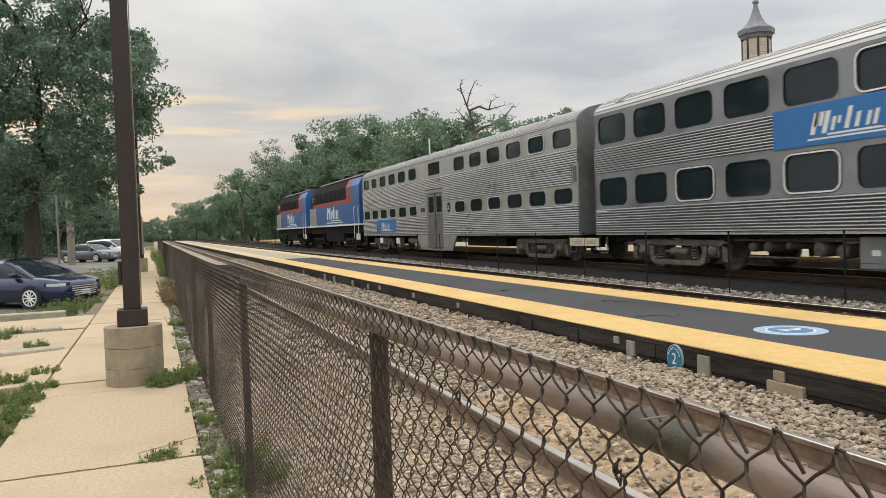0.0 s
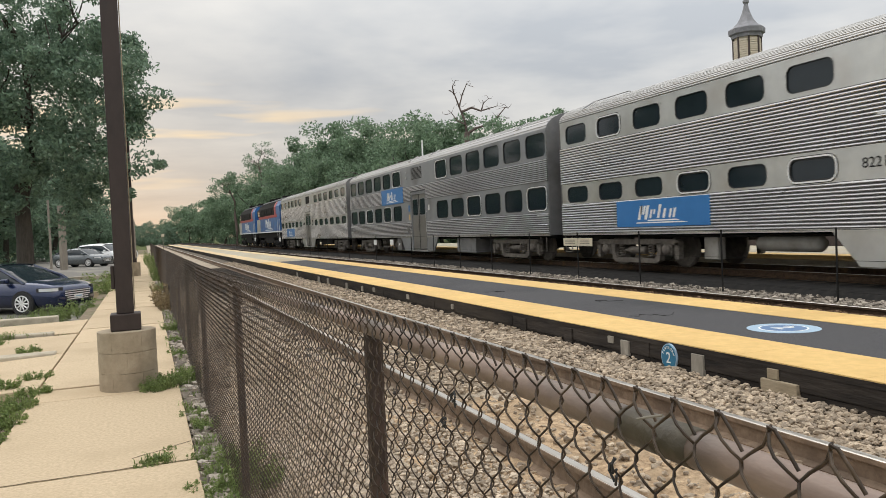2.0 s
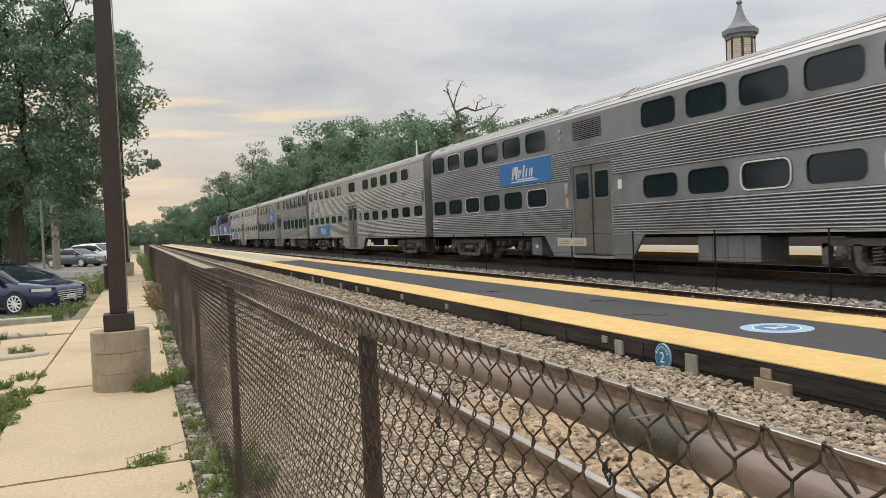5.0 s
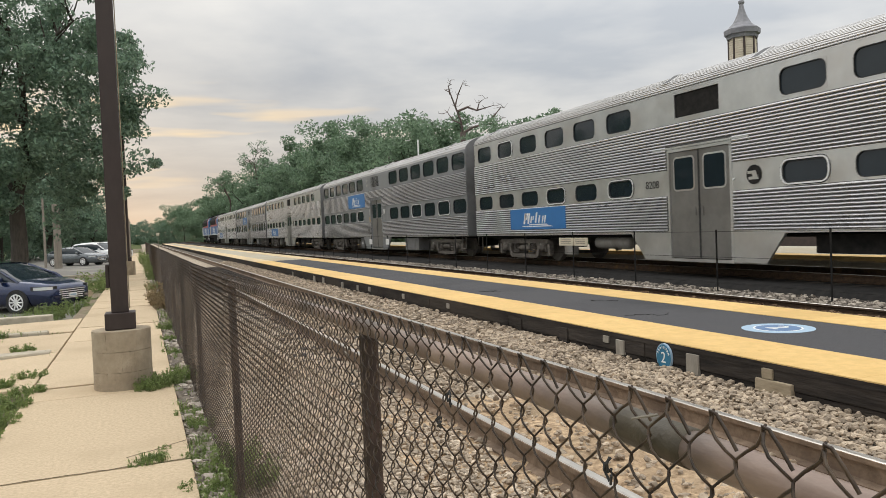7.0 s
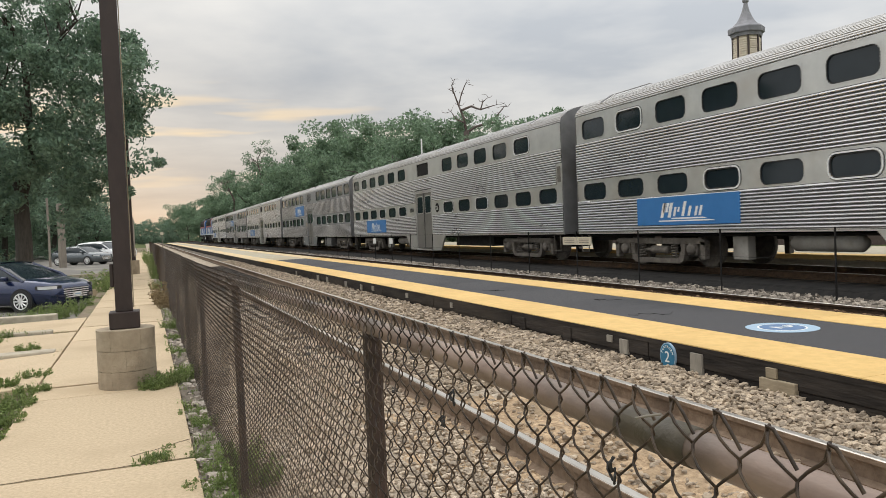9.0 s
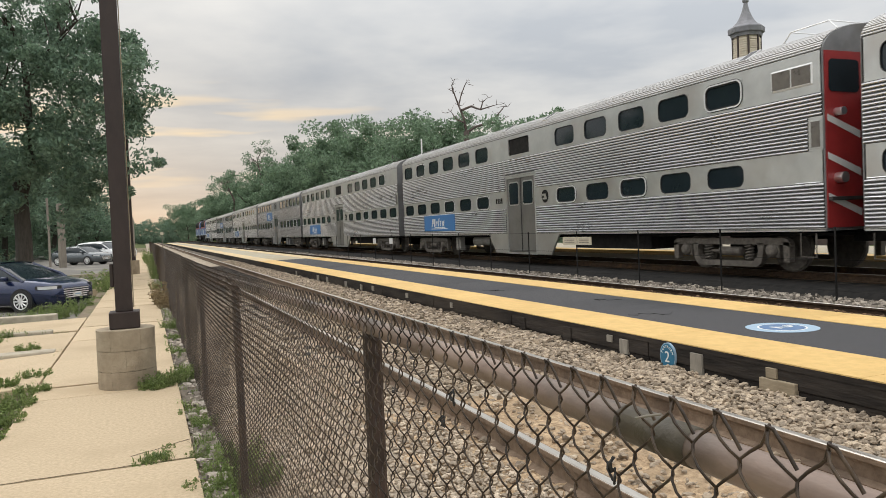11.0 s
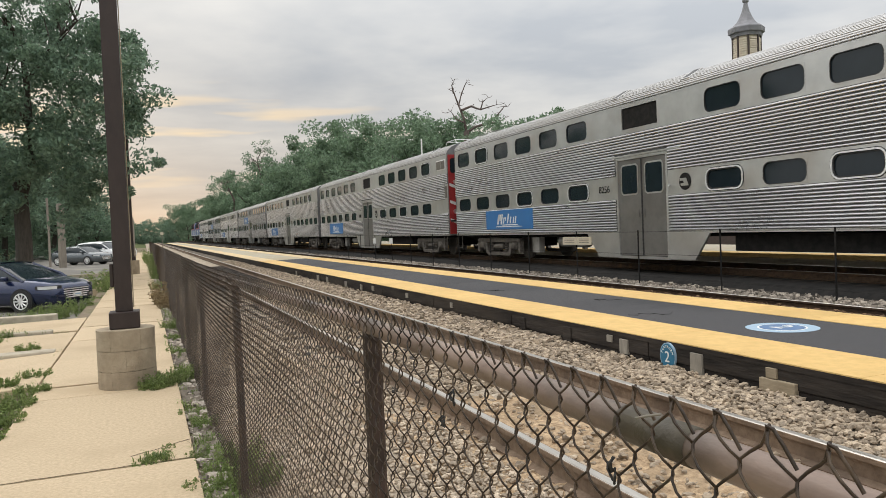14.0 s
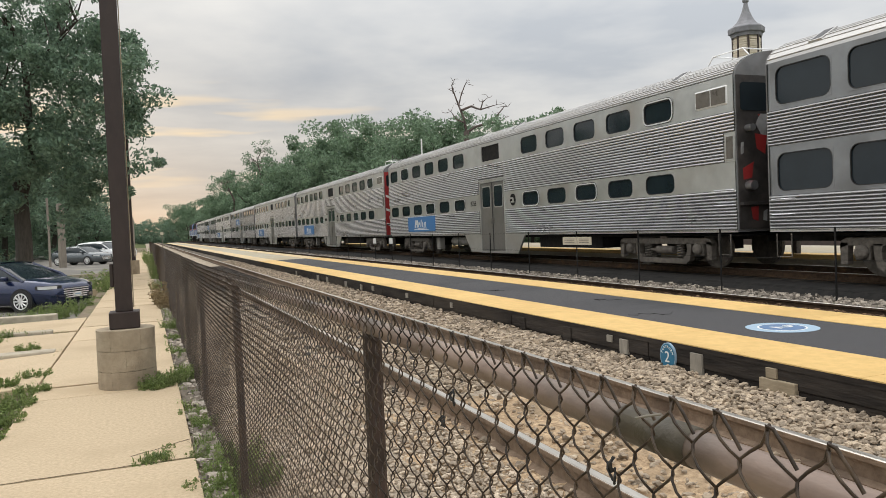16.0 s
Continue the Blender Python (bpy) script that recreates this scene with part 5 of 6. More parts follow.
def wood_pole(x, y, z0, tall, r, label):
    bm = bmesh.new()
    tube(bm, [(x, y, z0), (x + 0.02, y, z0 + tall * 0.5), (x, y, z0 + tall)], [r, r * 0.95, r * 0.88], 14)
    return tagged(part("utility_pole", bm, WOOD, None, label), "", "pole", "poles by the lot")


wood_pole(-5.35, 58.5, -0.4, 4.6, 0.26, "thick weathered grey wooden pole")
wood_pole(-6.5, 62.0, -0.4, 5.2, 0.09, "thin grey pole beside the parking lot")
wood_pole(-11.3, 66.0, -0.4, 2.3, 0.05, "thin sign post by the lawn")
wood_pole(-0.75, 58.0, -0.4, 3.4, 0.13, "dark post beside the pavement")
bm = bmesh.new()
box(bm, -11.55, -11.05, 65.9, 65.94, 0.95, 1.75, 0.01)
sg = tagged(part("parking_sign", bm, WHITE, None, "small white parking sign on a post"), "", "sign")
bm = bmesh.new()
for k in range(3):
    box(bm, -11.45, -11.15, 65.89, 65.898, 1.1 + 0.18 * k, 1.17 + 0.18 * k)
part("text_bar", bm, RED, sg)
for x, y, z0 in ((2.5, 120.0, 2.0),):
    s = thing("track_marker", "small tan marker board on a post by the line", "sign", "track markers")
    bm = bmesh.new()
    box(bm, x - 0.22, x + 0.22, y, y + 0.06, z0, z0 + 0.4, 0.01)
    part("board", bm, CREAM, s)
    bm = bmesh.new()
    box(bm, x - 0.05, x + 0.05, y + 0.06, y + 0.14, -0.35, z0 + 0.4)
    part("post", bm, WOOD, s)
for p0, p1 in (((-13.0, 24.0, 13.6), (-8.6, 40.5, 7.4)), ((-12.2, 24.0, 13.9), (-8.5, 40.4, 7.0))):
    bm = bmesh.new()
    a, b = Vector(p0), Vector(p1)
    tube(bm, [a + (b - a) * k / 8 - Vector((0, 0, 0.3 * math.sin(math.pi * k / 8))) for k in range(9)], 0.018, 5)
    tagged(part("overhead_cable", bm, RUBBER, None, "thin black overhead cable running into the trees"), "", "cable", "overhead cables")
bm = bmesh.new()
tube(bm, [(16.6, 44.8, 0.4), (16.6, 44.8, 7.1)], [0.07, 0.05], 8)
tagged(part("slim_mast", bm, WHITE, None, "slim white mast on the platform behind the train"), "", "mast")


# ---------------------------------------------------------------- station cupola behind the train
def station():
    st = thing("station_building", "brick station with a tan louvred cupola and grey bell roof", "building", at=pose(31.9, 33.0, 0, 0, 0, -14))
    bm = bmesh.new()
    box(bm, -7, 7, -5, 5, -0.4, 4.2)
    part("wall", bm, BRICK_FAR, st)
    bm = bmesh.new()
    v = [bm.verts.new(c) for c in ((-7.6, -5.6, 4.2), (7.6, -5.6, 4.2), (7.6, 5.6, 4.2), (-7.6, 5.6, 4.2), (-2, 0, 8.3), (2, 0, 8.3))]
    for f in ((0, 1, 5, 4), (1, 2, 5), (2, 3, 4, 5), (3, 0, 4), (3, 2, 1, 0)):
        bm.faces.new([v[i] for i in f])
    part("roof", bm, SLATE, st)
    R = 0.74
    bm = bmesh.new()
    prism(bm, [(R * 0.93 * math.cos(radians(22.5 + 45 * i)), R * 0.93 * math.sin(radians(22.5 + 45 * i))) for i in range(8)], 2, 7.4, 11.4)
    cu = part("cupola", bm, TAN, st, "tan octagonal cupola")
    for i in range(8):
        bm = bmesh.new()
        a = radians(22.5 + 45 * i)
        tube(bm, [(R * math.cos(a), R * math.sin(a), 7.4), (R * math.cos(a), R * math.sin(a), 11.4)], 0.05, 6)
        part("corner_post", bm, BROWN_TRIM, cu)
        mid = radians(45 * (i + 1))
        for k in range(22):
            bm = bmesh.new()
            box(bm, R * 0.86 - 0.02, R * 0.86 + 0.065, -0.215, 0.215, 0, 0.092)
            bmesh.ops.transform(bm, matrix=Matrix.Translation((0, 0, 8.55 + 0.125 * k)) @ pose(0, 0, 0, 0, 0, math.degrees(mid)) @ pose(0, 0, 0, 0, 0, 0), verts=bm.verts)
            part("slat", bm, TAN, cu)
    bm = bmesh.new()
    prof = [(0.98, 11.38), (1.02, 11.55), (1.15, 11.60), (1.17, 11.86), (1.14, 11.90), (0.86, 12.04), (0.60, 12.25), (0.42, 12.50), (0.27, 12.80), (0.17, 13.10), (0.12, 13.3), (0.20, 13.38), (0.20, 13.48), (0.06, 13.6), (0.04, 14.2)]
    rings = [[bm.verts.new((0.84 * r * math.cos(radians(22.5 + 45 * i)), 0.84 * r * math.sin(radians(22.5 + 45 * i)), z)) for i in range(8)] for r, z in prof]
    for a, b in zip(rings, rings[1:]):
        for i in range(8):
            bm.faces.new((a[i], a[(i + 1) % 8], b[(i + 1) % 8], b[i]))
    bm.faces.new(rings[0][::-1])
    bm.faces.new(rings[-1])
    part("bell_roof", bm, SLATE, cu, "flared grey bell-shaped roof")


station()


# ---------------------------------------------------------------- parked vehicles
def vehicle(kind, paint, label, m, detail=True):
    """Origin on the ground at the middle; +x is the front."""
    v = thing("parked_" + kind, label, "car", "parked cars", at=m)
    suv = kind == "suv"
    h, belt, w = (1.70, 1.05, 0.93) if suv else (1.44, 0.93, 0.90)
    # body as stations across its length: half width and height of sill, shoulder, bonnet line
    st = [(-2.30, 0.66, 0.42, 0.80, 0.86), (-2.22, 0.80, 0.30, 0.88, 0.98), (-1.75, 0.88, 0.22, 0.92, 1.02), (-0.9, 0.90, 0.20, 0.90, 0.95), (0.2, 0.90, 0.20, 0.88, 0.93),
          (1.0, 0.90, 0.20, 0.86, 0.94), (1.6, 0.88, 0.20, 0.83, 0.90), (2.05, 0.83, 0.19, 0.77, 0.82), (2.26, 0.72, 0.20, 0.69, 0.73), (2.34, 0.60, 0.26, 0.62, 0.66)]
    if suv:
        st = [(x, a * 1.03, b + 0.06, c + 0.14, d + 0.14) for x, a, b, c, d in st]
    bm = bmesh.new()
    rings = []
    for x, hw, z0, z1, z2 in st:
        half = [(hw * 0.86, z0), (hw * 0.98, z0 + 0.12), (hw, (z0 + z1) / 2), (hw * 0.97, z1), (hw * 0.80, z2), (hw * 0.4, z2 + 0.025)]
        loop = half + [(-a, b) for a, b in half[::-1]]
        rings.append([bm.verts.new((x, a, b)) for a, b in loop])
    for a, b in zip(rings, rings[1:]):
        for i in range(len(a)):
            bm.faces.new((a[i], b[i], b[(i + 1) % len(a)], a[(i + 1) % len(a)]))
    bm.faces.new(rings[0])
    bm.faces.new(rings[-1][::-1])
    bmesh.ops.recalc_face_normals(bm, faces=bm.faces)
    part("body", bm, paint, v, smooth=True)
    # glasshouse as a smooth shell, then the painted roof over it
    lift = 0.24 if suv else 0.0
    line = [(-2.0, 0.98), (-1.62, 1.14), (-1.15, 1.29), (-0.6, 1.395), (-0.05, 1.43), (0.35, 1.405), (0.75, 1.25), (1.12, 1.06), (1.38, 0.93)]
    if suv:
        line = [(-2.22, 1.06), (-2.12, 1.35), (-1.85, 1.60), (-1.0, 1.68), (-0.1, 1.70), (0.45, 1.62), (0.80, 1.44), (1.15, 1.22), (1.42, 1.04)]
    belt_z = 0.86 + (0.14 if suv else 0)
    bm = bmesh.new()
    rings = []
    for x, z in line:
        half = [(0.84, belt_z - 0.03), (0.80, belt_z + (z - belt_z) * 0.35), (0.72, belt_z + (z - belt_z) * 0.75), (0.60, z - 0.035), (0.30, z - 0.004)]
        rings.append([bm.verts.new((x, a, b)) for a, b in half + [(-a, b) for a, b in half[::-1]]])
    for a, b in zip(rings, rings[1:]):
        for i in range(len(a) - 1):
            bm.faces.new((a[i], b[i], b[i + 1], a[i + 1]))
    bmesh.ops.recalc_face_normals(bm, faces=bm.faces)
    part("glasshouse", bm, GLASS, v, "dark car windows", smooth=True)
    bm = bmesh.new()
    span = line[2:6] if not suv else line[2:6]
    rings = []
    for x, z in span:
        half = [(0.70, belt_z + (z - belt_z) * 0.80), (0.615, z - 0.022), (0.30, z + 0.012)]
        rings.append([bm.verts.new((x, a, b)) for a, b in half + [(-a, b) for a, b in half[::-1]]])
    for a, b in zip(rings, rings[1:]):
        for i in range(len(a) - 1):
            bm.faces.new((a[i], b[i], b[i + 1], a[i + 1]))
    bmesh.ops.recalc_face_normals(bm, faces=bm.faces)
    part("roof", bm, paint, v, smooth=True)
    for s in (-1, 1):
        for a, b in ((5, 8), (2, 0)):
            bm = bmesh.new()
            pts = [(line[q][0], s * (0.66 if q in (2, 5) else (0.72 if q in (6, 1) else 0.82)), (belt_z + (line[q][1] - belt_z) * (0.88 if q in (2, 5) else 0.8)) if q not in (0, 8) else belt_z) for q in range(min(a, b), max(a, b) + 1)]
            tube(bm, pts, 0.035, 6)
            part("pillar", bm, paint, v)
        bm = bmesh.new()
        tube(bm, [(-0.35, s * 0.82, belt_z), (-0.38, s * 0.66, 1.36 + lift)], 0.03, 6)
        part("pillar", bm, RUBBER, v)
        bm = bmesh.new()
        box(bm, 0.80, 0.96, s * 0.94 - 0.10, s * 0.94 + 0.10, belt_z + 0.04, belt_z + 0.17, 0.04)
        part("mirror", bm, paint, v)
        bm = bmesh.new()
        dz = 0.16 if suv else 0
        prism(bm, [(1.78, s * 0.852), (2.05, s * 0.822), (2.20, s * 0.745), (2.295, s * 0.655), (2.34, s * 0.54), (2.2, s * 0.52), (2.0, s * 0.70)], 2, 0.625 + dz, 0.735 + dz)
        lamp = part("headlamp", bm, RUBBER, v, "thin swept headlamp")
        bm = bmesh.new()
        prism(bm, [(1.86, s * 0.856), (2.06, s * 0.828), (2.21, s * 0.750), (2.305, s * 0.660), (2.29, s * 0.65), (2.05, s * 0.80)], 2, 0.638 + dz, 0.722 + dz)
        part("lens", bm, LENS, lamp)
        bm = bmesh.new()
        prism(bm, [(2.14, s * 0.775), (2.30, s * 0.665), (2.28, s * 0.64), (2.12, s * 0.74)], 2, 0.36 + dz, 0.44 + dz)
        part("fog_light_bay", bm, RUBBER, v)
        for x in (-1.36, 1.36):
            # black disc drawn as the shade in the gap round the wheel
            bm = bmesh.new()
            tube(bm, [(x, s * 0.60, 0.33), (x, s * 0.897, 0.33), (x, s * 0.897, 0.33), (x, s * 0.885, 0.33)], [0.35, 0.35, 0.32, 0.31], 28)
            part("wheel_arch", bm, RUBBER, v)
    up = 0.12 if suv else 0.0
    arc = [(2.30, -0.56), (2.345, -0.44), (2.352, 0.0), (2.345, 0.44), (2.30, 0.56), (2.2, 0.5), (2.2, -0.5)]
    bm = bmesh.new()
    prism(bm, arc, 2, 0.34 + up, 0.64 + up)
    gr = part("grille", bm, RUBBER, v)
    for k in range(5):
        wide = 1.0 if k > 1 else 0.86
        bm = bmesh.new()
        prism(bm, [(a + 0.008, b * wide) for a, b in arc], 2, 0.37 + up + 0.058 * k, 0.391 + up + 0.058 * k)
        part("grille_bar", bm, CHROME, gr)
    bm = bmesh.new()
    box(bm, 2.350, 2.372, -0.15, 0.15, 0.40 + up, 0.50 + up, 0.006)
    plate = part("front_plate", bm, WHITE, v, "white plate with plain bars")
    bm = bmesh.new()
    box(bm, 2.370, 2.375, -0.11, 0.11, 0.43 + up, 0.47 + up)
    part("plate_bar", bm, DECAL, plate)
    for x in (-1.36, 1.36):
        for s in (-1, 1):
            bm = bmesh.new()
            y0, y1 = s * 0.70, s * 0.91
            prof = [0.25, 0.31, 0.325, 0.325, 0.31, 0.22]
            ys = [y0, y0, y0 + (y1 - y0) * 0.2, y0 + (y1 - y0) * 0.8, y1, y1]
            tube(bm, [(x, yy + 0.0005 * i * s, 0.325) for i, yy in enumerate(ys)], prof, 28)
            wh = part("wheel", bm, RUBBER, v)
            bm = bmesh.new()
            for k in range(10):
                a = k * math.tau / 10
                ca, sa = math.cos(a), math.sin(a)
                tube(bm, [(x + 0.03 * ca, s * 0.922, 0.325 + 0.03 * sa), (x + 0.205 * ca, s * 0.918, 0.325 + 0.205 * sa)], 0.021, 5)
            tube(bm, [(x, s * 0.90, 0.325), (x, s * 0.925, 0.325)], 0.05, 10)
            ring = [(x + 0.215 * math.cos(k * math.tau / 24), s * 0.915, 0.325 + 0.215 * math.sin(k * math.tau / 24)) for k in range(25)]
            tube(bm, ring, 0.018, 5)
            part("rim", bm, CHROME, wh, "silver spoked rim")
    return v


vehicle("sedan", CAR_BLUE, "dark metallic blue sedan parked nose to the pavement", pose(-3.56, 23.35, -0.28, 0, 0, -36) @ Matrix.Diagonal((0.97, 0.97, 0.925, 1)))
vehicle("sedan", CAR_GREY, "dark grey sedan parked in the far bays", pose(-4.55, 63.5, -0.27, 0, 0, -38))
vehicle("suv", CAR_WHITE, "white estate car parked beyond the grey sedan", pose(-3.3, 69.5, -0.27, 0, 0, -38))
vehicle("suv", CAR_WHITE, "white van-like car far along the lot", pose(-2.9, 77.0, -0.27, 0, 0, -38))
vehicle("suv", CAR_GREY, "dark car parked by the lawn under trees", pose(-16.5, 75.0, -0.33, 0, 0, 20))


# ---------------------------------------------------------------- trees
def leaf_cards(rng, centres, radii, per, size, flat=0.75):
    """Many small pointed leaves strewn through clumps."""
    c = np.repeat(centres, per, 0)
    r = np.repeat(radii, per)
    n = len(c)
    d = rng.normal(size=(n, 3))
    d /= np.linalg.norm(d, axis=1)[:, None]
    p = c + d * (r * rng.uniform(0.15, 1, n) ** 0.55)[:, None] * np.array([1, 1, flat])
    a = rng.normal(size=(n, 3))
    a /= np.linalg.norm(a, axis=1)[:, None]
    b = np.cross(a, rng.normal(size=(n, 3)))
    b /= np.linalg.norm(b, axis=1)[:, None]
    s = (size * rng.uniform(0.6, 1.25, n))[:, None]
    V = np.stack([p - a * s, p + b * s * 0.45 - a * s * 0.1, p + a * s, p - b * s * 0.45 - a * s * 0.1], 1).reshape(-1, 3)
    return V, np.arange(n * 4).reshape(-1, 4)


def limb_mesh(bm, rng, base, top, r0, spread, count, levels=2, bend=0.14):
    """A leaning trunk with limbs that fork; returns the tips."""
    tips = []

    def grow(p, d, length, r, level):
        pts, rad = [p], [r]
        q = p
        for k in range(4):
            d = (d + Vector(rng.normal(0, bend, 3))).normalized()
            q = q + d * length / 4
            pts.append(q)
            rad.append(r * (1 - 0.17 * (k + 1)))
        tube(bm, pts, rad, 7 if level == 0 else 5, False)
        if level == levels:
            tips.append(q)
            return
        for k in range(count):
            at = pts[2 + k % 3]
            ang = rng.uniform(0, math.tau)
            nd = (d * 0.75 + Vector((math.cos(ang), math.sin(ang), rng.uniform(-0.1, 0.5))) * spread).normalized()
            grow(at, nd, length * rng.uniform(0.5, 0.75), r * 0.45, level + 1)
    d = (Vector(top) - Vector(base))
    grow(Vector(base), d.normalized(), d.length, r0, 0)
    return tips


def near_tree(x, y, z, seed, height, crown_c, crown_r, n_clump, per, leaf, label):
    rng = np.random.RandomState(seed)
    t = thing("tree", label, "tree", at=Matrix.Translation((x, y, z)))
    bm = bmesh.new()
    tube(bm, [(0, 0, -0.3), (0.02, 0, 0.4), (0.05, 0, 2.0), (0.0, 0.05, 4.2)], [0.40, 0.31, 0.28, 0.24], 14, False)
    limb_mesh(bm, rng, (0, 0.05, 3.4), (0.2, 0.1, height * 0.78), 0.22, 0.9, 6, 2)
    part("trunk", bm, BARK, t, smooth=True)
    cs, rs = [], []
    cx, cy, cz = crown_c
    while len(cs) < n_clump:
        d = rng.normal(size=3)
        d /= np.linalg.norm(d)
        k = rng.uniform(0.15, 1.0) ** 0.5
        wob = 1 + 0.05 * math.sin(5 * math.atan2(d[1], d[0]) + seed) + 0.06 * math.sin(9 * d[2] + 4 * d[0] + seed)
        cs.append((cx + d[0] * crown_r[0] * k * wob, cy + d[1] * crown_r[1] * k * wob, cz + d[2] * crown_r[2] * k * wob))
        rs.append(rng.uniform(0.35, 1.0) * (1.1 if k < 0.7 else 0.8))
    V, F = leaf_cards(rng, np.array(cs), np.array(rs), per, leaf)
    raw("crown", V, F, LEAF, t, "dense dark green leaves with small gaps")
    return t


near_tree(-4.2, 31.7, -0.3, 3, 12.0, (0.85, 0, 7.2), (4.3, 3.0, 5.2), 295, 170, 0.098, "broad dark green tree standing beside the parking lot")
near_tree(-8.6, 40.5, -0.3, 8, 9.5, (0.0, 0, 4.9), (4.6, 3.4, 3.6), 100, 260, 0.11, "dark green tree behind the parking lot")


def tree_template(seed, shape, leaf_mat, n_clump=62, per=200, leaf=0.16):
    """A ten metre tree, to be copied along the line."""
    rng = np.random.RandomState(seed)
    t = thing("tree", "full green tree in the row behind the line", "tree", "trees behind the line", at=Matrix.Translation((0, 0, -50)))
    bm = bmesh.new()
    limb_mesh(bm, rng, (0, 0, -0.3), (rng.uniform(-0.4, 0.4), 0, 5.2), 0.24, 0.9, 4, 2)
    part("trunk", bm, BARK, t)
    cs, rs = [], []
    for i in range(n_clump):
        d = rng.normal(size=3)
        d /= np.linalg.norm(d)
        k = rng.uniform(0.2, 1.0) ** 0.45
        wob = 1 + 0.2 * math.sin(4 * math.atan2(d[1], d[0]) + seed) + 0.15 * math.sin(6 * d[2] + seed * 2)
        z = shape[2] + d[2] * shape[3] * k * wob
        cs.append((d[0] * shape[0] * k * wob, d[1] * shape[1] * k * wob, max(z, 0.6)))
        rs.append(rng.uniform(0.55, 1.35))
    V, F = leaf_cards(rng, np.array(cs), np.array(rs), per, leaf, 0.7)
    raw("crown", V, F, leaf_mat, t, "uneven leafy crown")
    return t


def bare_tree(name_label, x, y, stem, reach, seed, levels=3, leaves=0):
    """A tall bare stem that forks only at its top; leaves, if any, sit at the twig ends."""
    rng = np.random.RandomState(seed)
    t = thing("bare_tree", name_label, "tree", at=Matrix.Translation((x, y, -0.3)))
    bm = bmesh.new()
    tube(bm, [(0, 0, 0), (0.15, 0, stem * 0.35), (-0.1, 0.1, stem * 0.7), (0, 0, stem)], [0.32, 0.27, 0.22, 0.18], 8, False)
    tips = limb_mesh(bm, rng, (0, 0, stem - 0.1), (0.25, 0, stem + reach), 0.18, 1.15, 5, levels, 0.22 if leaves else 0.30)
    part("trunk", bm, DEADWOOD, t)
    if leaves:
        V, F = leaf_cards(rng, np.array([tuple(p) for p in tips]), np.full(len(tips), 0.8), leaves, 0.17)
        raw("crown", V, F, LEAF_FAR, t, "thin scattered leaves")
    return t


def dead_tree(x, y):
    """A dead tree with a few thick crooked limbs that end in short twigs."""
    rng = np.random.RandomState(6)
    t = thing("bare_tree", "dead leafless tree with crooked limbs over the green row", "tree", at=Matrix.Translation((x, y, -0.3)) @ pose(0, 0, 0, 0, 0, -23.8))
    bm = bmesh.new()
    tube(bm, [(0, 0, 0), (0.2, 0, 4.0), (-0.1, 0, 8.0), (0, 0, 10.9)], [0.42, 0.36, 0.30, 0.26], 8, False)
    limbs = ([(0, 10.3), (-0.15, 11.3), (-0.5, 12.3), (-0.85, 13.3), (-1.2, 13.5)], [(-0.5, 12.3), (-0.25, 13.2), (0.1, 13.9), (0.3, 13.8)], [(-0.85, 13.2), (-0.95, 13.8), (-0.7, 14.2)],
             [(-0.3, 11.9), (0.4, 12.2), (1.1, 11.9), (1.7, 12.1), (2.3, 12.2)], [(0, 10.3), (0.7, 10.7), (1.6, 10.9), (2.3, 11.4), (2.9, 12.1), (3.1, 12.0)], [(1.6, 10.9), (2.4, 10.9), (3.0, 11.3)],
             [(-0.15, 11.0), (-0.7, 11.3), (-1.1, 11.9), (-1.5, 11.8)], [(1.1, 11.9), (1.3, 12.5), (1.7, 12.8)])
    for pts in limbs:
        q = [Vector((a * 1.3, rng.uniform(-0.3, 0.3), (b - 10.3) * 1.3 + 10.8)) for a, b in pts]
        r = 0.14 if len(pts) > 4 else 0.085
        tube(bm, q, [r * (1 - 0.8 * k / (len(q) - 1)) for k in range(len(q))], 6, False)
        for k in range(1, len(q)):
            for e in range(2):
                d = Vector((rng.uniform(-1, 1), rng.uniform(-0.5, 0.5), rng.uniform(-0.4, 0.9)))
                m = q[k] + d * 0.35
                tube(bm, [q[k], m, m + Vector((rng.uniform(-0.5, 0.5), 0, rng.uniform(-0.2, 0.45)))], [0.028, 0.02, 0.008], 4, False)
    part("trunk", bm, DEADWOOD, t)
    return t


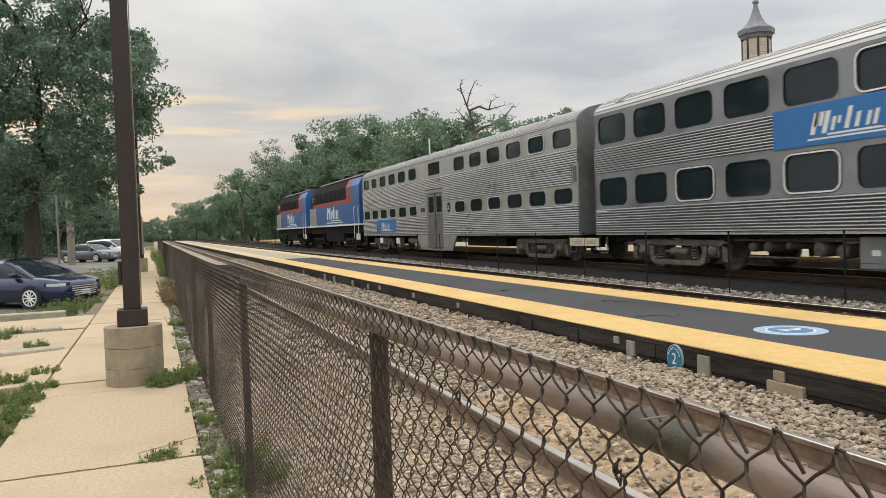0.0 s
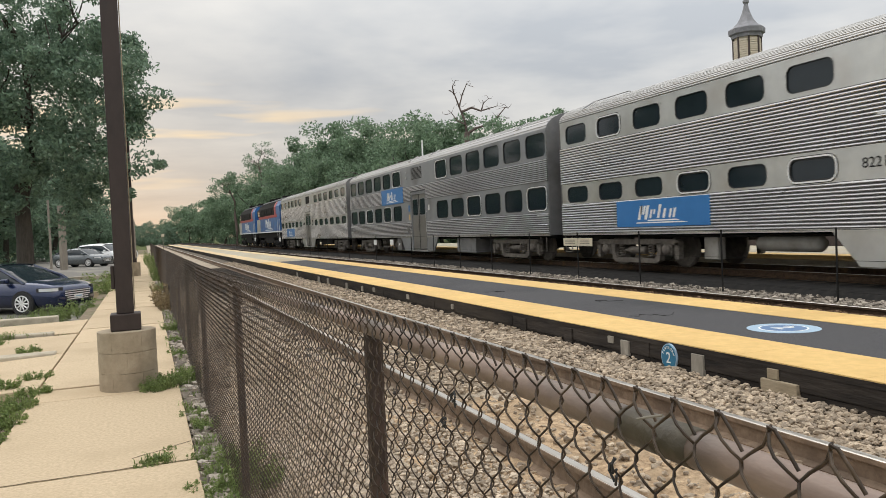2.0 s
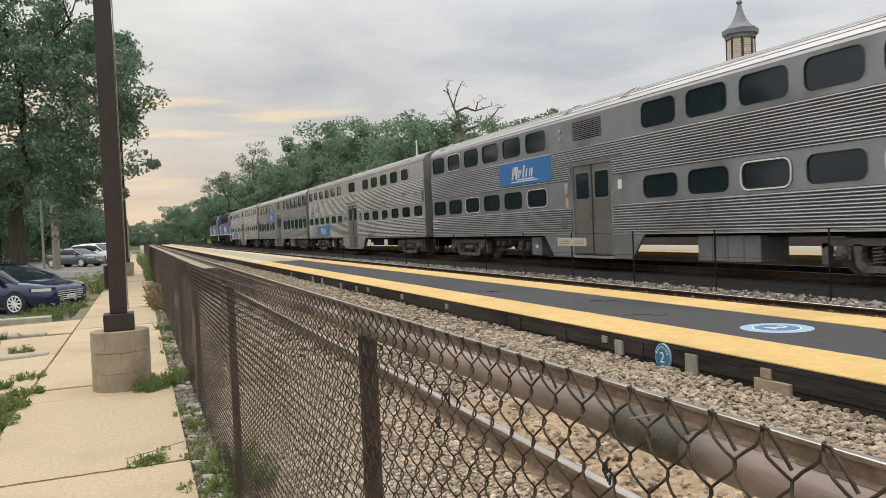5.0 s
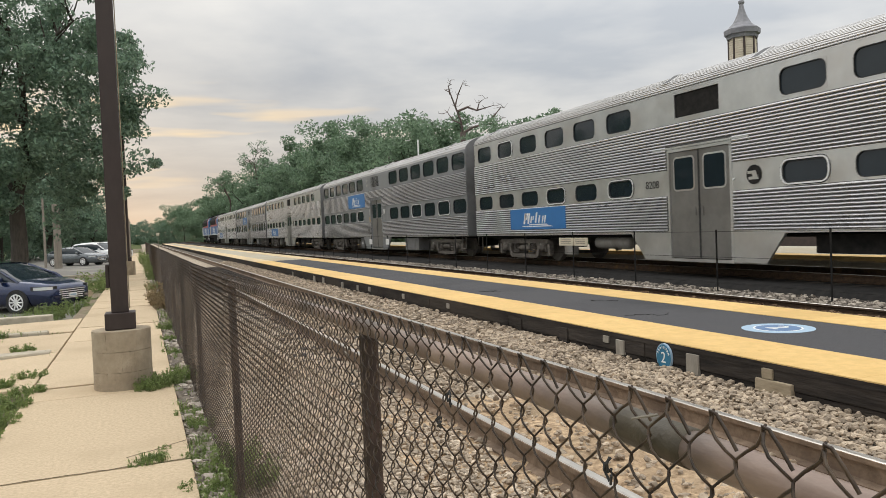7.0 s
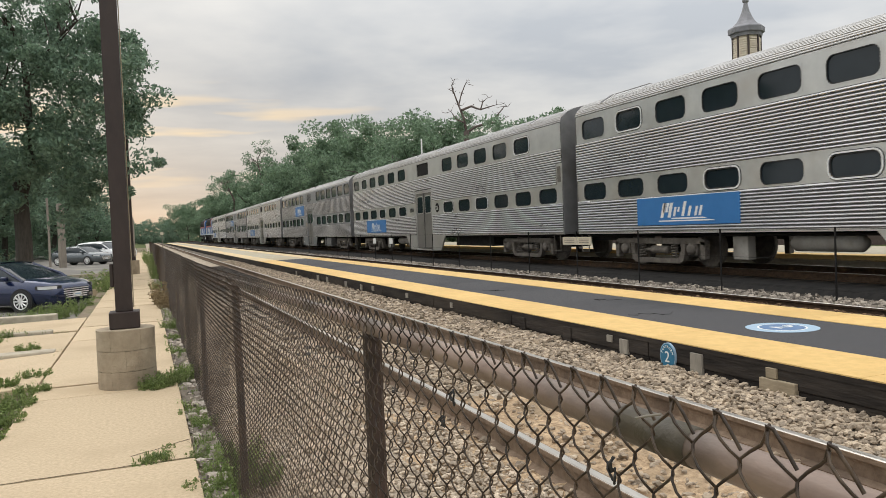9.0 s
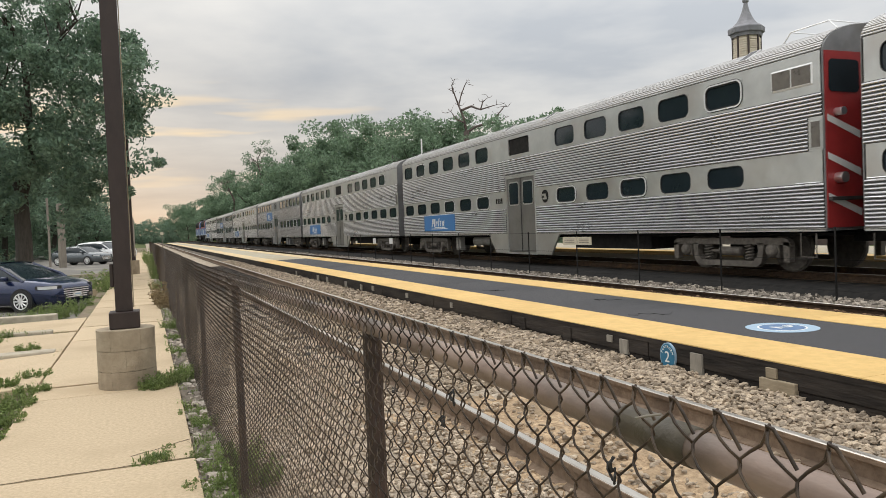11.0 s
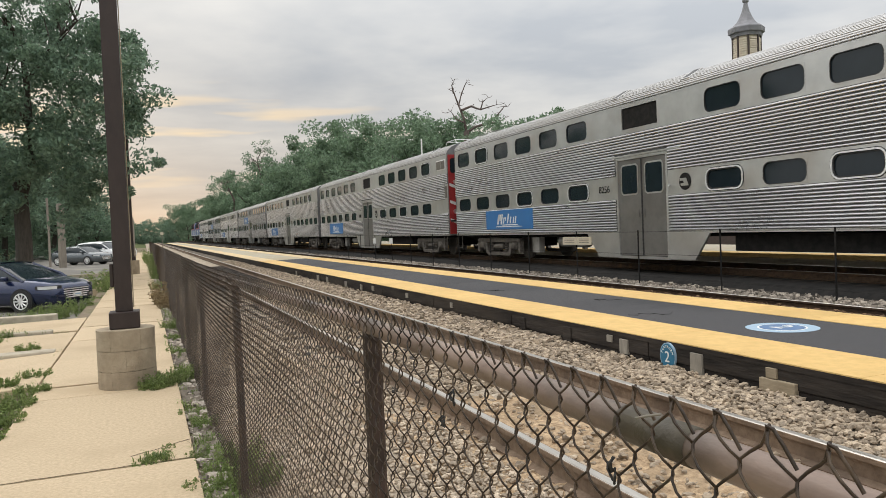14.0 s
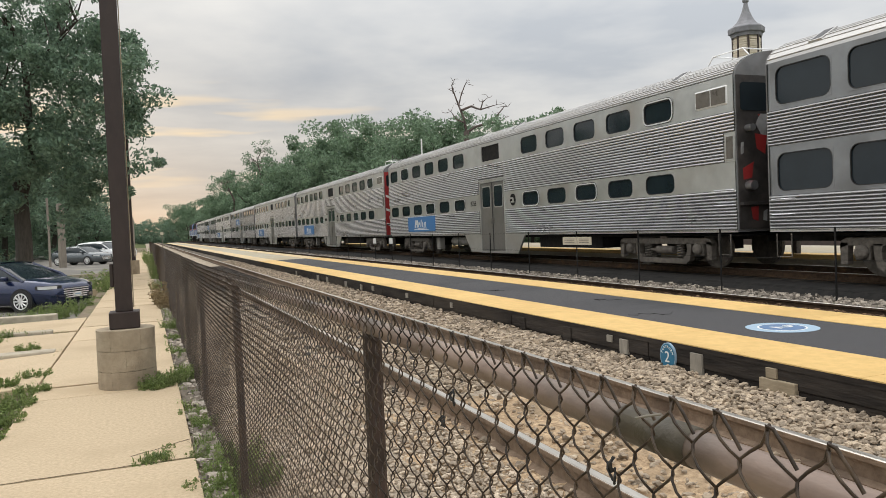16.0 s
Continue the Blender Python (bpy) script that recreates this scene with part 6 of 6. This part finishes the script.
def woods():
    temps = [tree_template(11, (3.6, 3.6, 5.6, 4.6), LEAF_FAR), tree_template(12, (3.0, 3.0, 5.4, 4.9), LEAF_FAR, 56),
             tree_template(13, (4.4, 4.2, 5.2, 4.4), LEAF_FAR, 74), tree_template(14, (3.4, 3.6, 5.0, 4.8), LEAF, 60)]
    rng = np.random.RandomState(5)
    # bearing from the viewpoint, distance, top over eye level as a slope
    row = [(1.5, 330, 0.022), (2.3, 300, 0.044), (3.0, 260, 0.042), (3.8, 240, 0.044), (4.6, 215, 0.050), (5.4, 190, 0.060), (6.2, 175, 0.078),
           (7.3, 165, 0.072), (8.6, 150, 0.090), (9.8, 138, 0.105), (11.0, 128, 0.118), (12.4, 118, 0.130), (13.8, 112, 0.139), (15.3, 104, 0.148), (16.8, 98, 0.140),
           (18.4, 92, 0.126), (20.0, 86, 0.138), (21.6, 80, 0.158), (23.2, 76, 0.140), (25.0, 72, 0.128), (26.7, 68, 0.134), (28.4, 64, 0.150), (30.2, 60, 0.138), (32.2, 57, 0.146),
           (34.5, 55, 0.138), (37.0, 52, 0.14), (40.0, 50, 0.13), (44.0, 48, 0.14), (48.5, 46, 0.13)]
    k = 0
    for az, dist, slope in row:
        for back in ((0, 1) if az < 36 else (0,)):
            a = radians(az + (0.7 if back else 0))
            d = dist + (12 if back else 0)
            h = slope * d * (0.98 if not back else 0.90) + 1.5 + 0.3
            s = h / 10.2
            src = temps[k % 4 if az > 6 else k % 3]
            k += 1
            m = Matrix.Translation((d * math.sin(a), d * math.cos(a), -0.33)) @ pose(0, 0, 0, 0, 0, float(rng.uniform(0, 360))) @ Matrix.Diagonal((max(s, 0.75) * rng.uniform(0.9, 1.15), max(s, 0.75), s, 1))
            c = copy_thing(src, m)
    # trees across the lawn beyond the parking lot
    left = [(-1.8, 260, 0.036), (-1.2, 300, 0.035), (-0.6, 270, 0.033), (0.0, 310, 0.031), (0.5, 280, 0.029), (1.0, 300, 0.027), (1.5, 290, 0.027), (-2.0, 150, 0.040), (-3.2, 120, 0.055), (-4.4, 105, 0.085), (-5.8, 92, 0.115), (-7.2, 100, 0.11), (-8.6, 84, 0.125), (-10.2, 95, 0.12), (-12, 80, 0.14), (-14.5, 78, 0.14), (-17, 74, 0.15), (-21, 70, 0.15), (-6.6, 128, 0.10), (-9.5, 130, 0.10), (-3.8, 160, 0.06), (-2.6, 255, 0.035), (-3.4, 252, 0.04), (-4.6, 255, 0.05), (-6.0, 255, 0.055), (-7.4, 255, 0.06), (-9.0, 255, 0.06), (-10.8, 255, 0.06), (-13.0, 255, 0.06), (-15.5, 255, 0.06), (-19, 255, 0.06)]
    for az, dist, slope in left:
        a = radians(az)
        h = slope * dist + 1.8
        s = h / 10.2
        m = Matrix.Translation((dist * math.sin(a), dist * math.cos(a), -0.33 if dist < 250 else -2.5)) @ pose(0, 0, 0, 0, 0, float(rng.uniform(0, 360))) @ Matrix.Diagonal((s * 1.1, s * 1.1, s, 1))
        c = copy_thing(temps[3], m)
        tagged(c, "dark green tree across the lawn", "tree", "trees across the lawn")
    for t in temps:
        for o in (*t.children_recursive, t):
            bpy.data.objects.remove(o)
    dead_tree(29.35, 66.6)
    bare_tree("thin half-bare tree at the end of the row", 20.3, 140.6, 11.5, 4.2, 33, 2, 40)
    bare_tree("thin half-bare leaning tree beside the line", 15.3, 139.0, 8.2, 3.0, 35, 2, 40)


woods()


# ---------------------------------------------------------------- loose stones
def stones(name, material, label, seed, areas):
    """Crushed stones as small uneven blocks, lying on their beds."""
    rng = np.random.RandomState(seed)
    cube = np.array([(x, y, z) for x in (-1, 1) for y in (-1, 1) for z in (-1, 1)], float)
    quads = np.array([(0, 1, 3, 2), (4, 6, 7, 5), (0, 4, 5, 1), (2, 3, 7, 6), (0, 2, 6, 4), (1, 5, 7, 3)])
    # near stones are rounder: pulled-in corners about raised faces
    knob = np.concatenate([cube * 0.72, [cube[q].mean(0) * 1.12 for q in quads]])
    fans = np.array([(q[k], q[(k + 1) % 4], 8 + f) for f, q in enumerate(quads) for k in range(4)])
    V, F, base = [], [], 0
    for x0, x1, y0, y1, n, size, bed in areas:
        near = y1 < 15
        form = knob if near else cube
        m = len(form)
        # more of them where the path lies nearest
        u = rng.uniform(0, 1, n)
        y = y0 + (y1 - y0) * u ** 1.6
        x = rng.uniform(x0, x1, n)
        z = bed(x) + rng.uniform(-0.3, 0.55, n) * size
        s = size * rng.uniform(0.45, 1.1, n)
        dim = np.stack([s * rng.uniform(0.9, 1.6, n), s * rng.uniform(0.65, 1.1, n), s * rng.uniform(0.45, 0.85, n)], 1) / 2
        P = form[None] * rng.uniform(0.62 if near else 0.5, 1.0, (n, m, 3)) * dim[:, None] * np.where(rng.uniform(0, 1, (n, m, 1)) < 0.2, 0.65, 1.0)
        a = rng.uniform(0, math.tau, n)
        t = rng.normal(0, 0.6, n)
        R = np.zeros((n, 3, 3))
        ca, sa, ct, stn = np.cos(a), np.sin(a), np.cos(t), np.sin(t)
        R[:, 0, 0], R[:, 0, 1], R[:, 0, 2] = ca, -sa * ct, sa * stn
        R[:, 1, 0], R[:, 1, 1], R[:, 1, 2] = sa, ca * ct, -ca * stn
        R[:, 2, 1], R[:, 2, 2] = stn, ct
        P = np.einsum("nij,nkj->nki", R, P) + np.stack([x, y, z], 1)[:, None]
        V.append(P.reshape(-1, 3))
        faces = fans if near else np.concatenate([quads[:, [0, 1, 2]], quads[:, [0, 2, 3]]])
        F.append((faces[None] + (np.arange(n) * m)[:, None, None]).reshape(-1, 3) + base)
        base += n * m
    return tagged(raw(name, np.concatenate(V), np.concatenate(F), material, None, label), "", "stones", "", "stuff")


shoulder = lambda x: np.interp(x, [3.7, 3.95, 4.75], [-0.09, -0.02, 0.035])
flat = lambda z: (lambda x: np.full_like(x, z))
stones("ballast_stones", STONE, "loose tan crushed stones beside the platform", 1,
       [(3.84, 4.68, 1.0, 9.0, 15000, 0.066, shoulder), (3.84, 4.68, 8.0, 45.0, 14000, 0.080, shoulder), (2.35, 3.68, 6.5, 24.0, 4500, 0.065, flat(-0.055)), (2.35, 3.68, 0.6, 14.0, 3000, 0.06, flat(-0.06)), (1.55, 2.2, 0.6, 14.0, 2600, 0.06, flat(-0.06)),
        (0.5, 1.56, 8.0, 30.0, 3500, 0.07, flat(-0.05))])
stones("pale_gravel_stones", STONE_PALE, "loose pale grey stones between fence and rail", 7,
       [(0.48, 2.1, 2.7, 9.0, 11000, 0.040, flat(-0.045))])
stones("brown_ballast_stones", STONE_BROWN, "rusty brown stones along the platform foot", 8,
       [(7.575, 7.74, 3.5, 40.0, 3200, 0.055, flat(0.262))])
stones("gravel_stones", STONE_GREY, "loose grey stones along the fence and far track", 2,
       [(0.26, 0.45, 4.0, 30.0, 1500, 0.07, flat(-0.045)), (10.1, 11.1, 30.0, 60.0, 1500, 0.09, flat(-0.05)), (10.05, 11.2, 5.0, 40.0, 4500, 0.09, flat(-0.05))])


# ---------------------------------------------------------------- weeds and grass
def weed(seed, n, spread, tall, leaf, mat, label):
    rng = np.random.RandomState(seed)
    t = thing("weed", label, "weed", "weeds along the pavement", at=Matrix.Translation((0, 0, -40)))
    bm = bmesh.new()
    cs = []
    for k in range(n):
        a, r = rng.uniform(0, math.tau), spread * rng.uniform(0, 1) ** 0.6
        h = tall * rng.uniform(0.35, 1.0)
        q = Vector((r * math.cos(a), r * math.sin(a), 0))
        e = q + Vector((0.35 * h * math.cos(a), 0.35 * h * math.sin(a), h))
        tube(bm, [q, q.lerp(e, 0.5) + Vector((0, 0, 0.06 * h)), e], [0.0025, 0.002, 0.001], 3, False)
        for j in range(5):
            cs.append(tuple(q.lerp(e, 0.2 + 0.2 * j)))
    tagged(part("stem", bm, mat, t), kind="stuff")
    V, F = leaf_cards(rng, np.array(cs), np.full(len(cs), leaf * 1.6), 4, leaf, 0.7)
    V[:, 2] = np.maximum(V[:, 2], 0.004)
    tagged(raw("foliage", V, F, mat, t), kind="stuff")
    return t


def weeds():
    low = weed(1, 46, 0.13, 0.10, 0.013, WEED, "low green weeds growing in a pavement joint")
    mid = weed(2, 60, 0.20, 0.26, 0.019, WEED, "leafy green weeds at the pavement edge")
    tall = weed(3, 60, 0.28, 0.62, 0.034, WEED, "tall green weeds beside the lot")
    dry = weed(4, 60, 0.30, 0.75, 0.045, DRYWEED, "dry brown weed bush against the fence")
    rng = np.random.RandomState(9)
    spots = [(low, 0.00, 5.42, 0.75), (low, 0.05, 5.56, 0.55), (low, -0.10, 5.38, 0.45), (low, 0.09, 5.72, 0.45), (low, 0.24, 5.42, 0.5), (low, 0.30, 5.44, 0.5), (mid, 0.36, 5.05, 0.5), (mid, 0.37, 5.5, 0.45), (mid, 0.36, 4.6, 0.6), (mid, 0.38, 4.2, 0.6),
             (mid, 0.37, 6.3, 0.6), (low, 0.30, 6.8, 1.0), (mid, 0.02, 8.10, 0.62), (mid, 0.10, 8.16, 0.75), (mid, 0.20, 8.30, 0.7), (mid, 0.30, 8.45, 0.75), (mid, 0.38, 8.6, 0.7), (low, 0.0, 8.05, 1.1), (mid, 0.36, 9.0, 0.5), (low, 0.35, 10.5, 1.2), (mid, 0.33, 13.5, 0.8),
             (low, 0.36, 12.0, 1.2), (dry, 0.36, 18.3, 0.8), (dry, 0.38, 17.2, 0.6), (mid, 0.36, 24, 1.4), (tall, 0.38, 30, 0.8), (tall, 0.4, 33, 0.8), (tall, 0.4, 37, 0.9), (tall, 0.36, 44, 1.3), (tall, 0.3, 50, 1.4), (tall, 0.34, 57, 1.5),
             (low, -1.13, 8.6, 1.3), (low, -1.16, 7.9, 1.3), (low, -1.18, 7.3, 1.4), (low, -1.25, 6.7, 1.4), (low, -1.4, 7.0, 1.5), (mid, -1.35, 8.1, 0.6), (low, -1.5, 9.2, 1.4), (low, -1.2, 9.6, 1.2), (mid, -1.7, 8.6, 0.6), (low, -2.0, 9.0, 1.6),
             (low, -1.6, 12.0, 1.4), (mid, -2.2, 13.95, 0.7), (mid, -1.9, 16.7, 0.8), (mid, -2.5, 16.9, 0.9), (mid, -1.5, 17.0, 0.7), (tall, -1.9, 19.4, 0.75), (tall, -1.5, 20.2, 0.8), (mid, -2.3, 18.6, 1.0), (mid, -1.2, 18.2, 0.8),
             (tall, -1.25, 26.2, 1.2), (tall, -0.95, 27.0, 1.1), (tall, -1.5, 27.4, 1.4), (tall, -1.1, 25.2, 1.0), (mid, -1.3, 22.5, 1.3), (mid, -2.8, 17.9, 0.9), (mid, -3.3, 17.0, 0.9), (mid, -1.2, 32, 1.5),
             (mid, -2.7, 12.9, 0.7), (mid, -3.0, 11.2, 0.8), (low, -2.3, 13.3, 1.6), (low, -2.1, 11.0, 1.6), (mid, 0.55, 4.7, 0.9), (mid, 0.52, 5.2, 0.8), (low, 0.6, 3.0, 0.8), (low, 0.30, 4.3, 1.2), (low, 0.27, 4.75, 1.0)]
    for src, x, y, s in spots:
        z = -0.02 if -1.1 < x < 0.25 else (-0.05 if x > 0.25 else (-0.03 if y < 16 else -0.27))
        s *= 0.85 if src in (low, mid) else 0.9
        copy_thing(src, Matrix.Translation((x, y, z)) @ pose(0, 0, 0, 0, 0, float(rng.uniform(0, 360))) @ Matrix.Diagonal((s, s, s, 1)))
    for t in (low, mid, tall, dry):
        for o in (*t.children_recursive, t):
            bpy.data.objects.remove(o)


weeds()
# grass blades over the soil beside the slabs
def grass():
    rng = np.random.RandomState(4)
    n = 9000
    x = rng.uniform(-4.2, -1.12, n)
    y = 5.0 + 17 * rng.uniform(0, 1, n) ** 1.3
    keep = (np.sin(x * 2.1 + 1.0) + np.sin(y * 1.3) + np.sin(x * 4 + y * 2.2)) > 0.3
    x, y = x[keep], y[keep]
    n = len(x)
    z = np.where(y < 15.6, np.where(x < -1.36, -0.30, -0.07), -0.27)
    hgt = rng.uniform(0.03, 0.13, n)
    a = rng.uniform(0, math.tau, n)
    w = 0.006
    P = np.stack([x, y, z], 1)
    side = np.stack([np.cos(a), np.sin(a), np.zeros(n)], 1) * w
    tip = P + np.stack([np.sin(a) * hgt * 0.4, -np.cos(a) * hgt * 0.4, hgt], 1)
    V = np.stack([P - side, P + side, tip], 1).reshape(-1, 3)
    tagged(raw("grass_tufts", V, np.arange(n * 3).reshape(-1, 3), WEED, None, "patchy green grass in broken paving"), "", "grass", "", "stuff")


grass()


def blade_tufts():
    """Long arched grass blades in tufts along the slab edges and the fence foot."""
    rng = np.random.RandomState(21)
    tufts = []
    for x0, x1, y0, y1, n, tall in ((-1.30, -1.12, 6.6, 9.6, 34, 0.12), (-1.9, -1.25, 8.0, 10.2, 26, 0.16), (0.27, 0.40, 4.1, 6.0, 30, 0.12), (0.26, 0.42, 6.0, 9.4, 26, 0.13), (-0.02, 0.36, 8.05, 8.45, 22, 0.13),
                                    (-0.12, 0.14, 5.36, 5.50, 12, 0.07), (-2.9, -1.3, 14.0, 14.15, 20, 0.2), (-3.2, -1.5, 16.6, 18.6, 40, 0.28), (-2.6, -1.2, 18.5, 22.0, 40, 0.4), (0.26, 0.44, 9.5, 24.0, 40, 0.16),
                                    (-4.0, -2.2, 11.0, 11.5, 20, 0.14), (-3.4, -1.8, 12.0, 14.0, 10, 0.12)):
        for k in range(n):
            tufts.append((rng.uniform(x0, x1), rng.uniform(y0, y1), tall * rng.uniform(0.5, 1.15)))
    V, F, base = [], [], 0
    for x, y, tall in tufts:
        m = 15
        z = -0.01 if -1.12 < x < 0.26 else (-0.06 if x > 0.26 else (-0.08 if y < 16.5 else -0.27))
        a = rng.uniform(0, math.tau, m)
        hgt = tall * rng.uniform(0.45, 1.0, m)
        reach = hgt * rng.uniform(0.3, 1.0, m)
        root = np.stack([x + rng.normal(0, 0.025, m), y + rng.normal(0, 0.025, m), np.full(m, z)], 1)
        d = np.stack([np.cos(a), np.sin(a), np.zeros(m)], 1)
        side = np.stack([-np.sin(a), np.cos(a), np.zeros(m)], 1) * rng.uniform(0.002, 0.0042, m)[:, None]
        up = np.array([0, 0, 1.0])
        mid = root + d * (reach * 0.35)[:, None] + up * (hgt * 0.75)[:, None]
        tip = root + d * reach[:, None] + up * (hgt * 0.85)[:, None]
        V.append(np.stack([root - side, root + side, mid + side, mid - side, tip + side * 0.15, tip - side * 0.15], 1).reshape(-1, 3))
        q = np.arange(m)[:, None] * 6 + base
        F.append(np.concatenate([q + np.array([[0, 1, 2, 3]]), q + np.array([[3, 2, 4, 5]])]))
        base += m * 6
    tagged(raw("grass_blades", np.concatenate(V), np.concatenate(F), WEED, None, "long green grass blades along the slab edges"), "", "grass", "", "stuff")


blade_tufts()


motions()
